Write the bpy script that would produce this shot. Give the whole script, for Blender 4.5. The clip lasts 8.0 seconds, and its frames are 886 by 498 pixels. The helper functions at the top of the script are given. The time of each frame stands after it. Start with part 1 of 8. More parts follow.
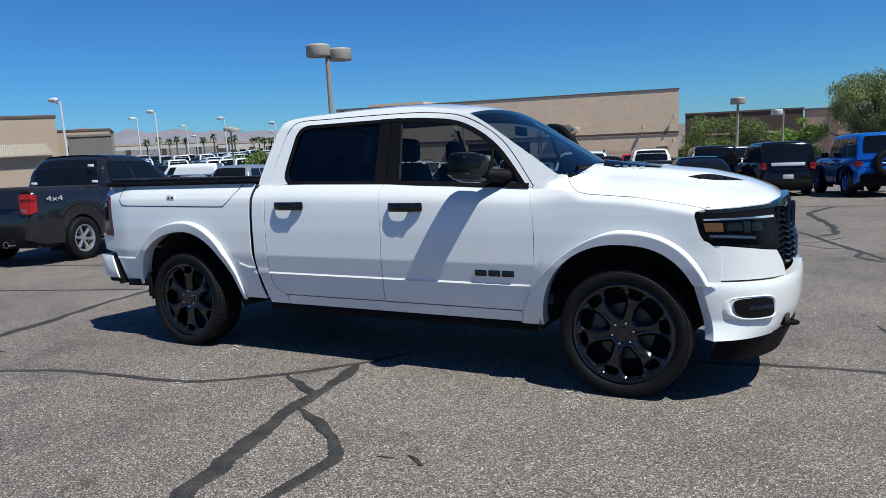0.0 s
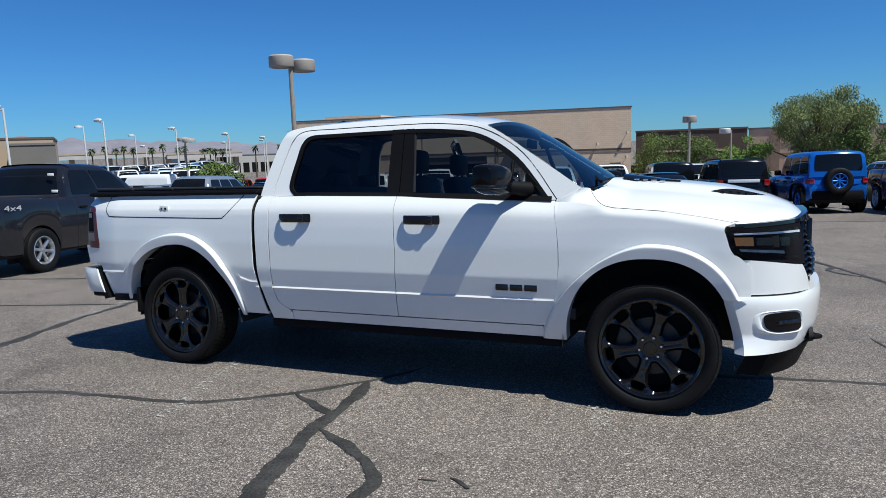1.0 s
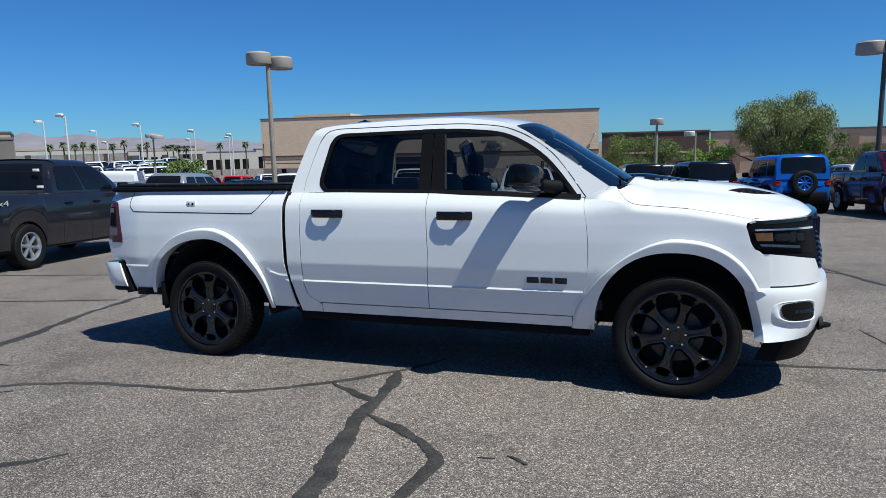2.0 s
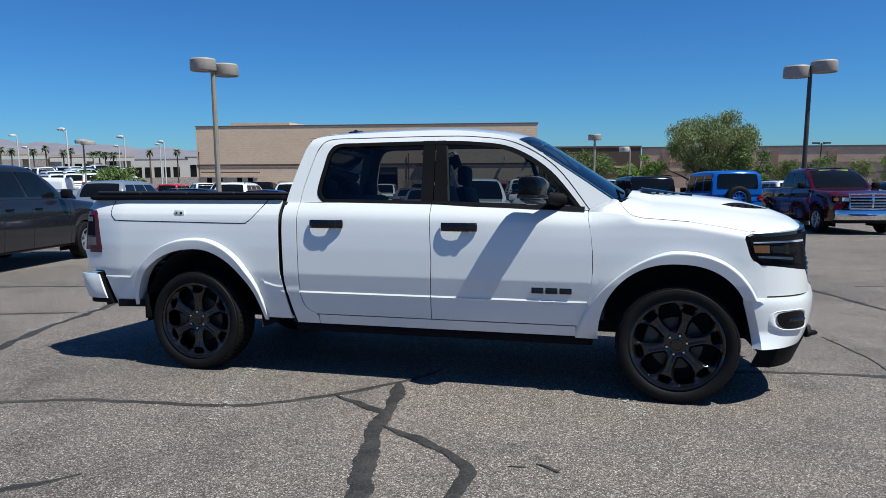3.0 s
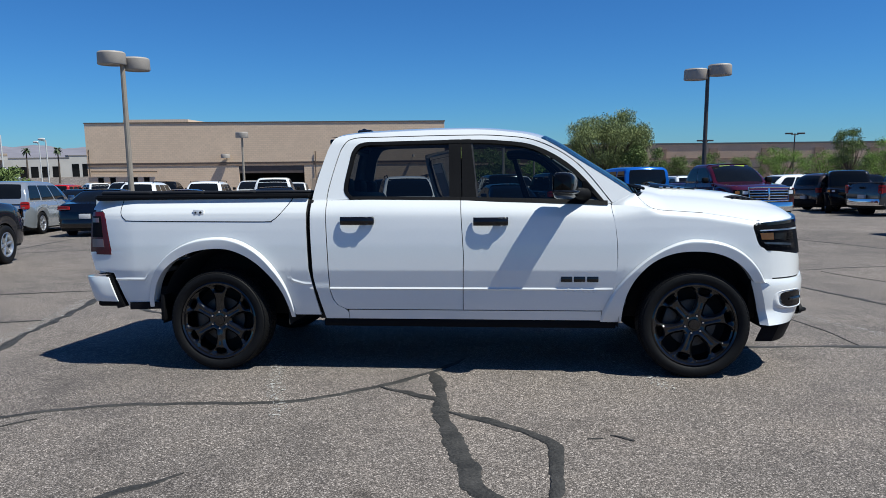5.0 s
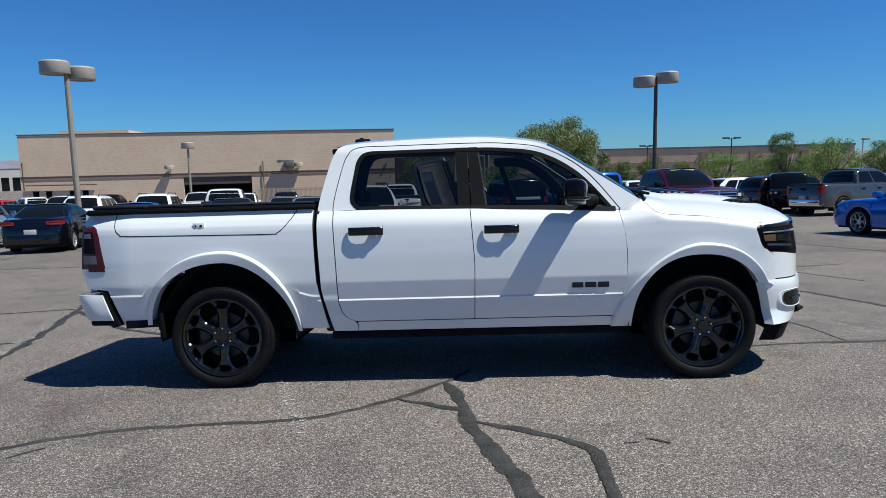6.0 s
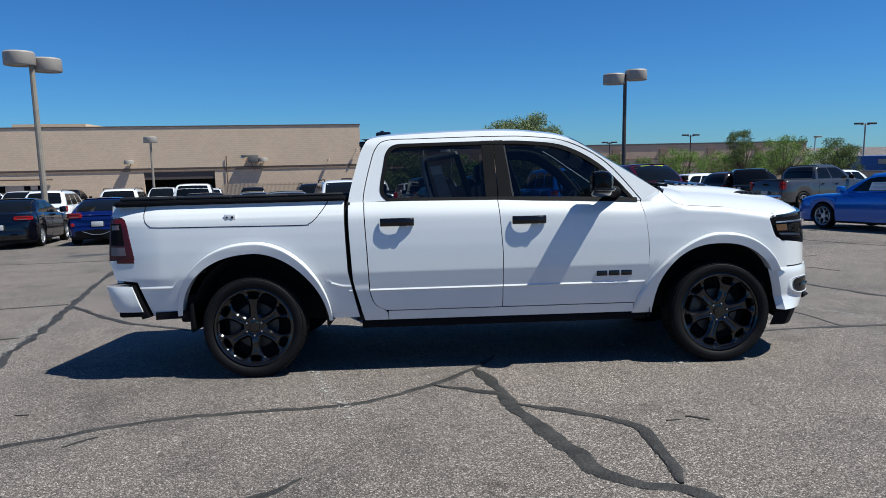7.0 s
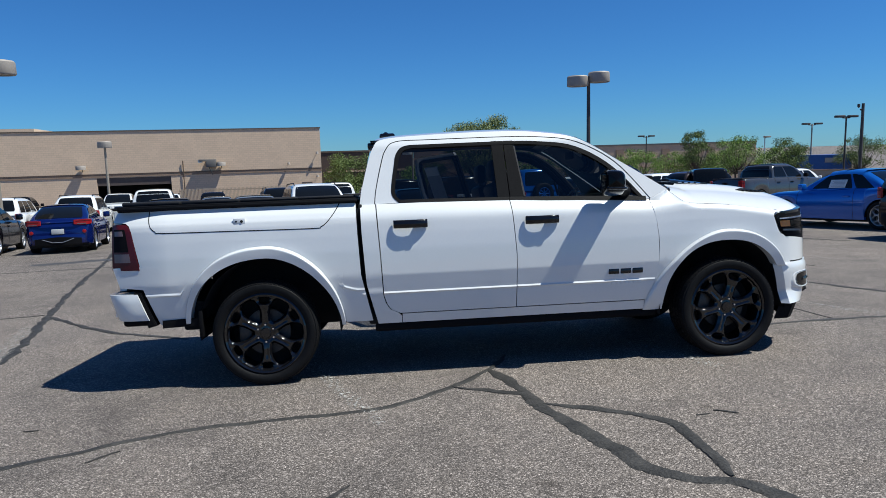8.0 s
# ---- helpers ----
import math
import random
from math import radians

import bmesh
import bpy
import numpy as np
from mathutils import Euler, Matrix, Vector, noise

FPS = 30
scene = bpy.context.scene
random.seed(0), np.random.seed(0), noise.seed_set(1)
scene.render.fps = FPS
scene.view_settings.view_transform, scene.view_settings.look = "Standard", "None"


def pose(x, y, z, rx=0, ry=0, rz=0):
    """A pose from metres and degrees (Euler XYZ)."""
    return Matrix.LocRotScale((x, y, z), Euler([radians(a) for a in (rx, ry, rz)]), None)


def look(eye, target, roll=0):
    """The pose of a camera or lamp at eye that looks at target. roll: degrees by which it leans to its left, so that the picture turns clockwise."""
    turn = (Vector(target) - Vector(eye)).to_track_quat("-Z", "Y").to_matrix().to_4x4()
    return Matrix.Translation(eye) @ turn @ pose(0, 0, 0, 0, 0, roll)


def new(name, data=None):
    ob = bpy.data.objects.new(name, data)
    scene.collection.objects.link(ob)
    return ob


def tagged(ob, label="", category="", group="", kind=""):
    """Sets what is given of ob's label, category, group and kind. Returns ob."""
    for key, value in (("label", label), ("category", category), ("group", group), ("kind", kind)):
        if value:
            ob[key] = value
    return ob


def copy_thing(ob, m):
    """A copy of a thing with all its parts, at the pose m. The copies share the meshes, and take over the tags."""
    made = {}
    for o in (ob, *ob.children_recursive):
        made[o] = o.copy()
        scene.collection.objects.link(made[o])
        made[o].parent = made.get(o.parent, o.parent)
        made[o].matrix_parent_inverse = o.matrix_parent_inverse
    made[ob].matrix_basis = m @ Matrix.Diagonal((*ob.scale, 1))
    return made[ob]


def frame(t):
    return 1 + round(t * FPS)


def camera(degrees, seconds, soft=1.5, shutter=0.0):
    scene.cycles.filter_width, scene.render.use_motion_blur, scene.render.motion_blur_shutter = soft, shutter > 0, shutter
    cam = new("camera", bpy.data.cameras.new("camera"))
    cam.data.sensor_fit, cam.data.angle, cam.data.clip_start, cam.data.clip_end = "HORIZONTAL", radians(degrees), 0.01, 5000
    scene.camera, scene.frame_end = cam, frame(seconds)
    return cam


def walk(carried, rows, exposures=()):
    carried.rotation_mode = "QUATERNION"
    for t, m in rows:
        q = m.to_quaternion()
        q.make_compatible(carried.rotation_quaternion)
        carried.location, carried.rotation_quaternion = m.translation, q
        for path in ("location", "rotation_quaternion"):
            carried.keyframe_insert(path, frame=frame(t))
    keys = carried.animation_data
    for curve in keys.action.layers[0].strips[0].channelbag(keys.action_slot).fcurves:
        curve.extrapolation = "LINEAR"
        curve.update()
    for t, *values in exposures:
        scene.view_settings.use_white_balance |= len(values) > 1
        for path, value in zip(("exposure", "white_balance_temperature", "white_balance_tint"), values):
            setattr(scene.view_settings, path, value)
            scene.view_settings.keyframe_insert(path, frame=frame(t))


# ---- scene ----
# The lot falls away to the north; LOT carries the frame of the parked truck into the level world.
LOT = pose(0, 0, 0, -3.8, -0.5, 0)
cam = camera(66.3, 8.0, soft=0.5)
PATH = [
    (0, (2.705, -4.971, 1.728), (1.802, -3.218, 1.394), -2.8),
    (0.3, (2.565, -5.005, 1.711), (1.74, -3.209, 1.399), -0.8),
    (0.5, (2.449, -5.006, 1.705), (1.641, -3.199, 1.413), -1.2),
    (0.7, (2.354, -5.017, 1.717), (1.555, -3.208, 1.42), -1.6),
    (1, (2.258, -5.059, 1.729), (1.48, -3.242, 1.429), -2.0),
    (1.3, (2.16, -5.199, 1.727), (1.419, -3.367, 1.42), -1.6),
    (1.5, (2.085, -5.306, 1.739), (1.38, -3.461, 1.424), -2.0),
    (1.7, (2.018, -5.383, 1.741), (1.318, -3.536, 1.426), -1.9),
    (2.8, (1.536, -5.522, 1.745), (0.977, -3.62, 1.482), 0.2),
    (3, (1.444, -5.605, 1.749), (0.94, -3.689, 1.475), -0.4),
    (3.2, (1.348, -5.69, 1.75), (0.896, -3.761, 1.473), -1.5),
    (3.5, (1.21, -5.76, 1.757), (0.776, -3.83, 1.463), -0.7),
    (3.8, (1.061, -5.758, 1.735), (0.698, -3.813, 1.446), -1.5),
    (4, (0.957, -5.747, 1.752), (0.628, -3.795, 1.463), -1.7),
    (4.2, (0.872, -5.758, 1.761), (0.558, -3.804, 1.475), -1.8),
    (5.3, (0.369, -6.051, 1.76), (0.195, -4.078, 1.485), -0.5),
    (5.5, (0.259, -6.024, 1.755), (0.115, -4.046, 1.503), -0.9),
    (5.8, (0.124, -5.988, 1.772), (0.04, -4.007, 1.514), -1.5),
    (6, (0.042, -6.003, 1.772), (-0.021, -4.022, 1.509), -1.3),
    (6.2, (-0.074, -6.038, 1.767), (-0.103, -4.057, 1.498), -1.0),
    (6.5, (-0.242, -6.132, 1.776), (-0.22, -4.151, 1.504), -1.9),
    (6.8, (-0.382, -6.159, 1.766), (-0.347, -4.178, 1.491), -1.0),
    (7, (-0.484, -6.146, 1.756), (-0.434, -4.166, 1.479), -1.1),
    (7.2, (-0.584, -6.106, 1.742), (-0.488, -4.127, 1.471), -1.7),
    (7.5, (-0.703, -6.052, 1.756), (-0.576, -4.074, 1.491), -1.9),
    (7.8, (-0.812, -6.064, 1.76), (-0.665, -4.088, 1.488), -1.6),
    (8, (-0.909, -6.093, 1.751), (-0.738, -4.119, 1.479), -1.6),
]
walk(cam, [(t, look(eye, target, roll)) for t, eye, target, roll in PATH], [(0, 0.23, 6180, 3), (8, 0.23, 6180, 3)])

# ---- daylight ----
SUN_AHEAD, SUN_SIDE = 0.57, 0.20
sun_way = (LOT.to_3x3() @ Vector((SUN_AHEAD, -SUN_SIDE, 1))).normalized()
sun_up = math.asin(sun_way.z)
sun_turn = math.atan2(sun_way.x, sun_way.y)
world = bpy.data.worlds.new("desert_sky")
scene.world = world
world.use_nodes = True
wn, wl = world.node_tree.nodes, world.node_tree.links
sky = wn.new("ShaderNodeTexSky")
sky.sky_type, sky.sun_disc = "NISHITA", False
sky.sun_elevation, sky.sun_rotation = sun_up, sun_turn
sky.altitude, sky.air_density, sky.dust_density, sky.ozone_density = 600, 1.0, 0.0, 6.0
wn["Background"].inputs["Strength"].default_value = 0.0545
deep = wn.new("ShaderNodeMix")
deep.data_type, deep.blend_type = "RGBA", "MULTIPLY"
deep.inputs[0].default_value = 1.0
deep.inputs[7].default_value = (0.49, 0.96, 1.49, 1)
wl.new(sky.outputs[0], deep.inputs[6])
wl.new(deep.outputs[2], wn["Background"].inputs["Color"])
sun = bpy.data.lights.new("sun", "SUN")
sun.energy, sun.angle, sun.color = 5.4, radians(0.53), (1.0, 0.95, 0.875)
sun_ob = new("sun", sun)
sun_ob.matrix_world = look((0, 0, 60), Vector((0, 0, 60)) - sun_way)


# ---- materials ----
def mat(name, color, rough=0.5, metal=0.0, coat=0.0, vary=0.12, scale=3.0, fine=60.0, bump=0.0, bscale=120.0, spec=0.5, second=None, mixat=0.5, island=0.0):
    """Principled surface with colour variation at two scales, uneven gloss and a fine relief."""
    m = bpy.data.materials.new(name)
    m.use_nodes = True
    n, l = m.node_tree.nodes, m.node_tree.links
    b = n["Principled BSDF"]
    b.inputs["Metallic"].default_value = metal
    b.inputs["Roughness"].default_value = rough
    b.inputs["Coat Weight"].default_value = coat
    b.inputs["Coat Roughness"].default_value = 0.03
    b.inputs["Specular IOR Level"].default_value = spec
    tc = n.new("ShaderNodeTexCoord")
    big = n.new("ShaderNodeTexNoise")
    big.inputs["Scale"].default_value, big.inputs["Detail"].default_value = scale, 5.0
    small = n.new("ShaderNodeTexNoise")
    small.inputs["Scale"].default_value, small.inputs["Detail"].default_value = fine, 3.0
    for tex in (big, small):
        l.new(tc.outputs["Object"], tex.inputs["Vector"])
    add = n.new("ShaderNodeMath")
    add.operation = "ADD"
    l.new(big.outputs["Fac"], add.inputs[0])
    l.new(small.outputs["Fac"], add.inputs[1])
    last = add
    if island:
        geo = n.new("ShaderNodeNewGeometry")
        wide = n.new("ShaderNodeMath")
        wide.operation = "MULTIPLY_ADD"
        wide.inputs[1].default_value = island
        l.new(geo.outputs["Random Per Island"], wide.inputs[0])
        l.new(add.outputs[0], wide.inputs[2])
        last = wide
    ramp = n.new("ShaderNodeValToRGB")
    e = ramp.color_ramp.elements
    e[0].position, e[1].position = mixat * 2 * 0.62 / 1.0 - 0.12, min(1.0, mixat * 2 * 0.62 + 0.30)
    half = n.new("ShaderNodeMath")
    half.operation = "MULTIPLY"
    half.inputs[1].default_value = 0.62
    l.new(last.outputs[0], half.inputs[0])
    lo = second or [c * (1 - vary) for c in color]
    e[0].color, e[1].color = (*lo, 1), (*[min(1, c * (1 + (0 if second else vary))) for c in color], 1)
    l.new(half.outputs[0], ramp.inputs["Fac"])
    l.new(ramp.outputs["Color"], b.inputs["Base Color"])
    if bump:
        rel = n.new("ShaderNodeTexNoise")
        rel.inputs["Scale"].default_value, rel.inputs["Detail"].default_value = bscale, 4.0
        l.new(tc.outputs["Object"], rel.inputs["Vector"])
        bp = n.new("ShaderNodeBump")
        bp.inputs["Strength"].default_value, bp.inputs["Distance"].default_value = bump, 0.01
        l.new(rel.outputs["Fac"], bp.inputs["Height"])
        l.new(bp.outputs[0], b.inputs["Normal"])
    return m


def glass(name, tint, gloss=0.02, ior=1.5):
    """Tinted window glass: lets light through with a tint and mirrors by Fresnel."""
    m = bpy.data.materials.new(name)
    m.use_nodes = True
    n, l = m.node_tree.nodes, m.node_tree.links
    n.remove(n["Principled BSDF"])
    clear, shine, mix, fr = (n.new("ShaderNode" + k) for k in ("BsdfTransparent", "BsdfGlossy", "MixShader", "Fresnel"))
    clear.inputs["Color"].default_value = (*tint, 1)
    shine.inputs["Roughness"].default_value = gloss
    fr.inputs["IOR"].default_value = ior
    l.new(fr.outputs[0], mix.inputs[0])
    l.new(clear.outputs[0], mix.inputs[1])
    l.new(shine.outputs[0], mix.inputs[2])
    l.new(mix.outputs[0], n["Material Output"].inputs["Surface"])
    return m


WHITE = mat("white_paint", (0.71, 0.72, 0.715), 0.34, coat=1.0, vary=0.015, scale=1.5)
BLACK_GLOSS = mat("gloss_black", (0.007, 0.007, 0.009), 0.1, coat=0.35, vary=0.2, spec=0.3)
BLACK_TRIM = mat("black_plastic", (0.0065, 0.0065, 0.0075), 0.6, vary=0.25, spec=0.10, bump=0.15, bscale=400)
VINYL = mat("black_vinyl", (0.022, 0.022, 0.025), 0.6, vary=0.25, spec=0.25, bump=0.25, bscale=300)
RUBBER = mat("tyre_rubber", (0.0085, 0.0085, 0.009), 0.62, vary=0.3, spec=0.16, scale=8, bump=0.2, bscale=150)
WELL = mat("wheel_well_liner", (0.010, 0.010, 0.011), 0.9, vary=0.3)
RIM_BLACK = mat("gloss_black_alloy", (0.005, 0.005, 0.006), 0.08, metal=0.0, coat=0.8, vary=0.1, spec=0.25)
ALLOY = mat("silver_alloy", (0.55, 0.56, 0.58), 0.3, metal=0.85, vary=0.1)
CHROME = mat("chrome", (0.75, 0.75, 0.77), 0.08, metal=1.0, vary=0.03)
STEEL = mat("brake_steel", (0.06, 0.058, 0.056), 0.45, metal=0.6, vary=0.2, scale=12)
TINT_DARK = glass("privacy_glass", (0.18, 0.195, 0.20))
OPEN_GLASS = glass("open_door_glass", (0.30, 0.32, 0.33), ior=1.08)
TINT_CLEAR = glass("door_glass", (0.19, 0.22, 0.23))
SCREEN_GLASS = glass("windscreen_glass", (0.17, 0.25, 0.29))
LENS = glass("lamp_lens", (0.92, 0.93, 0.95), ior=1.18)
LAMP_BLACK = mat("lamp_bowl", (0.008, 0.008, 0.010), 0.7, vary=0.2, spec=0.06)
MIRROR_BLACK = mat("mirror_cap_black", (0.004, 0.004, 0.005), 0.14, coat=0.12, vary=0.2, spec=0.12)
PROJECTOR = mat("projector_lens", (0.05, 0.055, 0.06), 0.15, metal=0.8, vary=0.5, scale=60)
LAMP_GREY = mat("pale_lamp_edge", (0.30, 0.33, 0.36), 0.25, metal=0.4, vary=0.3, scale=25)
TAIL_RED = mat("red_lamp_lens", (0.32, 0.012, 0.014), 0.3, coat=0.15, spec=0.3, vary=0.15)
TAIL_DARK = mat("smoked_lamp_lens", (0.085, 0.008, 0.012), 0.3, coat=0.12, vary=0.2, spec=0.25)
TAIL_GREY = mat("reverse_lens_and_highlight", (0.15, 0.105, 0.11), 0.3, coat=0.2, vary=0.1)
LAMP_WHITE = mat("pale_light_guide", (0.72, 0.76, 0.80), 0.3, metal=0.2, vary=0.15, scale=30)
AMBER = mat("amber_reflector", (0.95, 0.34, 0.07), 0.3, coat=0.3, vary=0.15)
SEAT = mat("black_leather", (0.02, 0.02, 0.021), 0.5, vary=0.2, bump=0.1)
DASH = mat("dark_dash", (0.025, 0.025, 0.027), 0.6, vary=0.2)
PLATE_GREY = mat("printed_paper", (0.40, 0.42, 0.45), 0.7, vary=0.15, scale=30)
PAPER = mat("white_paper", (0.75, 0.76, 0.74), 0.7, vary=0.05)


# ---- mesh helpers ----
def part(name, bm, material, parent=None, label="", sharp=35):
    """Links a bmesh as one mesh object under a thing or a part."""
    me = bpy.data.meshes.new(name)
    bmesh.ops.recalc_face_normals(bm, faces=bm.faces)
    bm.to_mesh(me)
    bm.free()
    me.polygons.foreach_set("use_smooth", [True] * len(me.polygons))
    me.set_sharp_from_angle(angle=radians(sharp))
    me.materials.append(material)
    ob = new(name, me)
    ob.parent = parent
    if label:
        tagged(ob, label)
    return ob


def thing(name, label, category, m=None, group="", kind=""):
    ob = tagged(new(name), label, category, group, kind)
    if m is not None:
        ob.matrix_world = m
    return ob


def sheet(fn, us, vs, bm=None, turn=None, wrap=False):
    """A grid of quads through fn(u, v). turn: how its border is folded in, a vector or a function of the place."""
    bm = bm or bmesh.new()
    rows = [[bm.verts.new(fn(u, v)) for v in vs] for u in us]
    if wrap:
        rows.append(rows[0])
    faces = [bm.faces.new((a[j], b[j], b[j + 1], a[j + 1])) for a, b in zip(rows, rows[1:]) for j in range(len(vs) - 1)]
    if turn is not None:
        rim = [e for e in {e for f in faces for e in f.edges} if e.is_boundary]
        made = bmesh.ops.extrude_edge_only(bm, edges=rim)["geom"]
        for v in made:
            if isinstance(v, bmesh.types.BMVert):
                v.co += turn(v.co) if callable(turn) else Vector(turn)
    return bm


def span(a, b, n):
    return [a + (b - a) * i / n for i in range(n + 1)]


def box(bm, x0, x1, y0, y1, z0, z1, bevel=0.0, m=None, seg=2):
    """Adds a box with rounded edges."""
    made = bmesh.ops.create_cube(bm, size=1)["verts"]
    bmesh.ops.transform(bm, matrix=Matrix.Translation(((x0 + x1) / 2, (y0 + y1) / 2, (z0 + z1) / 2)) @ Matrix.Diagonal((x1 - x0, y1 - y0, z1 - z0, 1)), verts=made)
    if bevel:
        edges = list({e for v in made for e in v.link_edges})
        out = bmesh.ops.bevel(bm, geom=edges, offset=bevel, segments=seg, affect="EDGES", profile=0.5)
        made = list({v for f in out["faces"] for v in f.verts} | {v for v in made if v.is_valid})
    if m is not None:
        bmesh.ops.transform(bm, matrix=m, verts=made)
    return bm


def lathe(bm, profile, n=48, axis="y", m=None, arc=1.0):
    """Turns (radius, along) pairs round an axis."""
    rings = []
    count = n if arc == 1.0 else n + 1
    for i in range(count):
        a = 2 * math.pi * arc * i / n
        ring = []
        for r, h in profile:
            p = {"y": (r * math.cos(a), h, r * math.sin(a)), "z": (r * math.cos(a), r * math.sin(a), h), "x": (h, r * math.cos(a), r * math.sin(a))}[axis]
            ring.append(bm.verts.new(m @ Vector(p) if m is not None else p))
        rings.append(ring)
    if arc == 1.0:
        rings.append(rings[0])
    for a, b in zip(rings, rings[1:]):
        for j in range(len(profile) - 1):
            if profile[j][0] < 1e-6:
                bm.faces.new((a[j], b[j + 1], a[j + 1])) if a[j] is b[j] else bm.faces.new((a[j], b[j], b[j + 1], a[j + 1]))
            else:
                bm.faces.new((a[j], b[j], b[j + 1], a[j + 1]))
    return bm


def tube(bm, pts, r, n=8, taper=None):
    """A round bar along points; taper: a radius for each point."""
    pts = [Vector(p) for p in pts]
    rings = []
    for i, p in enumerate(pts):
        d = (pts[min(i + 1, len(pts) - 1)] - pts[max(i - 1, 0)]).normalized()
        s = d.cross(Vector((0, 0, 1)))
        s = s.normalized() if s.length > 1e-3 else Vector((1, 0, 0))
        t = s.cross(d)
        rr = taper[i] if taper else r
        rings.append([bm.verts.new(p + rr * (s * math.cos(2 * math.pi * k / n) + t * math.sin(2 * math.pi * k / n))) for k in range(n)])
    for a, b in zip(rings, rings[1:]):
        for k in range(n):
            bm.faces.new((a[k], a[(k + 1) % n], b[(k + 1) % n], b[k]))
    for ring in (rings[0], rings[-1]):
        bm.faces.new(ring)
    return bm


def prism(bm, outline, y0, y1, bevel=0.0):
    """An outline in x and z, extruded from y0 to y1."""
    a = [bm.verts.new((x, y0, z)) for x, z in outline]
    b = [bm.verts.new((x, y1, z)) for x, z in outline]
    n = len(a)
    faces = [bm.faces.new(a), bm.faces.new(b)] + [bm.faces.new((a[i], a[(i + 1) % n], b[(i + 1) % n], b[i])) for i in range(n)]
    if bevel:
        bmesh.ops.recalc_face_normals(bm, faces=faces)
        bmesh.ops.bevel(bm, geom=[e for e in faces[0].edges] + [e for e in faces[1].edges], offset=bevel, segments=2, affect="EDGES")
    return bm


def mellow(xs, ys, w=0.03):
    """A piecewise line with its corners rounded over a width w."""
    def f(x):
        return sum(float(np.interp(x + d * w, xs, ys)) for d in (-1, -0.6, -0.2, 0.2, 0.6, 1)) / 6
    return f


def lin(xs, ys):
    return lambda x: float(np.interp(x, xs, ys))


# ---- the lot ----
def soft(s, w):
    return (s + math.sqrt(s * s + w * w)) / 2


def ground_z(x, y):
    """Height of the sloping lot; it levels out far off and behind the camera."""
    z = -0.0663 * y + 0.0193 * soft(y - 2, 1.2) + 0.047 * soft(y - 78, 10) - 0.0663 * soft(-16 - y, 4)
    return z + 0.0087 * 70 * math.tanh(x / 70)


def on_lot(x, y, turn=0.0, lift=0.0):
    """A pose on the sloping lot, turned about the slope's normal."""
    d = 0.5
    ex = Vector((2 * d, 0, ground_z(x + d, y) - ground_z(x - d, y))).normalized()
    ey = Vector((0, 2 * d, ground_z(x, y + d) - ground_z(x, y - d))).normalized()
    ez = ex.cross(ey).normalized()
    ey = ez.cross(ex)
    m = Matrix((ex, ey, ez)).transposed().to_4x4()
    m.translation = (x, y, ground_z(x, y) + lift)
    return m @ pose(0, 0, 0, 0, 0, turn)


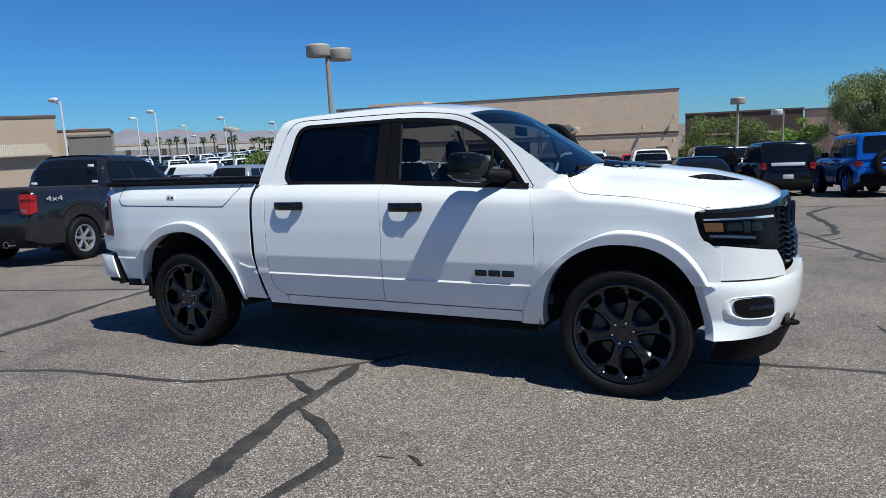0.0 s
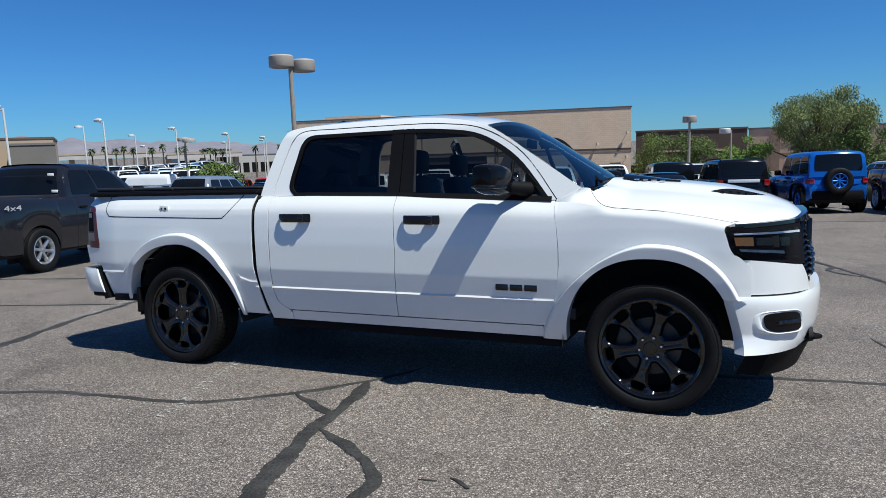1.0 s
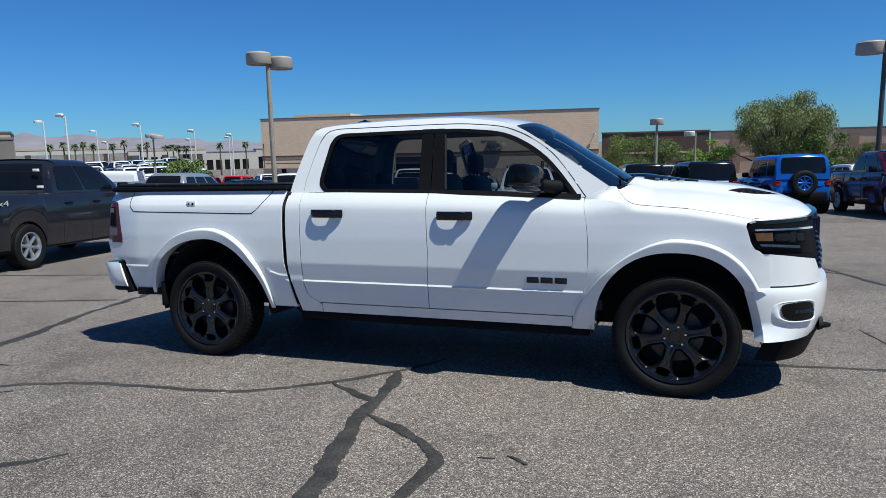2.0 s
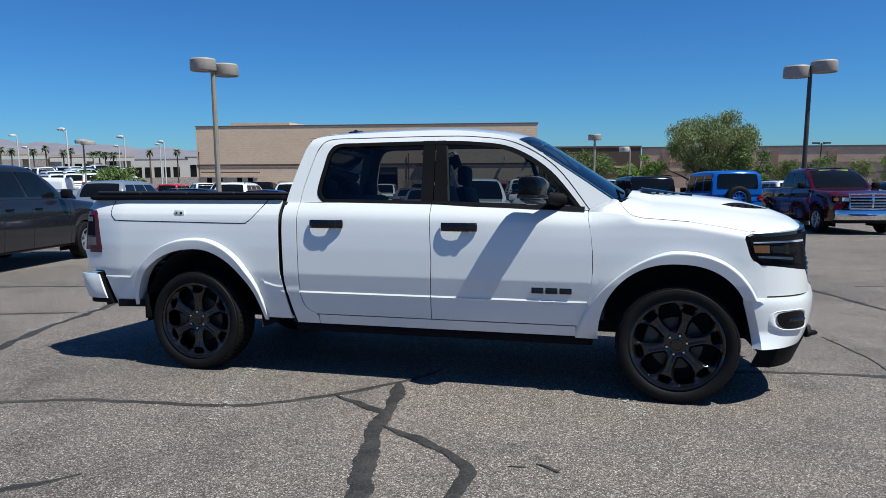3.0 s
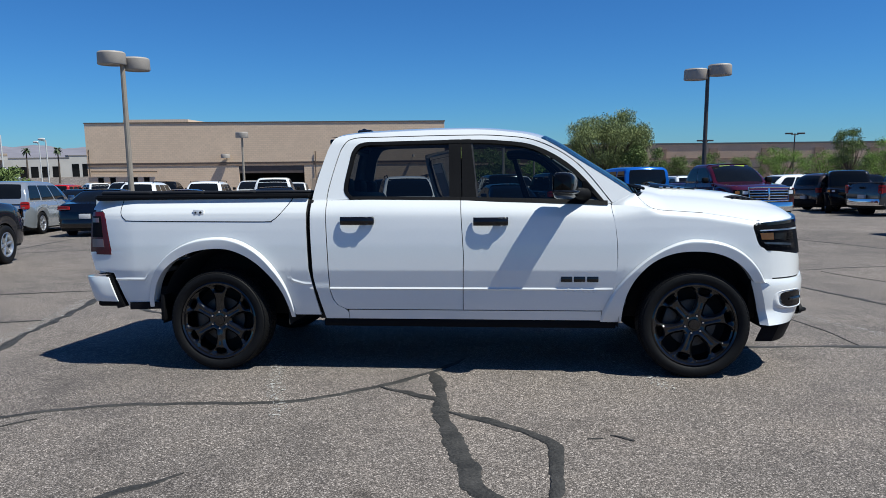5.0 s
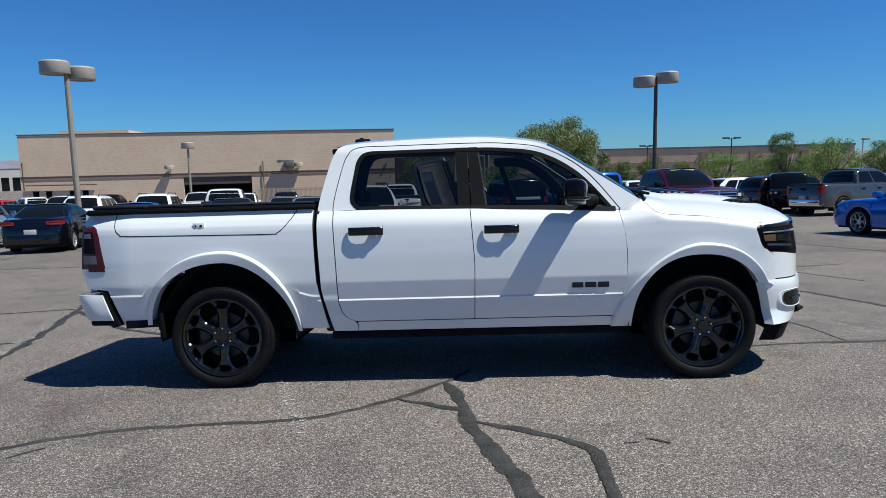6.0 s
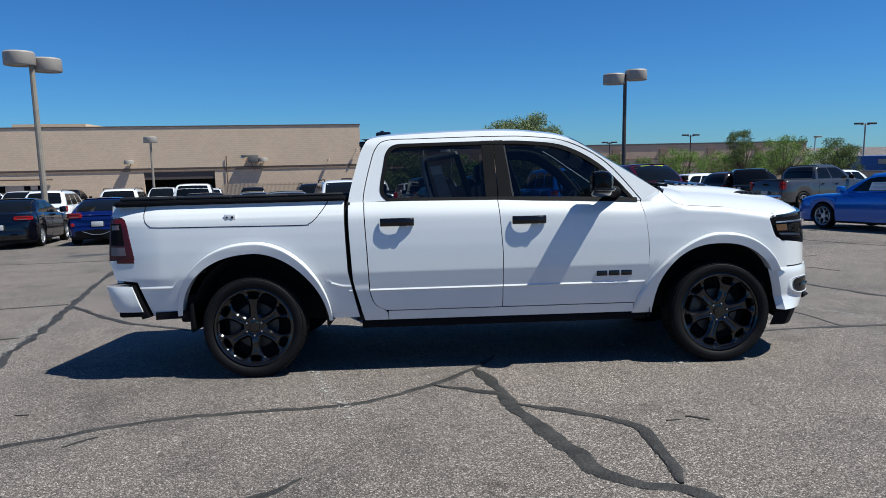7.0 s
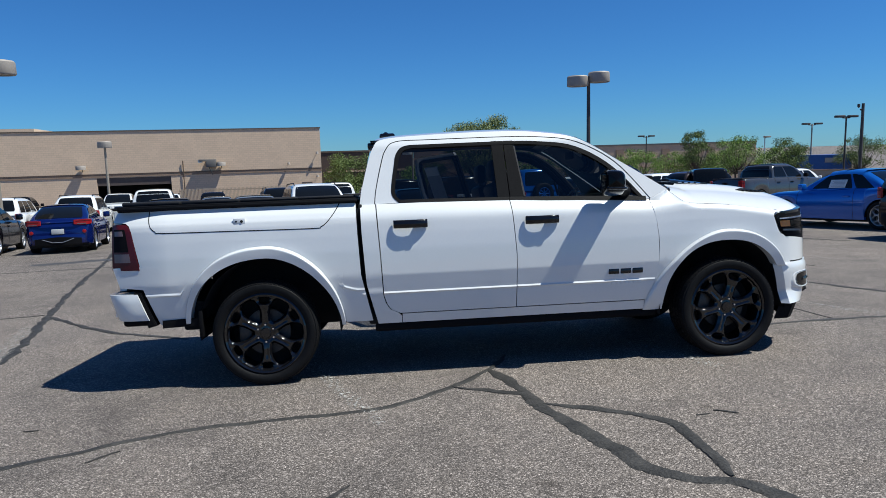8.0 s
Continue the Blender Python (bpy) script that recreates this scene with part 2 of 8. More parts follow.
def asphalt():
    m = bpy.data.materials.new("old_asphalt")
    m.use_nodes = True
    n, l = m.node_tree.nodes, m.node_tree.links
    b = n["Principled BSDF"]
    b.inputs["Roughness"].default_value = 0.85
    b.inputs["Specular IOR Level"].default_value = 0.3
    tc = n.new("ShaderNodeTexCoord")
    vec = tc.outputs["Object"]

    def noise_tex(scale, detail=4.0, rough=0.55):
        t = n.new("ShaderNodeTexNoise")
        t.inputs["Scale"].default_value, t.inputs["Detail"].default_value, t.inputs["Roughness"].default_value = scale, detail, rough
        l.new(vec, t.inputs["Vector"])
        return t.outputs["Fac"]

    def ramp(src, stops):
        r = n.new("ShaderNodeValToRGB")
        e = r.color_ramp.elements
        while len(e) < len(stops):
            e.new(0.5)
        for k, (p, c) in zip(e, stops):
            k.position, k.color = p, (*c, 1)
        l.new(src, r.inputs["Fac"])
        return r.outputs["Color"]

    def mix(a, b2, fac, mode="MIX"):
        x = n.new("ShaderNodeMix")
        x.data_type, x.blend_type = "RGBA", mode
        for sock, val in ((x.inputs[0], fac), (x.inputs[6], a), (x.inputs[7], b2)):
            if isinstance(val, bpy.types.NodeSocket):
                l.new(val, sock)
            elif isinstance(val, tuple):
                sock.default_value = (*val, 1)
            else:
                sock.default_value = val
        return x.outputs[2]

    stones = n.new("ShaderNodeTexVoronoi")
    stones.inputs["Scale"].default_value = 125
    l.new(vec, stones.inputs["Vector"])
    grit = n.new("ShaderNodeTexVoronoi")
    grit.inputs["Scale"].default_value = 240
    l.new(vec, grit.inputs["Vector"])
    sep = n.new("ShaderNodeSeparateColor")
    l.new(stones.outputs["Color"], sep.inputs[0])
    sep2 = n.new("ShaderNodeSeparateColor")
    l.new(grit.outputs["Color"], sep2.inputs[0])
    stone = ramp(sep.outputs[0], [(0.0, (0.035, 0.032, 0.029)), (0.22, (0.085, 0.078, 0.070)), (0.45, (0.160, 0.147, 0.132)), (0.74, (0.225, 0.209, 0.187)), (0.90, (0.47, 0.44, 0.40)), (1.0, (0.85, 0.80, 0.73))])
    fine = ramp(sep2.outputs[1], [(0.0, (0.030, 0.028, 0.026)), (0.6, (0.17, 0.157, 0.141)), (0.85, (0.34, 0.315, 0.28)), (1.0, (0.80, 0.75, 0.68))])
    col = mix(stone, fine, 0.48)
    joint = ramp(stones.outputs["Distance"], [(0.0, (1, 1, 1)), (0.45, (1, 1, 1)), (0.72, (0.40, 0.40, 0.40))])
    col = mix(col, joint, 0.8, "MULTIPLY")
    wide = ramp(noise_tex(0.28, 6.0, 0.62), [(0.3, (0.655, 0.61, 0.61)), (0.50, (0.92, 0.855, 0.845)), (0.72, (1.08, 0.99, 0.96))])
    col = mix(col, wide, 1.0, "MULTIPLY")
    patch = ramp(noise_tex(1.7, 5.0, 0.6), [(0.32, (0.74, 0.74, 0.75)), (0.5, (0.98, 0.98, 0.98)), (0.75, (1.10, 1.08, 1.05))])
    col = mix(col, patch, 0.9, "MULTIPLY")
    spots = ramp(noise_tex(3.6, 2.0, 0.4), [(0.0, (0.35, 0.34, 0.33)), (0.235, (0.55, 0.54, 0.53)), (0.275, (1, 1, 1))])
    col = mix(col, spots, 0.8, "MULTIPLY")
    l.new(col, b.inputs["Base Color"])
    h = n.new("ShaderNodeMath")
    h.operation = "ADD"
    l.new(stones.outputs["Distance"], h.inputs[0])
    l.new(noise_tex(300, 2.0), h.inputs[1])
    bp = n.new("ShaderNodeBump")
    bp.inputs["Strength"].default_value, bp.inputs["Distance"].default_value = 0.5, 0.006
    bp.invert = True
    l.new(h.outputs[0], bp.inputs["Height"])
    l.new(bp.outputs[0], b.inputs["Normal"])
    return m


ASPHALT = asphalt()
TAR = mat("crack_sealer", (0.060, 0.056, 0.051), 0.75, vary=0.35, scale=7, fine=70, bump=0.9, bscale=60, second=(0.014, 0.013, 0.012))


def worn_paint():
    m = mat("worn_line_paint", (0.46, 0.45, 0.42), 0.8, vary=0.1)
    n, l = m.node_tree.nodes, m.node_tree.links
    tc, a, c = n.new("ShaderNodeTexCoord"), n.new("ShaderNodeTexNoise"), n.new("ShaderNodeValToRGB")
    a.inputs["Scale"].default_value, a.inputs["Detail"].default_value, a.inputs["Roughness"].default_value = 38, 5.0, 0.75
    c.color_ramp.elements[0].position, c.color_ramp.elements[1].position = 0.54, 0.62
    l.new(tc.outputs["Object"], a.inputs["Vector"])
    l.new(a.outputs["Fac"], c.inputs["Fac"])
    l.new(c.outputs["Color"], n["Principled BSDF"].inputs["Alpha"])
    return m


WORN = worn_paint()
near = [0.5 * i for i in range(-32, 33)]
xs = sorted(set([-2600, -1500, -800, -450, -300, -220, -160, -120, -95, -78, -65, -54, -45, -38, -32, -27, -23, -19.5] + near + [19.5, 23, 27, 32, 38, 45, 54, 65, 78, 95, 120, 160, 220, 300, 450, 800, 1500, 2600]))
ys = sorted(set([-1500, -800, -400, -200, -120, -80, -55, -40, -30, -24, -20] + [0.5 * i for i in range(-34, 50)] + [26, 28, 31, 34, 38, 42, 47, 52, 58, 64, 70, 76, 83, 90, 100, 115, 135, 170, 230, 320, 500, 900, 1800, 3200]))
bm = sheet(lambda x, y: (x, y, ground_z(x, y)), xs, ys)
ground = part("ground", bm, ASPHALT)
tagged(ground, "sun-bleached grey asphalt car lot, cracked and patched", "ground", kind="structure")


def smooth_line(pts, step=0.05):
    """Points along a soft curve through pts."""
    out = []
    n = len(pts)
    for i in range(n - 1):
        p0, p1, p2, p3 = (Vector((*pts[max(0, min(n - 1, k))], 0)) for k in (i - 1, i, i + 1, i + 2))
        m = max(2, int((p2 - p1).length / step))
        for k in range(m):
            t = k / m
            out.append(0.5 * (2 * p1 + (p2 - p0) * t + (2 * p0 - 5 * p1 + 4 * p2 - p3) * t * t + (3 * p1 - p0 - 3 * p2 + p3) * t ** 3))
    out.append(Vector((*pts[-1], 0)))
    return out


def ribbon(name, pts, width, material, label, lift=0.004, rag=0.28, seed=1, step=0.025):
    rnd = random.Random(seed)
    line = smooth_line(pts, step)
    bm = bmesh.new()
    rows = []
    for i, p in enumerate(line):
        d = (line[min(i + 1, len(line) - 1)] - line[max(i - 1, 0)]).normalized()
        s = Vector((-d.y, d.x, 0))
        wob = noise.noise(Vector((p.x * 2.3, p.y * 2.3, seed)))
        w = width * (1 + 0.7 * wob) / 2
        end = min(1, 0.25 + min(i, len(line) - 1 - i) * 0.08)
        row = []
        for k, drop in ((-1.25, -0.006), (-1, 0), (0, 0.002), (1, 0), (1.25, -0.006)):
            q = p + s * (k * w * end * (1 + rag * (rnd.random() - 0.5)) + width * 0.5 * noise.noise(Vector((p.x * 5, p.y * 5, seed + 9))))
            row.append(bm.verts.new((q.x, q.y, ground_z(q.x, q.y) + lift + drop)))
        rows.append(row)
    for a, b in zip(rows, rows[1:]):
        for j in range(4):
            bm.faces.new((a[j], b[j], b[j + 1], a[j + 1]))
    ob = part(name, bm, material)
    return tagged(ob, label, "pavement mark", kind="structure")


SEAL = "dark tar sealer in a winding asphalt crack"
ribbon("crack_sealer", [(-4.4, -3.1), (-3.05, -2.40), (-2.27, -1.99), (-1.80, -1.88), (-1.10, -1.80), (-0.72, -1.60), (-0.47, -1.37), (-0.30, -1.17), (-0.10, -0.88), (0.1, -0.5)], 0.050, TAR, SEAL, seed=2)
ribbon("crack_sealer", [(-0.47, -1.37), (-0.24, -1.52), (-0.02, -1.66), (0.06, -1.84)], 0.06, TAR, SEAL, 0.006, seed=3)
ribbon("crack_sealer", [(-0.13, -0.95), (-0.02, -1.40), (0.05, -1.83), (0.10, -2.14), (0.25, -2.68), (0.37, -3.07), (0.50, -3.2), (0.66, -3.25), (0.80, -3.45), (1.0, -3.95), (1.05, -4.6)], 0.082, TAR, SEAL, 0.005, seed=4)
ribbon("crack_sealer", [(0.08, -1.92), (0.36, -2.07), (0.64, -2.29), (0.74, -2.45), (0.72, -2.8), (0.68, -3.2)], 0.058, TAR, SEAL, 0.007, seed=5)
ribbon("crack_sealer", [(-10, 18), (-7.9, 11.5), (-6.46, 6.5), (-5.46, 3.33), (-4.84, 1.45), (-4.47, 0.2), (-4.08, -0.76), (-3.7, -1.9)], 0.085, TAR, SEAL, seed=6)
ribbon("crack_sealer", [(-5.39, 3.17), (-4.6, 2.3), (-3.92, 1.67), (-3.0, 1.1)], 0.06, TAR, SEAL, 0.006, seed=7)
ribbon("crack_sealer", [(-9.5, 2.1), (-7.5, 2.7), (-6.03, 3.17), (-5.52, 3.31)], 0.05, TAR, SEAL, 0.006, seed=8)
ribbon("crack_sealer", [(-7.0, 0.2), (-5.60, 0.72), (-4.85, 1.02)], 0.045, TAR, SEAL, 0.006, seed=9)
ribbon("crack_sealer", [(-2.3, -4.2), (-1.75, -3.6), (-1.45, -3.34), (-1.29, -3.17), (-1.12, -2.97)], 0.06, TAR, SEAL, seed=10)
ribbon("crack_sealer", [(2.0, 0.0), (2.64, 0.10), (3.2, 0.155), (3.78, 0.17), (6.0, 0.12), (8, 0.3)], 0.06, TAR, SEAL, seed=11)
ribbon("crack_sealer", [(2.89, 9.58), (3.14, 8.81), (3.43, 7.66), (3.74, 6.66), (3.94, 5.98), (4.3, 4.7), (4.59, 3.64), (4.74, 3.17), (4.86, 2.70), (4.97, 2.31), (5.2, 1.6), (5.9, 0.5)], 0.075, TAR, SEAL, seed=12)
ribbon("crack_sealer", [(3.83, 16.54), (3.36, 14.89), (3.18, 13.96), (3.39, 12.07), (3.51, 10.77), (3.53, 9.66), (3.42, 9.14), (3.18, 8.82)], 0.11, TAR, SEAL, 0.006, seed=13)
ribbon("crack_sealer", [(3.74, 6.66), (3.62, 6.26), (3.78, 5.89), (3.95, 5.70)], 0.07, TAR, SEAL, 0.006, seed=17)
ribbon("crack_sealer", [(7.6, 12.0), (7.87, 11.26), (8.14, 10.54), (8.37, 9.73), (8.6, 8.87), (9.1, 7.6)], 0.07, TAR, SEAL, seed=14)
ribbon("crack_sealer", [(-16, 7.2), (-11.25, 8.92), (-10.72, 9.35), (-9.43, 9.45), (-6, 9.9)], 0.05, TAR, SEAL, seed=15)
ribbon("crack_sealer", [(-12.0, 9.4), (-12.23, 10.21), (-12.69, 12.15), (-12.86, 13.08)], 0.06, TAR, SEAL, seed=18)
ribbon("crack_sealer", [(-1, 16.4), (2.93, 16.59), (3.89, 16.53), (5.09, 16.91), (9, 17.3)], 0.05, TAR, SEAL, seed=19)
HAIR = "thin open crack in the asphalt"
ribbon("asphalt_crack", [(4.9, 5.7), (5.52, 5.87), (5.95, 6.08), (6.47, 6.19), (6.88, 6.32)], 0.026, TAR, HAIR, seed=16)
ribbon("asphalt_crack", [(5.51, 5.64), (5.69, 4.96), (5.85, 4.61), (6.0, 4.16)], 0.022, TAR, HAIR, seed=23)
ribbon("asphalt_crack", [(3.42, 1.7), (3.47, 1.41), (3.53, 0.99), (3.56, 0.69), (3.55, 0.37), (3.56, 0.20)], 0.018, TAR, HAIR, seed=24, rag=0.9)
ribbon("asphalt_crack", [(2.6, 7.5), (2.77, 7.63), (3.2, 8.03), (3.56, 8.6)], 0.03, TAR, HAIR, seed=25)
ribbon("asphalt_crack", [(2.8, 7.6), (3.02, 7.44), (3.25, 7.11), (3.55, 7.1)], 0.03, TAR, HAIR, seed=26)
for k, pts in enumerate(([(1.06, -2.26), (1.12, -2.29), (1.18, -2.34)], [(0.92, -2.33), (1.01, -2.32)], [(-2.59, -2.40), (-2.53, -2.32), (-2.46, -2.25)], [(-3.24, -1.76), (-3.15, -1.76)])):
    ribbon("asphalt_crack", pts, 0.035, TAR, "short dark crack in the asphalt", 0.005, rag=0.9, seed=40 + k)
ribbon("painted_line", [(3.45, 2.5), (3.68, 1.64), (3.84, 1.16), (4.04, 0.62), (4.3, -0.1)], 0.10, WORN, "worn white parking line on asphalt", 0.008, seed=27)
ribbon("loose_gravel", [(-4.45, -0.20), (-4.71, 0.72), (-5.0, 1.55), (-5.32, 2.51)], 0.12, WORN, "pale loose gravel beside the sealed crack", 0.008, rag=0.6, seed=28)
ribbon("painted_line", [(-0.96, -2.12), (-1.14, -1.60), (-1.40, -0.90), (-1.9, 0.5)], 0.10, WORN, "worn white parking line on asphalt", 0.008, seed=21)
ribbon("painted_line", [(1.62, -1.32), (1.50, -0.95), (1.2, 0.0)], 0.10, WORN, "worn white parking line on asphalt", 0.008, seed=22)
ribbon("oil_stain", [(-9.6, 11.2), (-8.6, 11.6), (-7.6, 11.9)], 0.5, mat("old_oil_stain", (0.07, 0.066, 0.062), 0.6, vary=0.3, scale=4), "dark oil stain on the asphalt", 0.004, rag=0.2, seed=31)


# ---- the white pickup ----
TRUCK = thing("pickup_truck", "glossy white crew cab pickup with black wheels and tonneau cover", "pickup truck", LOT)
TYRE_R, HUB_Z = 0.402, 0.398
AX_F, AX_R = 1.836, -1.836
_w = mellow([0.36, 0.41, 0.49, 0.55, 0.60, 0.645, 0.67, 0.71, 0.797, 0.803, 1.0, 1.12, 1.21, 1.25, 1.295, 1.345, 1.38, 1.42], [0.880, 0.897, 0.925, 0.942, 0.953, 0.961, 0.9645, 0.9710, 0.984, 0.9845, 0.982, 0.974, 0.964, 0.954, 0.926, 0.880, 0.862, 0.856], 0.004)


def nose_y(x):
    """Half width where the flank curls into the nose."""
    k = min(1, max(0, x - 2.22) / 0.575)
    return 0.975 * (1 - k * k) ** (1 / 2.6)


def inset(x):
    """How far the side draws in towards the truck's ends."""
    back = 0.075 * (max(0, -2.52 - x) / 0.42) ** 1.6
    return back + (0.975 - nose_y(x))


def crease(x, z):
    if -1.06 < x < 1.25:
        return 0.009 * max(0, 1 - abs(z - 0.657) / 0.012)
    if x < -2.37 or -1.27 < x < -1.09:
        line = 0.727 if x < -2 else 0.742 - 0.05 * (0.5 - 0.5 * math.cos(math.pi * (x + 1.32) / 0.23))
        return 0.008 * max(0, 1 - abs(z - line) / 0.013) * min(1, (-2.37 - x) / 0.05 if x < -2 else (x + 1.27) / 0.05)
    return 0


def side(x, z):
    w = _w(z)
    if x > 2.12 and 0.55 < z < 0.80:
        w += (0.984 - w) * min(1, (x - 2.12) / 0.2)
    return w - inset(x) + crease(x, z)


drop = lin([-0.6, 0.1, 0.67, 1.2, 1.26, 1.55], [0, 0.012, 0.028, 0.050, 0.050, 0])


def sag(x, z):
    """How far the body's shoulder falls towards the front of the cab."""
    k = min(1, max(0, (z - 1.0) / 0.345))
    return drop(x) * k * k * (3 - 2 * k)


def cab_w(z):
    """Half width of the cab above the belt."""
    return 0.868 - 0.34 * (z - 1.345) - 0.55 * max(0, z - 1.80) ** 1.25


def arch(x, cx, zc, top, back, front, nb, nf):
    """Height of a wheel arch at x, or None outside it."""
    d = x - cx
    a, p = (front, nf) if d > 0 else (back, nb)
    k = abs(d) / a
    return None if k >= 1 else zc + top * (1 - k ** p) ** (1 / p)


ARCHES = {"rear": ((-1.80, 0.42, 0.555, 0.595, 0.545, 2.25, 1.8), (-1.80, 0.42, 0.645, 0.635, 0.575, 2.3, 1.9)),
          "front": ((1.82, 0.40, 0.545, 0.505, 0.48, 2.2, 2.4), (1.82, 0.40, 0.632, 0.66, 0.555, 1.6, 2.4))}


def side_panel(name, sgn, us, vs, zb, zt, xl, xr, low, parent=TRUCK, label="", material=WHITE, fold=0.03, hold=None):
    """A body panel between two edges xl(z) and xr(z), with a bottom edge zb(x)."""
    def fn(u, v):
        z0 = low + (zt - low) * v
        if hold is None:
            x = xl(z0) + (xr(z0) - xl(z0)) * u
        else:
            x = hold + (xr(z0) - hold) * u + (xl(z0) - hold) * max(0, 1 - u / 0.12)
        b = zb(x)
        z = b + (zt - b) * v
        return (x, sgn * side(x, z), z - (sag(x, z) if x > -0.97 else 0))
    bm = sheet(fn, us, vs, turn=Vector((0, -sgn * fold, 0)))
    return part(name, bm, material, parent, label)


def vrows(low, top, marks=(), n=34):
    return sorted(set([i / n for i in range(n + 1)] + [(m - low) / (top - low) for m in marks]))


CREASE = (0.70, 0.706, 0.712, 0.792, 0.80, 0.808, 0.640, 0.645, 0.651, 0.657, 0.663, 0.669, 0.674)
rd_l = lin([0.49, 0.505, 0.53, 0.57, 0.64, 0.94, 1.345], [-0.80, -0.845, -0.875, -0.90, -0.92, -0.93, -0.95])
rd_r = lin([0.49, 0.92, 1.345], [0.115, 0.125, 0.10])
fd_r = lin([0.49, 0.52, 0.56, 0.62, 0.70, 0.86, 1.0, 1.16, 1.345], [1.165, 1.20, 1.225, 1.245, 1.262, 1.275, 1.273, 1.26, 1.235])
cab_l = lin([0.41, 0.73, 1.12, 1.345], [-0.975, -1.05, -1.07, -1.075])
bed_r = lin([0.44, 0.81, 1.12, 1.37], [-1.015, -1.09, -1.103, -1.11])
bed_l = lin([0.44, 0.50, 0.735, 0.755, 0.905, 0.915, 0.925, 1.20, 1.25, 1.272, 1.282, 1.30, 1.34, 1.37], [-2.62, -2.64, -2.72, -2.90, -2.945, -2.945, -2.732, -2.788, -2.808, -2.838, -2.935, -2.935, -2.925, -2.90])


def bed_bottom(x):
    a = arch(x, *ARCHES["rear"][0])
    b = arch(x, *ARCHES["rear"][1])
    floor = 0.50 if x < -1.8 else 0.44
    if b is None:
        return floor
    return max(floor, (b + (a or floor)) / 2)


def fender_bottom(x):
    a = arch(x, *ARCHES["front"][0])
    b = arch(x, *ARCHES["front"][1])
    floor = 0.42 if x < 1.8 else 0.70
    if b is None:
        return floor
    return max(floor, (b + (a or floor)) / 2)


hood_edge = mellow([1.24, 1.43, 1.46, 1.50, 1.54, 1.60, 1.90, 2.15, 2.35, 2.60], [1.385, 1.37, 1.333, 1.286, 1.26, 1.247, 1.225, 1.185, 1.145, 1.14], 0.012)
seam_y = mellow([1.36, 1.435, 1.465, 1.50, 1.55, 1.62, 1.75, 1.90], [0.735, 0.768, 0.822, 0.862, 0.886, 0.898, 0.905, 0.905], 0.008)
shoulder = mellow([1.20, 1.26, 1.34, 1.42, 1.50, 1.58, 1.66, 1.90, 2.15, 2.35, 2.60], [1.288, 1.286, 1.284, 1.274, 1.260, 1.246, 1.240, 1.221, 1.181, 1.141, 1.136], 0.02)


def shoulder_y(x, z):
    """Half width of the fender, rolled in towards its upper edge."""
    t = shoulder(x)
    return side(x, z + sag(x, z)) - 0.03 * max(0, 1 - (t - z) / 0.05) ** 2 * min(1, max(0, (x - 1.50) / 0.12))
us_bed = sorted(set([i / 60 for i in range(61)] + [0.012 * i for i in range(11)] + [0.20 + 0.004 * i for i in range(22)] + [0.82 + 0.005 * i for i in range(30)]))
us_bed = [u for u in us_bed if u <= 1]

AJAR = Matrix.Translation((1.25, 0.93, 0)) @ pose(0, 0, 0, 0, 0, -60) @ Matrix.Translation((-1.25, -0.93, 0))
AJAR_REAR = Matrix.Translation((0.10, 0.93, 0)) @ pose(0, 0, 0, 0, 0, -65) @ Matrix.Translation((-0.10, -0.93, 0))

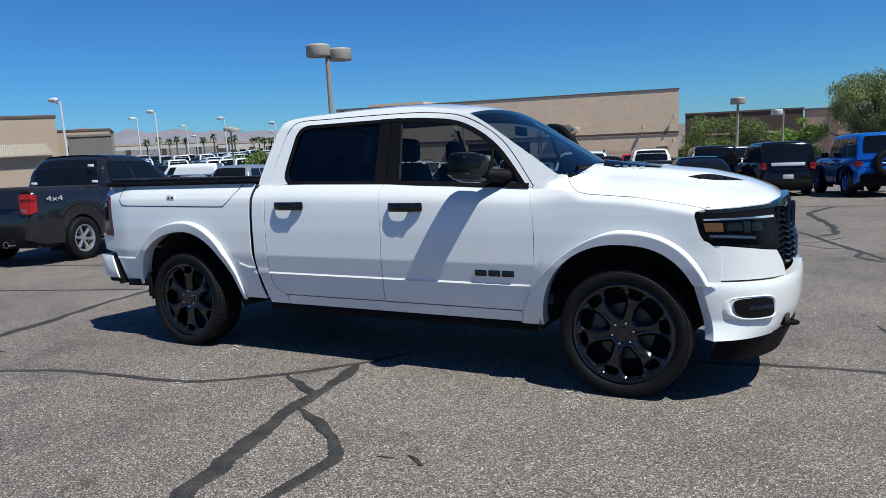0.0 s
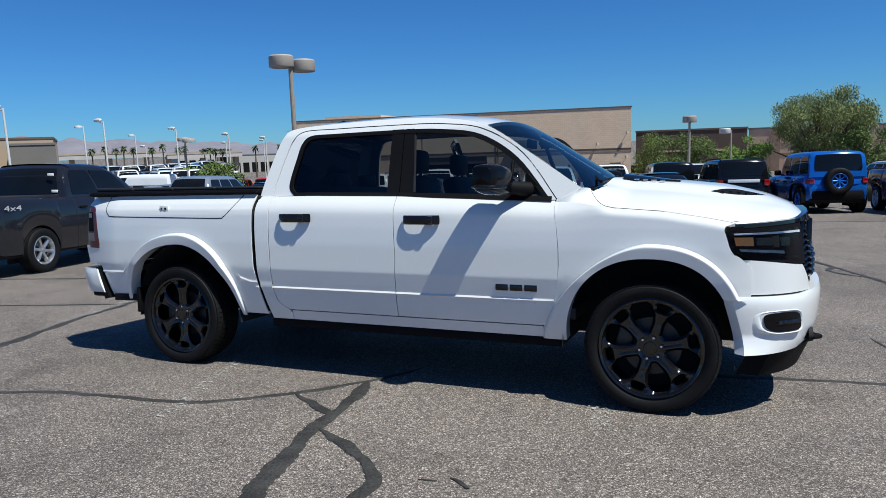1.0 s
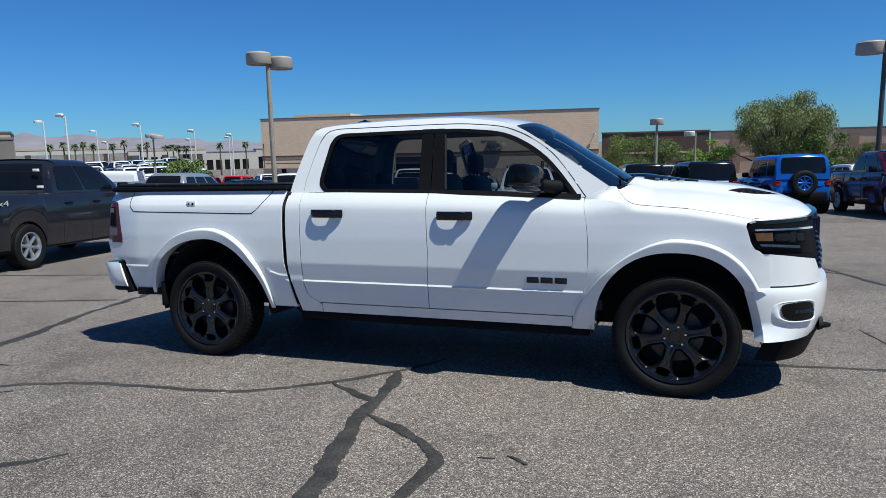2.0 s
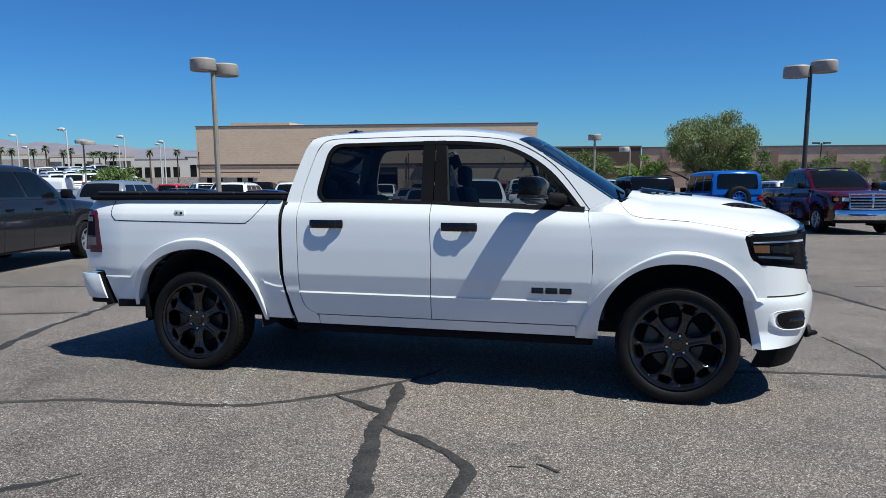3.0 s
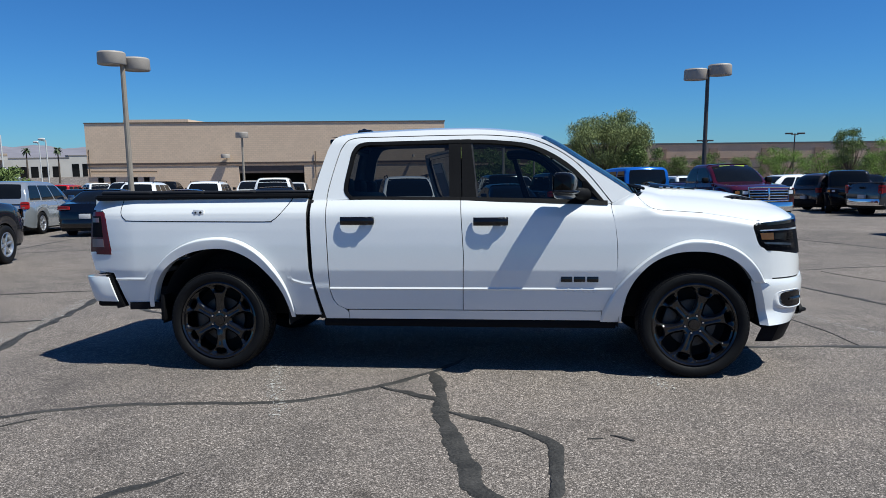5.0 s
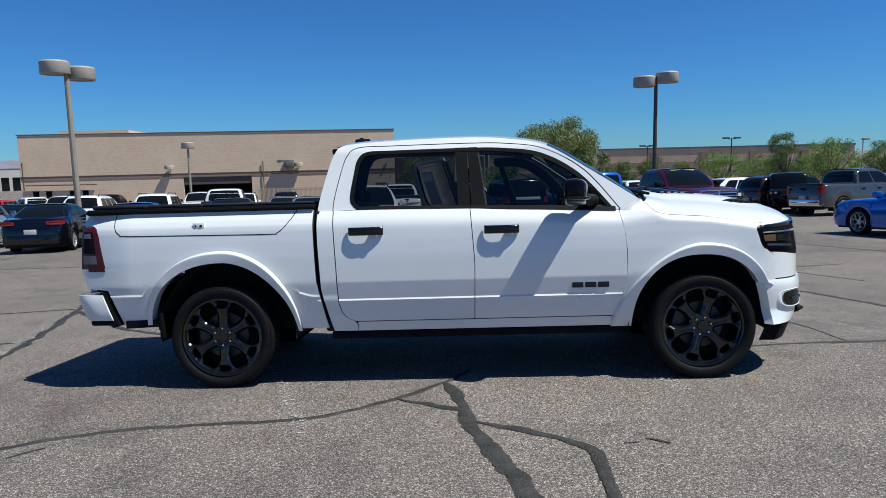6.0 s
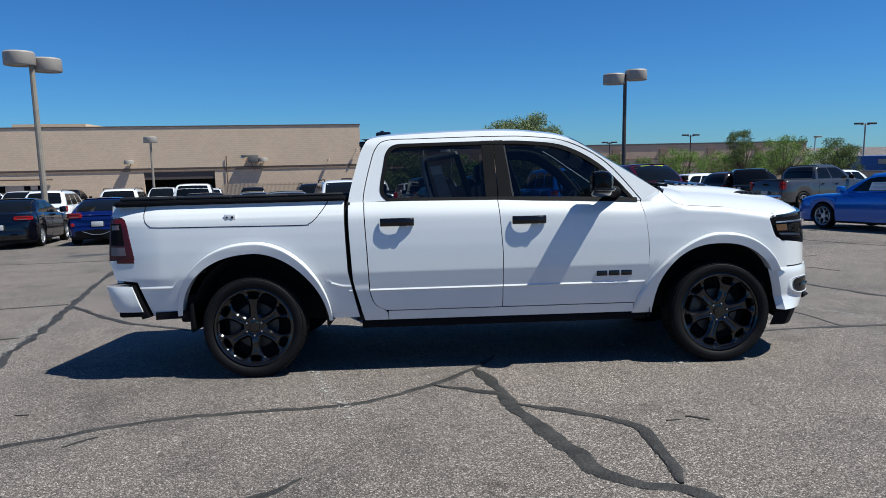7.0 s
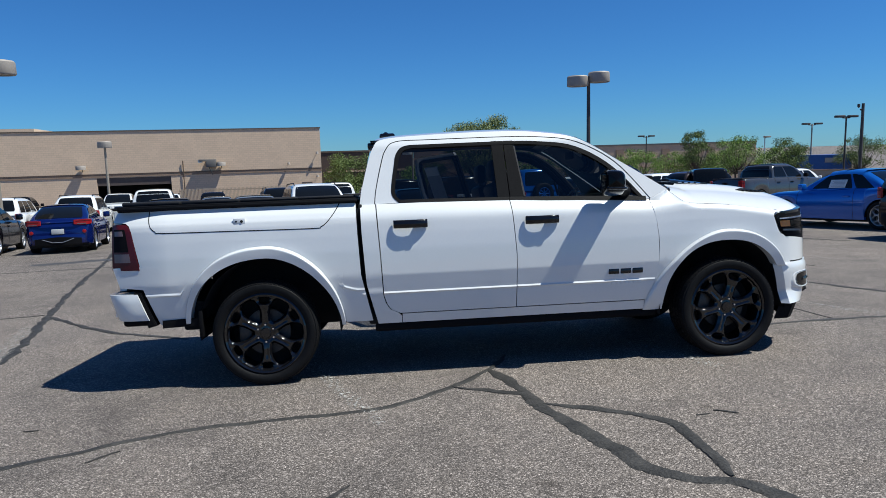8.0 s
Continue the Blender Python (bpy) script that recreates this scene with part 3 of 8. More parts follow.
for sgn in (-1, 1):
    # bed side, doors, cab corner, rocker, fender
    bed = side_panel("bed_side", sgn, us_bed, vrows(0.44, 1.37, (1.20, 1.225, 1.25, 0.715, 0.721, 0.727, 0.733, 0.739, 0.735, 0.755, 0.905, 0.915, 0.925, 1.272, 1.282, 1.33, 1.345, 1.36, *(0.645 + 0.006 * i for i in range(16))), 40), bed_bottom, 1.37, bed_l, bed_r, 0.44, hold=-2.72)
    side_panel("cab_corner", sgn, span(0, 1, 6), vrows(0.41, 1.345), lambda x: 0.41, 1.345, cab_l, lambda z: rd_l(z) - 0.008 if z > 0.488 else -0.79, 0.41)
    rear_door = side_panel("rear_door", sgn, span(0, 1, 14), vrows(0.49, 1.345, CREASE), lambda x: 0.49, 1.345, rd_l, rd_r, 0.49)
    front_door = side_panel("front_door", sgn, span(0, 1, 14), vrows(0.49, 1.345, CREASE), lambda x: 0.49, 1.345, lambda z: rd_r(z) + 0.006, fd_r, 0.49)
    if sgn > 0:
        front_door.matrix_basis = AJAR
        tagged(front_door, "white front door swung open")
        rear_door.matrix_basis = AJAR_REAR
        tagged(rear_door, "white rear door swung open")
    side_panel("rocker_panel", sgn, span(0, 1, 30), span(0, 1, 5), lambda x: 0.41, 0.483, lambda z: -0.785, lambda z: 1.165, 0.41)

    def fen_fn(u, v, sgn=sgn):
        zl, zr = 0.42 + 0.965 * v, 0.70 + 0.445 * v
        xl = fd_r(max(min(zl, 1.345), 0.49)) + 0.005
        xr = float(np.interp(zr, [0.70, 0.895, 0.93, 0.945, 0.96, 0.99, 1.085, 1.12, 1.145], [2.385, 2.385, 2.365, 2.333, 2.303, 2.268, 2.238, 2.245, 2.29]))
        x = xl + (xr - xl) * u
        b, t = fender_bottom(x), shoulder(x)
        z = b + (t - b) * v
        return (x, sgn * shoulder_y(x, z), z)
    us_f = sorted(set([i / 50 for i in range(51)] + [0.005 * i for i in range(20)] + [0.93 + 0.005 * i for i in range(15)]))
    fender = part("front_fender", sheet(fen_fn, us_f, span(0, 1, 30), turn=Vector((0, -sgn * 0.03, 0))), WHITE, TRUCK)

    # top of the fender, from its shoulder in to the pillar's foot and the bonnet's seam
    inner = [(1.246, 0.888, 1.300), (1.32, 0.878, 1.337), (1.393, 0.864, 1.373), (1.418, 0.810, 1.373), (1.436, 0.768, 1.369)] + [(x, seam_y(x) + 0.002 - 0.9 * inset(x), hood_edge(x) - 0.002) for x in (1.45, 1.465, 1.48, 1.50, 1.52, 1.545, 1.57, 1.60, 1.64, 1.68, 1.72, 1.80, 1.90, 2.0, 2.08, 2.15, 2.20, 2.235, 2.27)]

    def fender_top(u, v, inner=inner, sgn=sgn):
        xi, yi, zi = inner[int(u)]
        xo = 1.243 + 0.127 * u / 4 if u < 4 else max(xi, 1.60) if u >= 12 else 1.37 + 0.23 * (u - 4) / 8
        zo = shoulder(xo)
        p, q = Vector((xo, shoulder_y(xo, zo), zo)), Vector((xi, yi, zi))
        r = p.lerp(q, v) + Vector((0, 1, 1)) * 0.02 * math.sin(math.pi * v) * (q - p).length
        return (r.x, sgn * r.y, r.z)
    part("fender_top", sheet(fender_top, list(range(len(inner))), span(0, 1, 6)), WHITE, fender)

    # wheel-arch flares, proud of the panels, with a rolled lip
    for name in ("rear", "front"):
        a, b = ARCHES[name]

        def ring(th, spec):
            cx, zc, top, back, front, nb, nf = spec
            c, s = math.cos(th), math.sin(th)
            ax, p = (front, nf) if c > 0 else (back, nb)
            return cx + math.copysign(ax * abs(c) ** (2 / p), c), zc + top * max(s, 0) ** (2 / p)

        def flare(u, v, a=a, b=b, sgn=sgn, name=name):
            th = math.pi * (1 - u)
            xi, zi = ring(th, a)
            xo, zo = ring(th, b)
            k = min(v, 0.8) / 0.8
            x, z = xo + (xi - xo) * k, zo + (zi - zo) * k
            if name == "front" and x > 1.82:
                z = max(z, 0.716)
            if name == "rear" and x < -1.8:
                z = max(z, 0.49)
            blend = min(1, 0.10 + 4 * min(u, 1 - u))
            y = side(min(x, 2.2), z) - crease(x, z) + 0.002
            edge = side(min(x, 2.2), max(z, 0.62)) - crease(x, z) + 0.048
            rise = 1 - (1 - min(1, k / 0.22)) ** 2
            y = y + (edge - y) * rise * blend - 0.012 * k * blend
            if v > 0.8:
                w = (v - 0.8) / 0.2
                y -= 0.10 * w
                z += 0.01 * w
            return (x, sgn * y, z)
        part("wheel_arch_flare", sheet(flare, span(0, 1, 72), [0, 0.03, 0.06, 0.1, 0.14, 0.18, 0.24, 0.32, 0.42, 0.55, 0.68, 0.75, 0.785, 0.8, 0.815, 0.86, 1.0]), WHITE, TRUCK, sharp=60)
        # liner behind the arch
        bm = bmesh.new()
        cx = a[0]
        sheet(lambda u, v, cx=cx, sgn=sgn: (cx - 0.53 * math.cos(math.pi * u), sgn * (0.40 + 0.53 * v), 0.36 + 0.62 * math.sin(math.pi * u) ** 0.8), span(0, 1, 20), span(0, 1, 3), bm)
        sheet(lambda u, v, cx=cx, sgn=sgn: (cx - 0.54 + 1.08 * u, sgn * 0.41, 0.36 + 0.64 * v), (0, 1), (0, 1), bm)
        part("wheel_well", bm, WELL, TRUCK)

    # upper cab: pillar skin, door frames, window trim, glass
    O = [(-1.078, 1.345), (-1.06, 1.45), (-1.005, 1.66), (-0.955, 1.795), (-0.87, 1.862), (-0.5, 1.888), (0.08, 1.898), (0.42, 1.876), (0.72, 1.81), (1.05, 1.605), (1.395, 1.373)]
    S = [(-0.958, 1.345), (-0.945, 1.45), (-0.90, 1.64), (-0.855, 1.77), (-0.77, 1.836), (-0.5, 1.843), (0.08, 1.846), (0.40, 1.835), (0.70, 1.783), (0.995, 1.605), (1.243, 1.300)]
    D = [(-0.775, 1.350), (-0.828, 1.43), (-0.798, 1.64), (-0.772, 1.745), (-0.70, 1.802), (-0.5, 1.809), (0.08, 1.812), (0.38, 1.802), (0.68, 1.752), (0.962, 1.582), (1.208, 1.296)]
    T = [(x + dx, z - dz) for (x, z), dx, dz in zip(D, (0.030, 0.030, 0.030, 0.031, 0.022, 0, 0, -0.005, -0.022, -0.028, -0.042), (-0.012, 0, 0.008, 0.016, 0.026, 0.028, 0.028, 0.028, 0.028, 0.020, -0.01))]

    def curve(pts, t):
        line = [Vector((x, z, 0)) for x, z in pts]
        n = len(line) - 1
        i = min(int(t * n), n - 1)
        f = t * n - i
        p0, p1, p2, p3 = (line[max(0, min(n, k))] for k in (i - 1, i, i + 1, i + 2))
        q = 0.5 * (2 * p1 + (p2 - p0) * f + (2 * p0 - 5 * p1 + 4 * p2 - p3) * f * f + (3 * p1 - p0 - 3 * p2 + p3) * f ** 3)
        return q.x, q.y

    def strip(outer, inner, proud, us, sgn=sgn, vs=(0, 0.25, 0.5, 0.75, 1)):
        def fn(u, v):
            (xo, zo), (xi, zi) = curve(outer, u), curve(inner, u)
            x, z = xo + (xi - xo) * v, zo + (zi - zo) * v
            return (x, sgn * (cab_w(z) + proud), z)
        return sheet(fn, us, vs, turn=Vector((0, -sgn * 0.025, 0)))
    us_c = span(0, 1, 60)
    S_in = [(x + dx, z + dz) for (x, z), dx, dz in zip(S, (-0.007, -0.007, -0.007, -0.006, -0.003, 0, 0, 0.002, 0.004, 0.005, 0.007), (0, 0, 0.002, 0.004, 0.006, 0.007, 0.007, 0.007, 0.006, 0.006, 0.003))]
    part("cab_pillar_skin", strip(O, S_in, 0.004, us_c), WHITE, TRUCK)
    part("rear_window_frame", strip(S, D, 0.0, [u for u in us_c if u <= 0.6001]), WHITE, rear_door)
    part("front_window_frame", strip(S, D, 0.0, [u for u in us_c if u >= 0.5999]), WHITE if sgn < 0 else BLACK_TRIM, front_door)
    part("window_trim", strip(D, T, 0.003, [u for u in us_c if u <= 0.6001]), BLACK_TRIM, rear_door, "black rubber window surround")
    part("window_trim", strip(D, T, 0.003, [u for u in us_c if u >= 0.5999]), BLACK_TRIM, front_door, "black rubber window surround")
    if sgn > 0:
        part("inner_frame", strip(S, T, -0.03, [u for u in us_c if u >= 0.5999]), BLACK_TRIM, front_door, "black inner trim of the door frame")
        bm = bmesh.new()
        tube(bm, [(x, cab_w(z) - 0.015, z + 0.01) for x, z in (curve(S, 0.60 + 0.40 * i / 24) for i in range(25))], 0.032, 8)
        part("frame_seal", bm, BLACK_TRIM, front_door, "black rubber door seal")
    # belt trim and black middle pillar
    for x0, x1, par in ((-0.765, 0.10, rear_door), (0.104, 1.213, front_door)):
        bm = sheet(lambda u, v, sgn=sgn, x0=x0, x1=x1: (x0 + (x1 - x0) * u, sgn * (cab_w(1.345 - drop(x0 + (x1 - x0) * u)) + 0.012 - 0.02 * v), 1.338 - drop(x0 + (x1 - x0) * u) + 0.034 * v), span(0, 1, 12), (0, 0.5, 1), turn=Vector((0, -sgn * 0.02, 0)))
        part("belt_trim", bm, BLACK_TRIM, par, "black belt moulding under the windows")
    bm = sheet(lambda u, v, sgn=sgn: (0.222 - 0.052 * v + 0.014 * u, sgn * (cab_w(1.36 + 0.44 * v) - 0.004), 1.36 + 0.44 * v), (0, 1), span(0, 1, 6), turn=Vector((0, -sgn * 0.01, 0)))
    part("window_guide", bm, STEEL, front_door, "pale window guide strip")
    for x0, x1, par in ((0.005, 0.098, rear_door), (0.106, 0.20, front_door)):
        bm = sheet(lambda u, v, sgn=sgn, x0=x0, x1=x1: (x0 + (x1 - x0) * u + 0.06 * (0.5 - v) * (1 if x1 > 0.15 and u > 0.5 else 0.3), sgn * (cab_w(1.36 + 0.455 * v) + 0.002), 1.335 + 0.48 * v), span(0, 1, 4), span(0, 1, 10), turn=Vector((0, -sgn * 0.02, 0)))
        part("middle_pillar_cover", bm, BLACK_TRIM, par, "black pillar cover")

    def pane(x0f, x1f, sgn=sgn):
        def fn(u, v):
            z = 1.29 + 0.525 * v
            a, b = x0f(z), x1f(z)
            return (a + (b - a) * u, sgn * (cab_w(z) - 0.012), z)
        return fn
    part("rear_window_glass", sheet(pane(lin([1.35, 1.64, 1.745, 1.812], [-0.86, -0.80, -0.765, -0.69]), lambda z: 0.05), span(0, 1, 10), span(0, 1, 10)), TINT_DARK if sgn < 0 else OPEN_GLASS, rear_door, "dark privacy glass")
    if sgn < 0:
        part("front_window_glass", sheet(pane(lambda z: 0.15, lin([1.29, 1.38, 1.58, 1.752, 1.80, 1.815], [1.205, 1.14, 0.955, 0.67, 0.46, 0.34])), span(0, 1, 10), span(0, 1, 10)), TINT_CLEAR, front_door, "tinted side glass")
    # small fixed quarter light divider
    bm = bmesh.new()
    tube(bm, [(0.93, sgn * (cab_w(1.36) - 0.004), 1.36), (0.93, sgn * (cab_w(1.55) - 0.004), 1.55)], 0.012)
    part("quarter_light_bar", bm, BLACK_TRIM, front_door)

    # door handles in shallow cups
    for x0, par in ((-0.825, rear_door), (0.205, front_door)):
        zh = 1.185 - 0.012 * (x0 > 0)
        y0 = side(x0, zh)
        h = part("door_handle", sheet(lambda u, v, x0=x0, zh=zh, sgn=sgn: (
            x0 + 0.262 * u, sgn * (side(x0 + 0.13, zh) + (0.043 * math.sin(math.pi * min(max(0.02 + 0.96 * u, 0), 1)) ** 0.35) + 0.013 * math.cos(2 * math.pi * v)), zh + 0.031 * math.sin(2 * math.pi * v)),
            span(0, 1, 16), span(0, 1, 12)), BLACK_GLOSS, par, "gloss black pull handle")
        bm = bmesh.new()
        box(bm, x0 + 0.180, x0 + 0.226, sgn * (y0 + 0.030) - 0.024, sgn * (y0 + 0.030) + 0.024, zh - 0.024, zh + 0.026, 0.008)
        part("lock_cap", bm, BLACK_GLOSS, h)

    # badge on the front door: plain raised bars
    for i in range(3):
        bm = bmesh.new()
        xb = 0.86 + 0.097 * i
        box(bm, xb, xb + 0.084, sgn * side(xb, 0.735) - 0.006, sgn * side(xb, 0.735) + 0.006, 0.714, 0.755, 0.003)
        part("badge", bm, BLACK_GLOSS, front_door, "black raised badge bar")
    for i in range(7):
        bm = bmesh.new()
        xb = 0.885 + 0.036 * i
        box(bm, xb, xb + 0.024, sgn * side(xb, 0.64) - 0.004, sgn * side(xb, 0.64) + 0.006, 0.632, 0.650, 0.002)
        part("nameplate_bar", bm, WHITE, front_door, "white nameplate bar")

    bm = sheet(lambda u, v, sgn=sgn: (bed_r(0.46 + 0.90 * v) + 0.003, sgn * (side(-1.1, 0.46 + 0.90 * v) - 0.006 - 0.06 * u), 0.46 + 0.90 * v), (0, 1), span(0, 1, 24))
    part("bed_seal", bm, WELL, bed, "black seal at the bed's front edge")
    # bed-side storage lid seam and its lock
    bm = bmesh.new()
    seam = [(-2.665, 1.365), (-2.66, 1.30), (-2.64, 1.24), (-2.60, 1.205), (-2.54, 1.195), (-2.0, 1.188), (-1.44, 1.182), (-1.38, 1.19), (-1.33, 1.225), (-1.27, 1.30), (-1.235, 1.365)]
    pts = [(x, z) for x, z, _ in smooth_line(seam, 0.03)]
    tube(bm, [(x, sgn * (side(x, z) - 0.0015), z) for x, z in pts], 0.004, 6)
    part("storage_lid_seam", bm, BLACK_TRIM, bed, "dark seam of the side storage lid")
    bm = bmesh.new()
    box(bm, -2.03, -1.94, sgn * side(-2, 1.25) - 0.004, sgn * side(-2, 1.25) + 0.006, 1.235, 1.283, 0.004)
    lock = part("storage_lock", bm, WHITE, bed)
    for k, r in ((-2.007, 0.007), (-1.966, 0.010)):
        bm = bmesh.new()
        lathe(bm, [(0.001, 0.008), (r, 0.008), (r, 0.0)], 16, m=Matrix.Translation((k, sgn * side(-2, 1.25), 1.259)) @ pose(0, 0, 0, 0, 0, 0 if sgn > 0 else 180))
        part("key_barrel", bm, BLACK_TRIM, lock)

    # mirror on its arm
    def mir(u, v, sgn=sgn):
        th = 2 * math.pi * v
        w = -1 + 2 * u
        fat = max(0, 1 - abs(w) ** 6) ** 0.3 * (1 - 0.20 * max(0, w))
        cxm, czm = 0.905 - 0.05 * (w + 1) / 2, 1.435 + 0.012 * w
        ca, sa = math.cos(th), math.sin(th)
        return (cxm + 0.090 * fat * math.copysign(abs(ca) ** 0.42, ca), sgn * (1.085 + 0.145 * w), czm + 0.098 * fat * math.copysign(abs(sa) ** 0.42, sa) * (1 - 0.30 * max(0, ca) * (sa > 0)))
    mirror = part("side_mirror", sheet(mir, span(0, 1, 18), span(0, 1, 28)), MIRROR_BLACK, TRUCK, "gloss black door mirror")
    if sgn > 0:
        mirror.matrix_basis = AJAR
    bm = bmesh.new()
    tube(bm, [(1.045, sgn * 0.845, 1.365), (1.0, sgn * 0.92, 1.375), (0.93, sgn * 1.0, 1.39)], 0.04, 12, [0.055, 0.045, 0.04])
    part("mirror_arm", bm, BLACK_TRIM, mirror)
    bm = bmesh.new()
    box(bm, 0.812, 0.822, sgn * 1.075 - 0.09, sgn * 1.075 + 0.09, 1.365, 1.505, 0.004)
    part("mirror_glass", bm, CHROME, mirror, "mirror glass")
    bm = bmesh.new()
    tube(bm, [(0.79, sgn * 1.196, 1.392), (0.83, sgn * 1.222, 1.390), (0.89, sgn * 1.222, 1.388), (0.935, sgn * 1.196, 1.386), (0.975, sgn * 1.10, 1.386)], 0.012, 8)
    part("signal_strip", bm, PROJECTOR, mirror, "dark smoked turn signal strip")
    bm = bmesh.new()
    prism(bm, [(1.03, 1.31), (1.195, 1.30), (1.05, 1.47), (1.03, 1.47)], sgn * (cab_w(1.4) - 0.02), sgn * (cab_w(1.4) + 0.006))
    part("mirror_base", bm, BLACK_TRIM, mirror)

    # tail lamp wrapping the corner
    def tail(x0, x1, z0, z1, out):
        def fn(u, v, sgn=sgn):
            z = z0 + (z1 - z0) * v
            r = float(np.interp(z, [0.92, 1.20, 1.25, 1.272], [-2.734, -2.788, -2.808, -2.838]))
            l = float(np.interp(z, [0.92, 1.275], [-2.958, -2.945]))
            x = l + (r - l) * (x0 + (x1 - x0) * u)
            k = (x - l) / (r - l)
            y = side(max(x, -2.93), z) + out - 0.10 * max(0, 0.45 - k) ** 1.6
            return (x, sgn * y, z)
        return fn
    lamp = part("tail_lamp", sheet(tail(0, 1, 0.925, 1.27, 0.004), span(0, 1, 8), span(0, 1, 12), turn=Vector((0.01, -sgn * 0.05, 0))), TAIL_DARK, TRUCK, "smoked dark red tail lamp")
    part("lamp_segment", sheet(tail(0.10, 0.74, 0.985, 1.050, 0.006), span(0, 1, 6), (0, 0.5, 1), turn=Vector((0, -sgn * 0.01, 0))), TAIL_GREY, lamp, "pale reversing lamp segment")
    part("lamp_segment", sheet(tail(0.10, 0.74, 1.065, 1.235, 0.006), span(0, 1, 6), span(0, 1, 6), turn=Vector((0, -sgn * 0.01, 0))), LAMP_BLACK, lamp, "black inner lamp segment")
    # a reflection high on the dark lamp, painted as a grey patch
    part("lamp_segment", sheet(tail(0.16, 0.60, 1.185, 1.222, 0.009), span(0, 1, 6), (0, 1), turn=Vector((0, -sgn * 0.01, 0))), TAIL_GREY, lamp, "grey patch painted as a reflection on the lamp")

    # running board and its end caps, mud flap
    bm = bmesh.new()
    box(bm, -1.00, 1.28, sgn * 0.84 - 0.045, sgn * 0.84 + 0.045, 0.345, 0.405, 0.012)
    part("running_board", bm, BLACK_TRIM, TRUCK, "black side step under the doors")
    bm = bmesh.new()
    box(bm, -2.33, -2.30, sgn * 0.84 - 0.12, sgn * 0.84 + 0.12, 0.39, 0.60, 0.006)
    part("mud_flap", bm, BLACK_TRIM, TRUCK)

bm = bmesh.new()
box(bm, -1.105, -1.064, -0.895, 0.895, 0.50, 1.32, 0.004)
part("gap_filler", bm, WELL, TRUCK)
# roof, windscreen, rear cab wall
def roof_fn(u, v):
    x, z = curve(O, 0.36 + 0.44 * u)
    s = -1 + 2 * v
    w = cab_w(z) + 0.004
    return (x + 0.07 * (1 - s * s) * (u > 0.5) * (u - 0.5) * 2 - 0.03 * (1 - s * s) * (u < 0.1), s * w, z + 0.055 * (1 - abs(s) ** 2.6))
part("roof", sheet(roof_fn, span(0, 1, 26), span(0, 1, 24), turn=Vector((0, 0, -0.02))), WHITE, TRUCK)
def screen(u, v):
    x, z = curve(O, 0.80 + 0.20 * u)
    s = -1 + 2 * v
    w = cab_w(z) - 0.012
    return (x + (0.07 + 0.12 * u) * (1 - s * s), s * w, z + 0.055 * (1 - abs(s) ** 2.6) * (1 - u) + 0.005)
part("windscreen", sheet(screen, span(0, 1, 14), span(0, 1, 20)), SCREEN_GLASS, TRUCK, "tinted curved windscreen")
def back_fn(u, v):
    x, z = curve(O, 0.36 * u)
    s = -1 + 2 * v
    return (x - 0.03 * (1 - s * s), s * (cab_w(z) + 0.004), z + 0.055 * (1 - abs(s) ** 2.6) * u ** 6)
bm = bmesh.new()
us_b, vs_b = span(0, 1, 12), span(0, 1, 20)
rows = [[bm.verts.new(back_fn(u, v)) for v in vs_b] for u in us_b]
for i in range(12):
    for j in range(20):
        if not (1 <= i < 9 and 3 <= j < 17):
            bm.faces.new((rows[i][j], rows[i + 1][j], rows[i + 1][j + 1], rows[i][j + 1]))
part("cab_back", bm, WHITE, TRUCK)
part("back_window", sheet(lambda u, v: Vector(back_fn(0.075 + 0.69 * u, 0.14 + 0.72 * v)) + Vector((0.01, 0, 0)), span(0, 1, 8), span(0, 1, 14)), TINT_DARK, TRUCK, "dark rear window of the cab")
bm = bmesh.new()
box(bm, -1.09, -1.06, -0.90, 0.90, 0.55, 1.35, 0.01)
part("cab_back_lower", bm, WELL, TRUCK)
bm = bmesh.new()
sheet(lambda u, v: (-0.80 - 0.085 * u, 0.028 * (1 - u * 0.4) * math.cos(2 * math.pi * v) + 0.0, 1.955 + 0.035 * math.sin(math.pi * u) * (0.5 + 0.5 * math.sin(2 * math.pi * v))), span(0, 1, 8), span(0, 1, 10), bm)
box(bm, -0.90, -0.76, -0.045, 0.045, 1.925, 1.975, 0.02)
part("roof_antenna", bm, BLACK_GLOSS, TRUCK, "black shark-fin antenna")
bm = bmesh.new()
box(bm, -1.0, -0.93, -0.60, 0.60, 1.80, 1.845, 0.012)
part("high_brake_lamp", bm, BLACK_GLOSS, TRUCK, "dark third brake lamp under the roof edge")

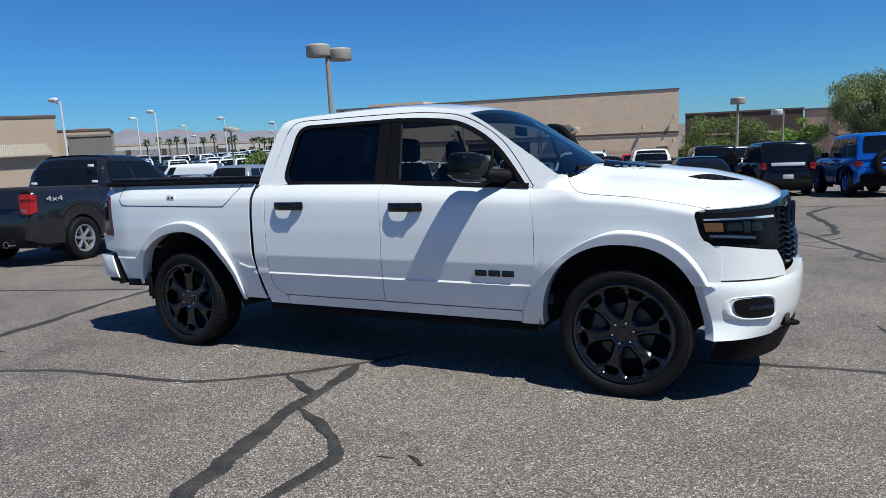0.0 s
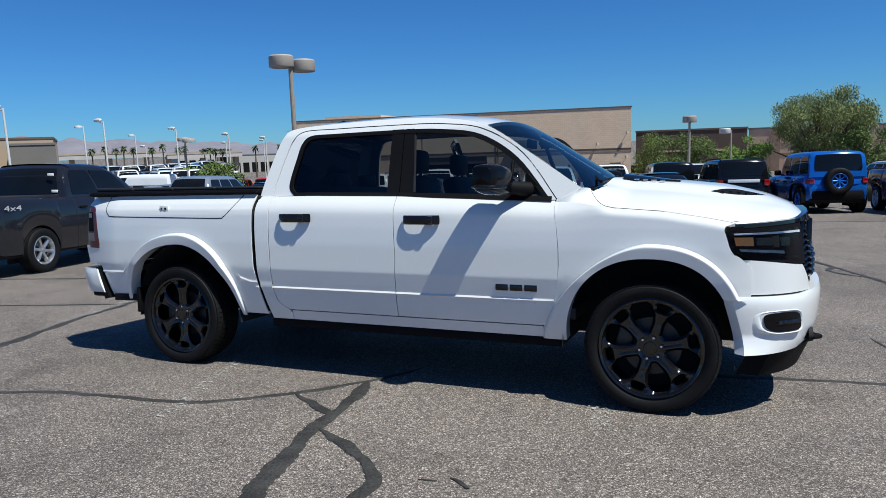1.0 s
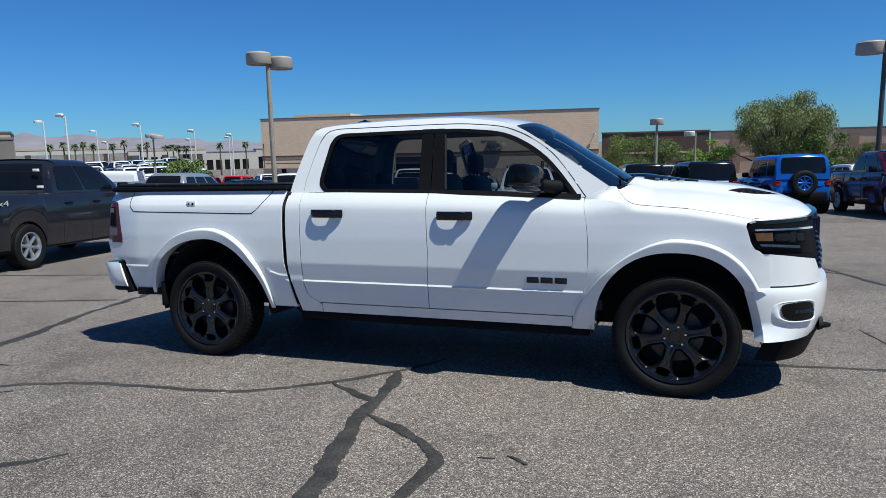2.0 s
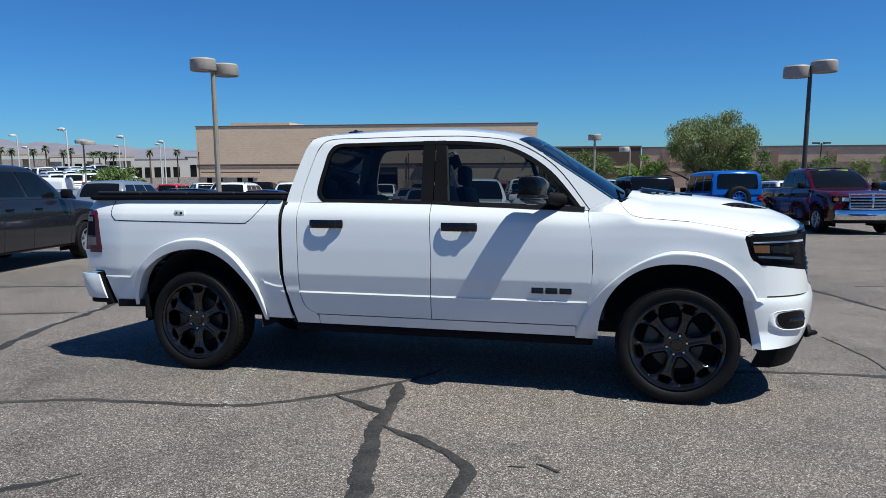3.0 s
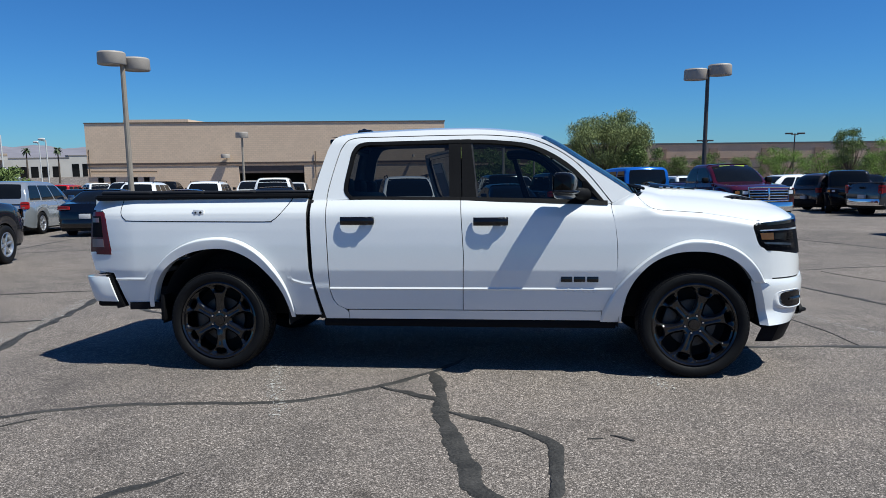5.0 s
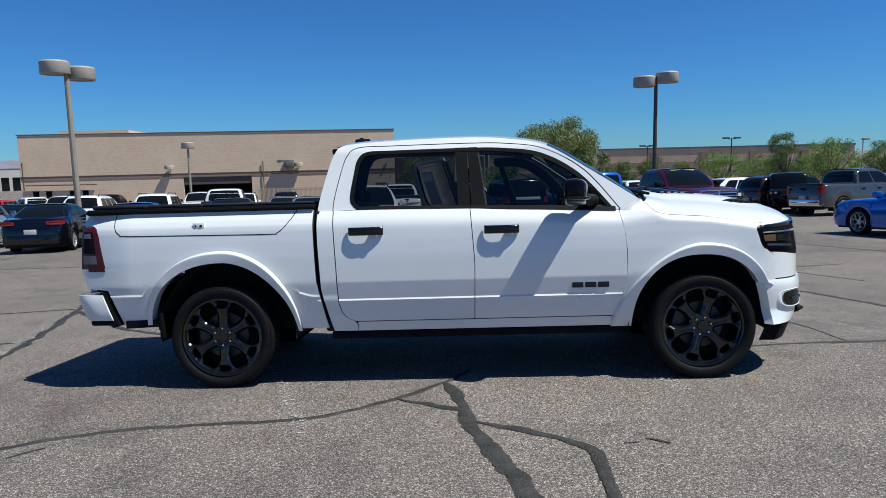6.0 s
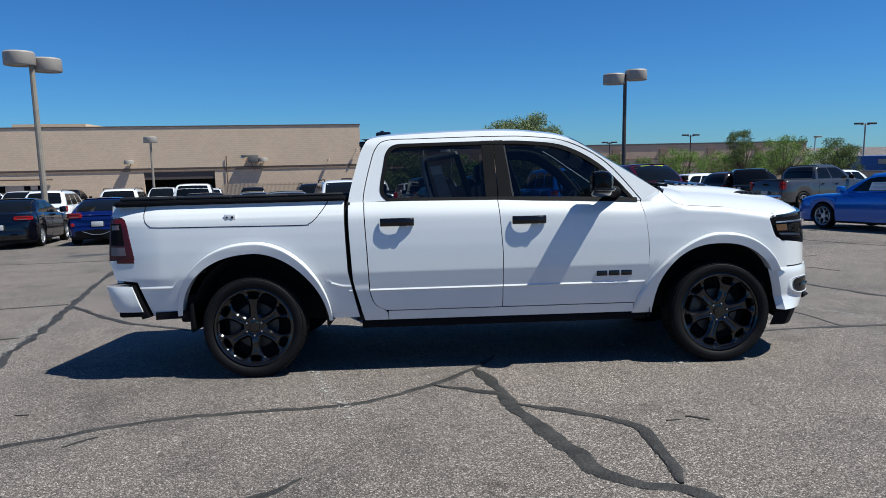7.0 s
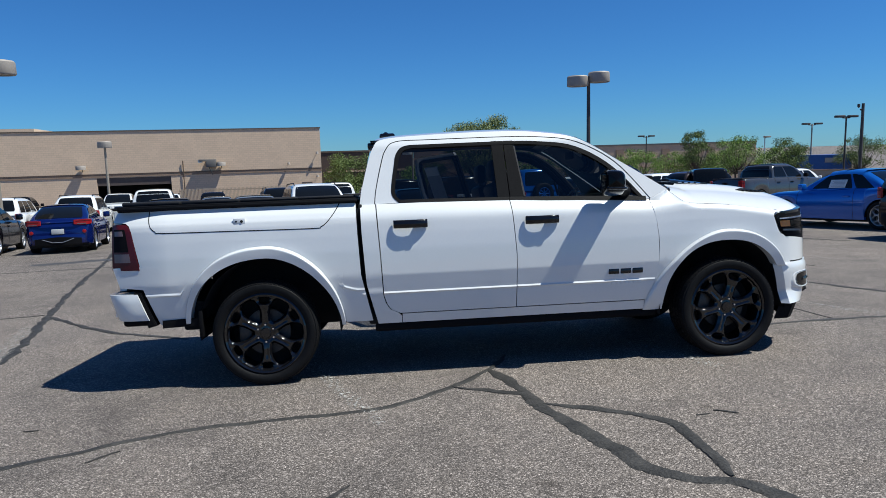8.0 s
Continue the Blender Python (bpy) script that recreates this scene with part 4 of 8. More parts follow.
# bonnet with power bulge
def nose_x(y, z=0.7):
    """How far the nose reaches at y; it leans back towards the bonnet."""
    k = min(1, abs(y) / 0.975)
    return 2.22 + 0.575 * (1 - k ** 2.6) ** 0.5 - 0.28 * max(0, z - 0.93) * (1 - k * k)
hood_mid = mellow([1.40, 1.62, 1.96, 2.26, 2.49, 2.65, 2.72, 2.80], [1.448, 1.442, 1.418, 1.384, 1.338, 1.278, 1.225, 1.15], 0.04)
def hood_fn(u, v):
    s = -1 + 2 * v
    yy = 0.905 * s
    front = nose_x(0.95 * s, 1.15) - 0.012
    rear = 1.435 + 0.13 * (1 - s * s)
    x = rear + (front - rear) * u
    edge = seam_y(x) - 0.005 - 0.9 * inset(x) if x < 2.3 else 0.905
    y = edge * s
    ze, zc = hood_edge(x), hood_mid(x)
    a = abs(y)
    rise = 1 - (a / edge) ** (2.8 + 3 * max(0, min(1, (1.66 - x) / 0.22)))
    z = ze + (zc - 0.03 - ze) * rise
    bulge = 0.03 * (1 - min(1, max(0, (a - 0.44) / 0.14))) ** 1
    z += bulge * max(0, min(1, (2.72 - x) / 0.5))
    tip = max(0, u - 0.90) / 0.10
    z -= 0.03 * tip ** 2
    return (x, y, z)
hood = part("bonnet", sheet(hood_fn, [*span(0, 0.88, 34), 0.9, 0.92, 0.94, 0.96, 0.98, 1.0], sorted(set([0, 0.004, 0.01, 0.02, 0.03, 0.97, 0.98, 0.99, 0.996, 1.0] + span(0.04, 0.96, 46))), turn=Vector((0, 0, -0.03))), WHITE, TRUCK)
for sgn in (-1, 1):
    bm = bmesh.new()
    tube(bm, [(x, sgn * (seam_y(x) - 0.002), hood_edge(x) - 0.001) for x in span(1.437, 1.90, 40)], 0.0020, 6)
    part("bonnet_seam", bm, WELL, hood, "dark gap along the bonnet's edge")
def hood_at(x, y):
    ze, zc = hood_edge(x), hood_mid(x)
    z = ze + (zc - 0.03 - ze) * (1 - (abs(y) / 0.905) ** 2.8)
    return z + 0.03 * (1 - min(1, max(0, (abs(y) - 0.44) / 0.14))) * max(0, min(1, (2.72 - x) / 0.5))
for sgn in (-1, 1):
    # scoop plates at the bonnet's back and vents further forward
    bm = sheet(lambda u, v, sgn=sgn: (1.60 + 0.36 * u, sgn * (0.20 + (0.26 - 0.05 * u) * v), hood_at(1.60 + 0.36 * u, 0.33) + 0.004 + 0.028 * (1 - u) * math.sin(math.pi * min(1, max(0, v))) ** 0.5), span(0, 1, 8), span(0, 1, 8), turn=Vector((0, 0, -0.03)))
    scoop = part("bonnet_scoop", bm, BLACK_GLOSS, hood, "black scoop plate")
    for i in range(4):
        bm = bmesh.new()
        x0 = 1.67 + 0.055 * i
        box(bm, x0, x0 + 0.034, sgn * 0.456 - 0.004, sgn * 0.456 + 0.004, hood_at(x0, 0.456) + 0.008, hood_at(x0, 0.456) + 0.018, 0.002)
        part("scoop_bar", bm, CHROME, scoop, "plain bright bar on the scoop's flank")
    bm = sheet(lambda u, v, sgn=sgn: (2.15 + 0.32 * u, sgn * (0.53 - 0.10 * u + 0.085 * (1 - (2 * u - 1) ** 2) * (v - 0.5)), hood_at(2.15 + 0.32 * u, 0.53 - 0.10 * u + 0.085 * (1 - (2 * u - 1) ** 2) * (v - 0.5)) + 0.002), span(0, 1, 14), (0, 0.25, 0.5, 0.75, 1), turn=Vector((0, 0, -0.02)))
    vent = part("bonnet_vent", bm, BLACK_TRIM, hood, "black slatted bonnet vent")
    for i in range(5):
        bm = bmesh.new()
        x0 = 2.21 + 0.047 * i
        y0 = 0.53 - 0.10 * (x0 - 2.18) / 0.27
        box(bm, x0, x0 + 0.02, sgn * y0 - 0.026, sgn * y0 + 0.026, hood_at(x0, y0) - 0.008, hood_at(x0, y0) + 0.004, 0.002)
        part("vent_slat", bm, BLACK_GLOSS, vent)
    # wipers
    bm = bmesh.new()
    tube(bm, [(1.47, sgn * 0.62, 1.415), (1.40, sgn * 0.40, 1.455), (1.42, sgn * 0.10, 1.47)], 0.009, 6)
    tube(bm, [(1.50, sgn * 0.74, 1.41), (1.52, sgn * 0.3, 1.435), (1.50, sgn * 0.05, 1.45)], 0.012, 6)
    part("wiper", bm, BLACK_TRIM, TRUCK)
bm = sheet(lambda u, v: (1.375 + 0.17 * (1 - (2 * v - 1) ** 2) + 0.085 * u, 0.775 * (2 * v - 1), 1.362 + 0.04 * (1 - (2 * v - 1) ** 4)), (0, 1), span(0, 1, 20), turn=Vector((0, 0, -0.05)))
part("cowl", bm, BLACK_TRIM, TRUCK, "black cowl panel under the windscreen")

# nose: surround, lamps, grille, lower skin, bumper
def face(y0, y1, z0, z1, out=0.0, lean=0.0, ny=24, nz=6, ends=True):
    """A band round the nose between two y and two z."""
    def fn(u, v):
        y = y0 + (y1 - y0) * u
        z = z0(y) + (z1(y) - z0(y)) * v if callable(z0) else z0 + (z1 - z0) * v
        x = nose_x(y, z) + out + lean * (z - 0.9)
        return (x, y, z)
    return fn
def ycluster(a, b, n, sgn):
    """Steps in y, dense towards the truck's flank."""
    return [(1 - (1 - i / n) ** 2.4) for i in range(n + 1)]
for sgn in (-1, 1):
    low = lambda y: 0.908 + 0.045 * max(0, (abs(y) - 0.66) / 0.30) ** 1.5
    top = lambda y: 1.165 - 0.03 * (abs(y) / 0.975) ** 6
    def lamp_skin(ya, yb, za, zb, out, steps=18, sgn=sgn):
        """A piece of the lamp's face: ya and yb are shares of the way from the grille to its slanted outer end."""
        def fn(u, v):
            k = za + (zb - za) * v
            z0 = 0.915 + 0.225 * k
            end = float(np.interp(z0, [0.905, 0.925, 0.945, 0.99, 1.085, 1.12, 1.15], [0.935, 0.952, 0.962, 0.9690, 0.9725, 0.9718, 0.964]))
            y = 0.66 + (end - 0.66) * (ya + (yb - ya) * u)
            z = low(y) + (top(y) - low(y)) * k
            return (nose_x(y, z) + out * 0.7, sgn * (y + out * 0.7 * max(0, (y - 0.8) / 0.17)), z)
        return sheet(fn, [1 - (1 - i / steps) ** 2.2 for i in range(steps + 1)], span(0, 1, 6), turn=Vector((-0.03, -sgn * 0.01, 0)))
    head = part("headlamp", lamp_skin(0, 1, 0, 1, 0.0, 24), LAMP_BLACK, TRUCK, "black headlamp with a bright strip and amber marker")
    for name, ya, yb, za, zb, material, label in (
            ("amber_marker", 0.905, 0.990, 0.40, 0.66, AMBER, "amber side marker"), ("light_strip", 0.10, 0.988, 0.735, 0.785, LAMP_WHITE, "bright daytime light strip"),
            ("light_strip", 0.55, 0.985, 0.22, 0.295, LAMP_GREY, "pale lower lamp edge"), ("projector", 0.72, 0.88, 0.42, 0.64, PROJECTOR, "headlamp projector"),
            ("projector", 0.42, 0.60, 0.42, 0.64, PROJECTOR, "headlamp projector"), ("lamp_divider", 0.62, 0.71, 0.38, 0.68, BLACK_GLOSS, "black lamp divider")):
        part(name, lamp_skin(ya, yb, za, zb, 0.006), material, head, label)
    part("lens", lamp_skin(0.20, 0.997, 0.12, 0.86, 0.014), LENS, head, "clear lamp lens")
    # painted skin below the lamp
    def below_lamp(u, v, sgn=sgn):
        z0 = 0.745 + 0.17 * v
        a = 0.585 + 0.105 * v ** 1.5
        y = a + (0.946 - a) * u
        z = 0.745 + (low(y) - 0.006 - 0.745) * v
        return (nose_x(y, z), sgn * y, z)
    part("nose_skin", sheet(below_lamp, ycluster(0, 1, 24, sgn), span(0, 1, 8), turn=Vector((-0.04, 0, 0))), WHITE, TRUCK)
    # near-black strip in place of the shadow along the bumper's top
    bm = sheet(lambda u, v, sgn=sgn: (nose_x(0.60 + 0.35 * u) - 0.004, sgn * (0.60 + 0.35 * u), 0.722 + 0.03 * v), ycluster(0, 1, 20, sgn), (0, 1), turn=Vector((-0.02, 0, 0)))
    part("bumper_gap_shade", bm, WELL, TRUCK, "dark strip painted as the shade above the bumper")
    # bonnet lip above the lamp
    bm = sheet(lambda u, v, sgn=sgn: face(0, sgn * 0.958, lambda y: top(y) - 0.010, lambda y: top(y) + 0.012 + 0.055 * max(0, 1 - abs(y) / 0.68) ** 0.7, 0.004)(u, v), ycluster(0, 1, 24, sgn), (0, 0.5, 1), turn=Vector((-0.05, 0, 0)))
    part("lamp_brow", bm, BLACK_GLOSS, TRUCK, "gloss black strip over lamps and grille")
    # fog lamp pocket
    def pocket(r, th, deep, sgn=sgn):
        c, q = math.cos(th), math.sin(th)
        y = 0.828 + 0.108 * r * math.copysign(abs(c) ** 0.5, c) + 0.018 * r * q
        return (nose_x(y) + deep, sgn * (y + deep * 0.5), 0.583 + 0.066 * r * math.copysign(abs(q) ** 0.55, q))
    ring = [2 * math.pi * i / 32 for i in range(33)]
    fog = part("fog_lamp", sheet(lambda r, th: pocket(r, th, 0.024), (0.02, 0.5, 0.86), ring), MIRROR_BLACK, TRUCK, "fog lamp in a gloss black pocket")
    part("fog_surround", sheet(lambda r, th: pocket(r, th, 0.025 - 0.018 * ((r - 1) / 0.14) ** 2), (0.86, 0.90, 0.95, 1.0, 1.06, 1.14), ring), WHITE, fog, "white rim round the fog lamp")
    bm = sheet(lambda u, v, sgn=sgn: (lambda y: (nose_x(y) + 0.030 + 0.006 * math.sin(math.pi * v), sgn * (y + 0.014), 0.570 + 0.024 * v))(0.75 + 0.125 * u), span(0, 1, 12), (0, 0.5, 1), turn=Vector((-0.01, 0, 0)))
    part("fog_light_bar", bm, PROJECTOR, fog)
    # tow hook in a dark pocket
    bm = bmesh.new()
    lathe(bm, [(0.001, 0.006), (0.052, 0.006), (0.060, -0.02)], 24, "x", Matrix.Translation((nose_x(0.535) + 0.004, sgn * 0.535, 0.462)) @ Matrix.Diagonal((1, 1.25, 0.8, 1)))
    part("hook_pocket", bm, WELL, TRUCK, "black pocket round the tow hook")
    bm = bmesh.new()
    tube(bm, [(2.60, sgn * 0.50, 0.45), (2.745, sgn * 0.50, 0.45), (2.78, sgn * 0.535, 0.45), (2.745, sgn * 0.57, 0.45), (2.60, sgn * 0.57, 0.45)], 0.016, 8)
    part("tow_hook", bm, BLACK_TRIM, TRUCK, "black tow hook")
bm = sheet(lambda u, v: face(-0.69, 0.69, 0.79, 1.16, -0.045)(u, v), span(0, 1, 24), span(0, 1, 6), turn=Vector((-0.05, 0, 0)))
grille = part("grille", bm, BLACK_TRIM, TRUCK, "black mesh grille")
for i in range(10):
    z = 0.812 + 0.035 * i
    def blade(u, v, z=z):
        x, y, zz = face(-0.685, 0.685, z, z + 0.018, -0.030 + 0.014 * math.sin(math.pi * v))(u, v)
        return (x, y, zz + 0.006 * math.cos(math.pi * 18 * u))
    part("grille_bar", sheet(blade, span(0, 1, 72), span(0, 1, 4), turn=Vector((-0.03, 0, 0))), MIRROR_BLACK, grille)
for i in range(7):
    y = -0.60 + 0.20 * i
    bm = bmesh.new()
    box(bm, nose_x(y) - 0.06, nose_x(y) - 0.036, y - 0.004, y + 0.004, 0.80, 1.155, 0.002)
    part("grille_upright", bm, BLACK_GLOSS, grille)
bmp_out = mellow([0.38, 0.40, 0.45, 0.52, 0.60, 0.66, 0.70, 0.735, 0.76, 0.775], [-0.07, -0.05, -0.02, 0.004, 0.016, 0.022, 0.022, 0.012, -0.01, -0.05], 0.012)
def bumper(u, v):
    s = -1 + 2 * u
    z = 0.40 + 0.335 * v
    end = nose_y(2.288 + 0.28 * max(0, 0.70 - z))
    y = end * math.copysign(1 - (1 - abs(s)) ** 1.9, s)
    d = 1e-3
    tx, ty = nose_x(abs(y) - d) - nose_x(abs(y)), d
    n = math.hypot(tx, ty)
    out = bmp_out(z)
    lift = 0.045 * max(0, 1 - abs(y) / 0.72) * max(0, v - 0.5) * 2
    return (nose_x(y) + out * ty / n, y + math.copysign(out * tx / n, y), z + lift)
part("front_bumper", sheet(bumper, span(0, 1, 90), span(0, 1, 20), turn=lambda p: Vector((-0.05, -0.04 * p.y, 0))), WHITE, TRUCK, "painted white front bumper")
bm = sheet(lambda u, v: (nose_x(0.86 * (2 * u - 1)) - 0.02 - 0.07 * (1 - v), 0.83 * (2 * u - 1), 0.25 + 0.16 * v), [0.5 + 0.5 * math.copysign(1 - (1 - abs(2 * i / 40 - 1)) ** 2, i - 20) for i in range(41)], span(0, 1, 4), turn=Vector((-0.12, 0, 0)))
part("air_dam", bm, BLACK_TRIM, TRUCK, "black plastic chin spoiler")

# tailgate, rear bumper, bed floor, cover
bm = sheet(lambda u, v: (-2.945 - 0.012 * math.sin(math.pi * v), -0.80 + 1.60 * u, 0.76 + 0.61 * v), span(0, 1, 12), span(0, 1, 10), turn=Vector((0.05, 0, 0)))
gate = part("tailgate", bm, WHITE, TRUCK)
bm = bmesh.new()
box(bm, -2.975, -2.95, -0.14, 0.14, 1.16, 1.23, 0.008)
part("tailgate_handle", bm, BLACK_GLOSS, gate)
for sgn in (-1, 1):
    def rear_end(u, v, sgn=sgn):
        a = u * math.pi / 2
        z = 0.545 + 0.20 * v
        lean = 0.055 * (1 - v)
        return (-2.76 + 0.075 * (1 - v) * (1 - u) - 0.245 * math.sin(a) ** 0.6 + lean * u, sgn * (0.985 - 0.20 * (1 - math.cos(a) ** 0.6) - 0.012 * (abs(v - 0.5) * 2) ** 3), z)
    part("rear_bumper_end", sheet(rear_end, span(0, 1, 16), span(0, 1, 8), turn=Vector((0.0, -sgn * 0.05, 0))), WHITE, TRUCK, "white painted bumper corner")
    part("rear_bumper_top", sheet(lambda u, v: Vector(rear_end(u, 1)).lerp(Vector((-2.76, sgn * 0.75, 0.748)), v), span(0, 1, 16), (0, 0.1, 1), turn=Vector((0, 0, -0.01))), WHITE, TRUCK)
    bm = bmesh.new()
    prism(bm, [(-2.79, 0.76), (-2.735, 0.755), (-2.64, 0.50), (-2.70, 0.485), (-2.745, 0.62)], sgn * 0.80, sgn * 0.965, 0.006)
    part("bumper_filler", bm, BLACK_TRIM, TRUCK)
bm = bmesh.new()
box(bm, -3.0, -2.95, -0.80, 0.80, 0.55, 0.745, 0.02)
part("rear_bumper", bm, WHITE, TRUCK)
bm = bmesh.new()
box(bm, -2.90, -2.64, -0.915, 0.915, 0.495, 0.550, 0.02)
box(bm, -2.985, -2.72, -0.75, 0.75, 0.738, 0.749, 0.004)
part("bumper_step", bm, BLACK_TRIM, TRUCK)
bm = bmesh.new()
sheet(lambda u, v: (-2.60 + 0.30 * u, -0.945 + 1.89 * v, 0.475 + 0.01 * u), (0, 1), span(0, 1, 4), bm, turn=Vector((0, 0, 0.06)))
part("bed_valance", bm, BLACK_TRIM, TRUCK)
bm = bmesh.new()
box(bm, -2.90, -1.10, -0.875, 0.875, 1.36, 1.405, 0.012)
cover = part("tonneau_cover", bm, BLACK_TRIM, TRUCK, "black folding tonneau cover")
for i in range(4):
    bm = bmesh.new()
    box(bm, -2.875 + 0.44 * i, -2.445 + 0.44 * i, -0.84, 0.84, 1.405, 1.438 - 0.003 * i, 0.014)
    part("cover_panel", bm, VINYL, cover)
for sgn in (-1, 1):
    bm = bmesh.new()
    box(bm, -2.89, -1.10, sgn * 0.885 - 0.015, sgn * 0.885 + 0.015, 1.37, 1.392, 0.006)
    part("bed_rail_cap", bm, BLACK_TRIM, TRUCK)
bm = bmesh.new()
box(bm, -2.60, 2.30, -0.42, 0.42, 0.36, 0.62, 0.02)
box(bm, -1.05, 1.30, -0.86, 0.86, 0.40, 0.52, 0.02)
box(bm, -2.90, -2.30, -0.85, 0.85, 0.50, 0.66, 0.02)
box(bm, -1.25, -1.06, -0.88, 0.88, 0.46, 0.9, 0.02)
box(bm, 2.30, 2.55, -0.70, 0.70, 0.40, 1.10, 0.02)
part("underbody", bm, WELL, TRUCK, "dark frame and underbody")

# cabin
bm = bmesh.new()
box(bm, -1.02, 1.36, -0.84, 0.84, 0.52, 0.60, 0.01)
part("cabin_floor", bm, DASH, TRUCK)
for sgn in (-1, 1):
    bm = bmesh.new()
    box(bm, -0.93, 0.09, sgn * 0.84 - 0.025, sgn * 0.84 + 0.025, 0.55, 1.335, 0.01)
    rear_lining = part("door_lining", bm, DASH, TRUCK)
    bm = bmesh.new()
    box(bm, 0.11, 1.22, sgn * 0.84 - 0.025, sgn * 0.84 + 0.025, 0.55, 1.335, 0.01)
    lining = part("door_lining", bm, DASH, TRUCK)
lining.matrix_basis = AJAR
rear_lining.matrix_basis = AJAR_REAR
# price sheet inside the open rear door's window
bm = sheet(lambda u, v: (-0.66 + 0.30 * u, cab_w(1.37 + 0.36 * v) - 0.02, 1.37 + 0.36 * v), (0, 1), (0, 1), turn=Vector((0, -0.002, 0)))
notice = part("window_sheet", bm, PLATE_GREY, TRUCK, "pale printed sheet in the open door's window")
notice.matrix_basis = AJAR_REAR
bm = sheet(lambda u, v: (-0.65 + 0.28 * u, cab_w(1.63 + 0.09 * v) - 0.024, 1.63 + 0.09 * v), (0, 1), (0, 1), turn=Vector((0, -0.001, 0)))
part("sheet_heading", bm, PAPER, notice, "white heading of the sheet")
bm = bmesh.new()
box(bm, 1.05, 1.50, -0.80, 0.80, 0.95, 1.365, 0.06)
part("dashboard", bm, DASH, TRUCK)
bm = bmesh.new()
sheet(lambda u, v: (-0.98 + 1.62 * u, -0.68 + 1.36 * v, 1.855 + 0.03 * math.sin(math.pi * v) - 0.04 * max(0, u - 0.7)), span(0, 1, 8), span(0, 1, 8), bm)
part("headliner", bm, DASH, TRUCK)
def seat(x, y, wide, back_top):
    bm = bmesh.new()
    box(bm, x - 0.02, x + 0.50, y - wide / 2, y + wide / 2, 0.72, 0.95, 0.05)
    part("seat_cushion", bm, SEAT, TRUCK)
    bm = bmesh.new()
    box(bm, -0.07, 0.07, y - wide / 2, y + wide / 2, 0.0, back_top, 0.05, Matrix.Translation((x - 0.02, 0, 0.88)) @ pose(0, 0, 0, 0, -14, 0))
    part("seat_back", bm, SEAT, TRUCK)
for y in (-0.42, 0.42):
    seat(0.22, y, 0.52, 0.62)
    bm = bmesh.new()
    box(bm, 0.01, 0.11, y - 0.13, y + 0.13, 1.50, 1.68, 0.04)
    tube(bm, [(0.06, y - 0.05, 1.42), (0.06, y - 0.05, 1.55)], 0.008, 6)
    tube(bm, [(0.06, y + 0.05, 1.42), (0.06, y + 0.05, 1.55)], 0.008, 6)
    part("headrest", bm, SEAT, TRUCK)
seat(-0.72, 0, 1.5, 0.55)
for y in (-0.48, 0, 0.48):
    bm = bmesh.new()
    box(bm, -0.94, -0.85, y - 0.12, y + 0.12, 1.38, 1.53, 0.035)
    part("headrest", bm, SEAT, TRUCK)
bm = bmesh.new()
rim = [(0.93 + 0.07 * math.sin(a), 0.42 + 0.19 * math.cos(a), 1.22 + 0.175 * math.sin(a)) for a in (2 * math.pi * i / 24 for i in range(25))]
tube(bm, rim, 0.016, 8)
tube(bm, [(0.93, 0.24, 1.22), (0.96, 0.42, 1.22), (0.93, 0.60, 1.22)], 0.02, 8)
tube(bm, [(0.96, 0.42, 1.22), (1.15, 0.42, 1.14)], 0.035, 8)
part("steering_wheel", bm, SEAT, TRUCK)
bm = bmesh.new()
box(bm, 0.83, 0.85, -0.12, 0.12, 1.68, 1.75, 0.01)
part("interior_mirror", bm, BLACK_TRIM, TRUCK)


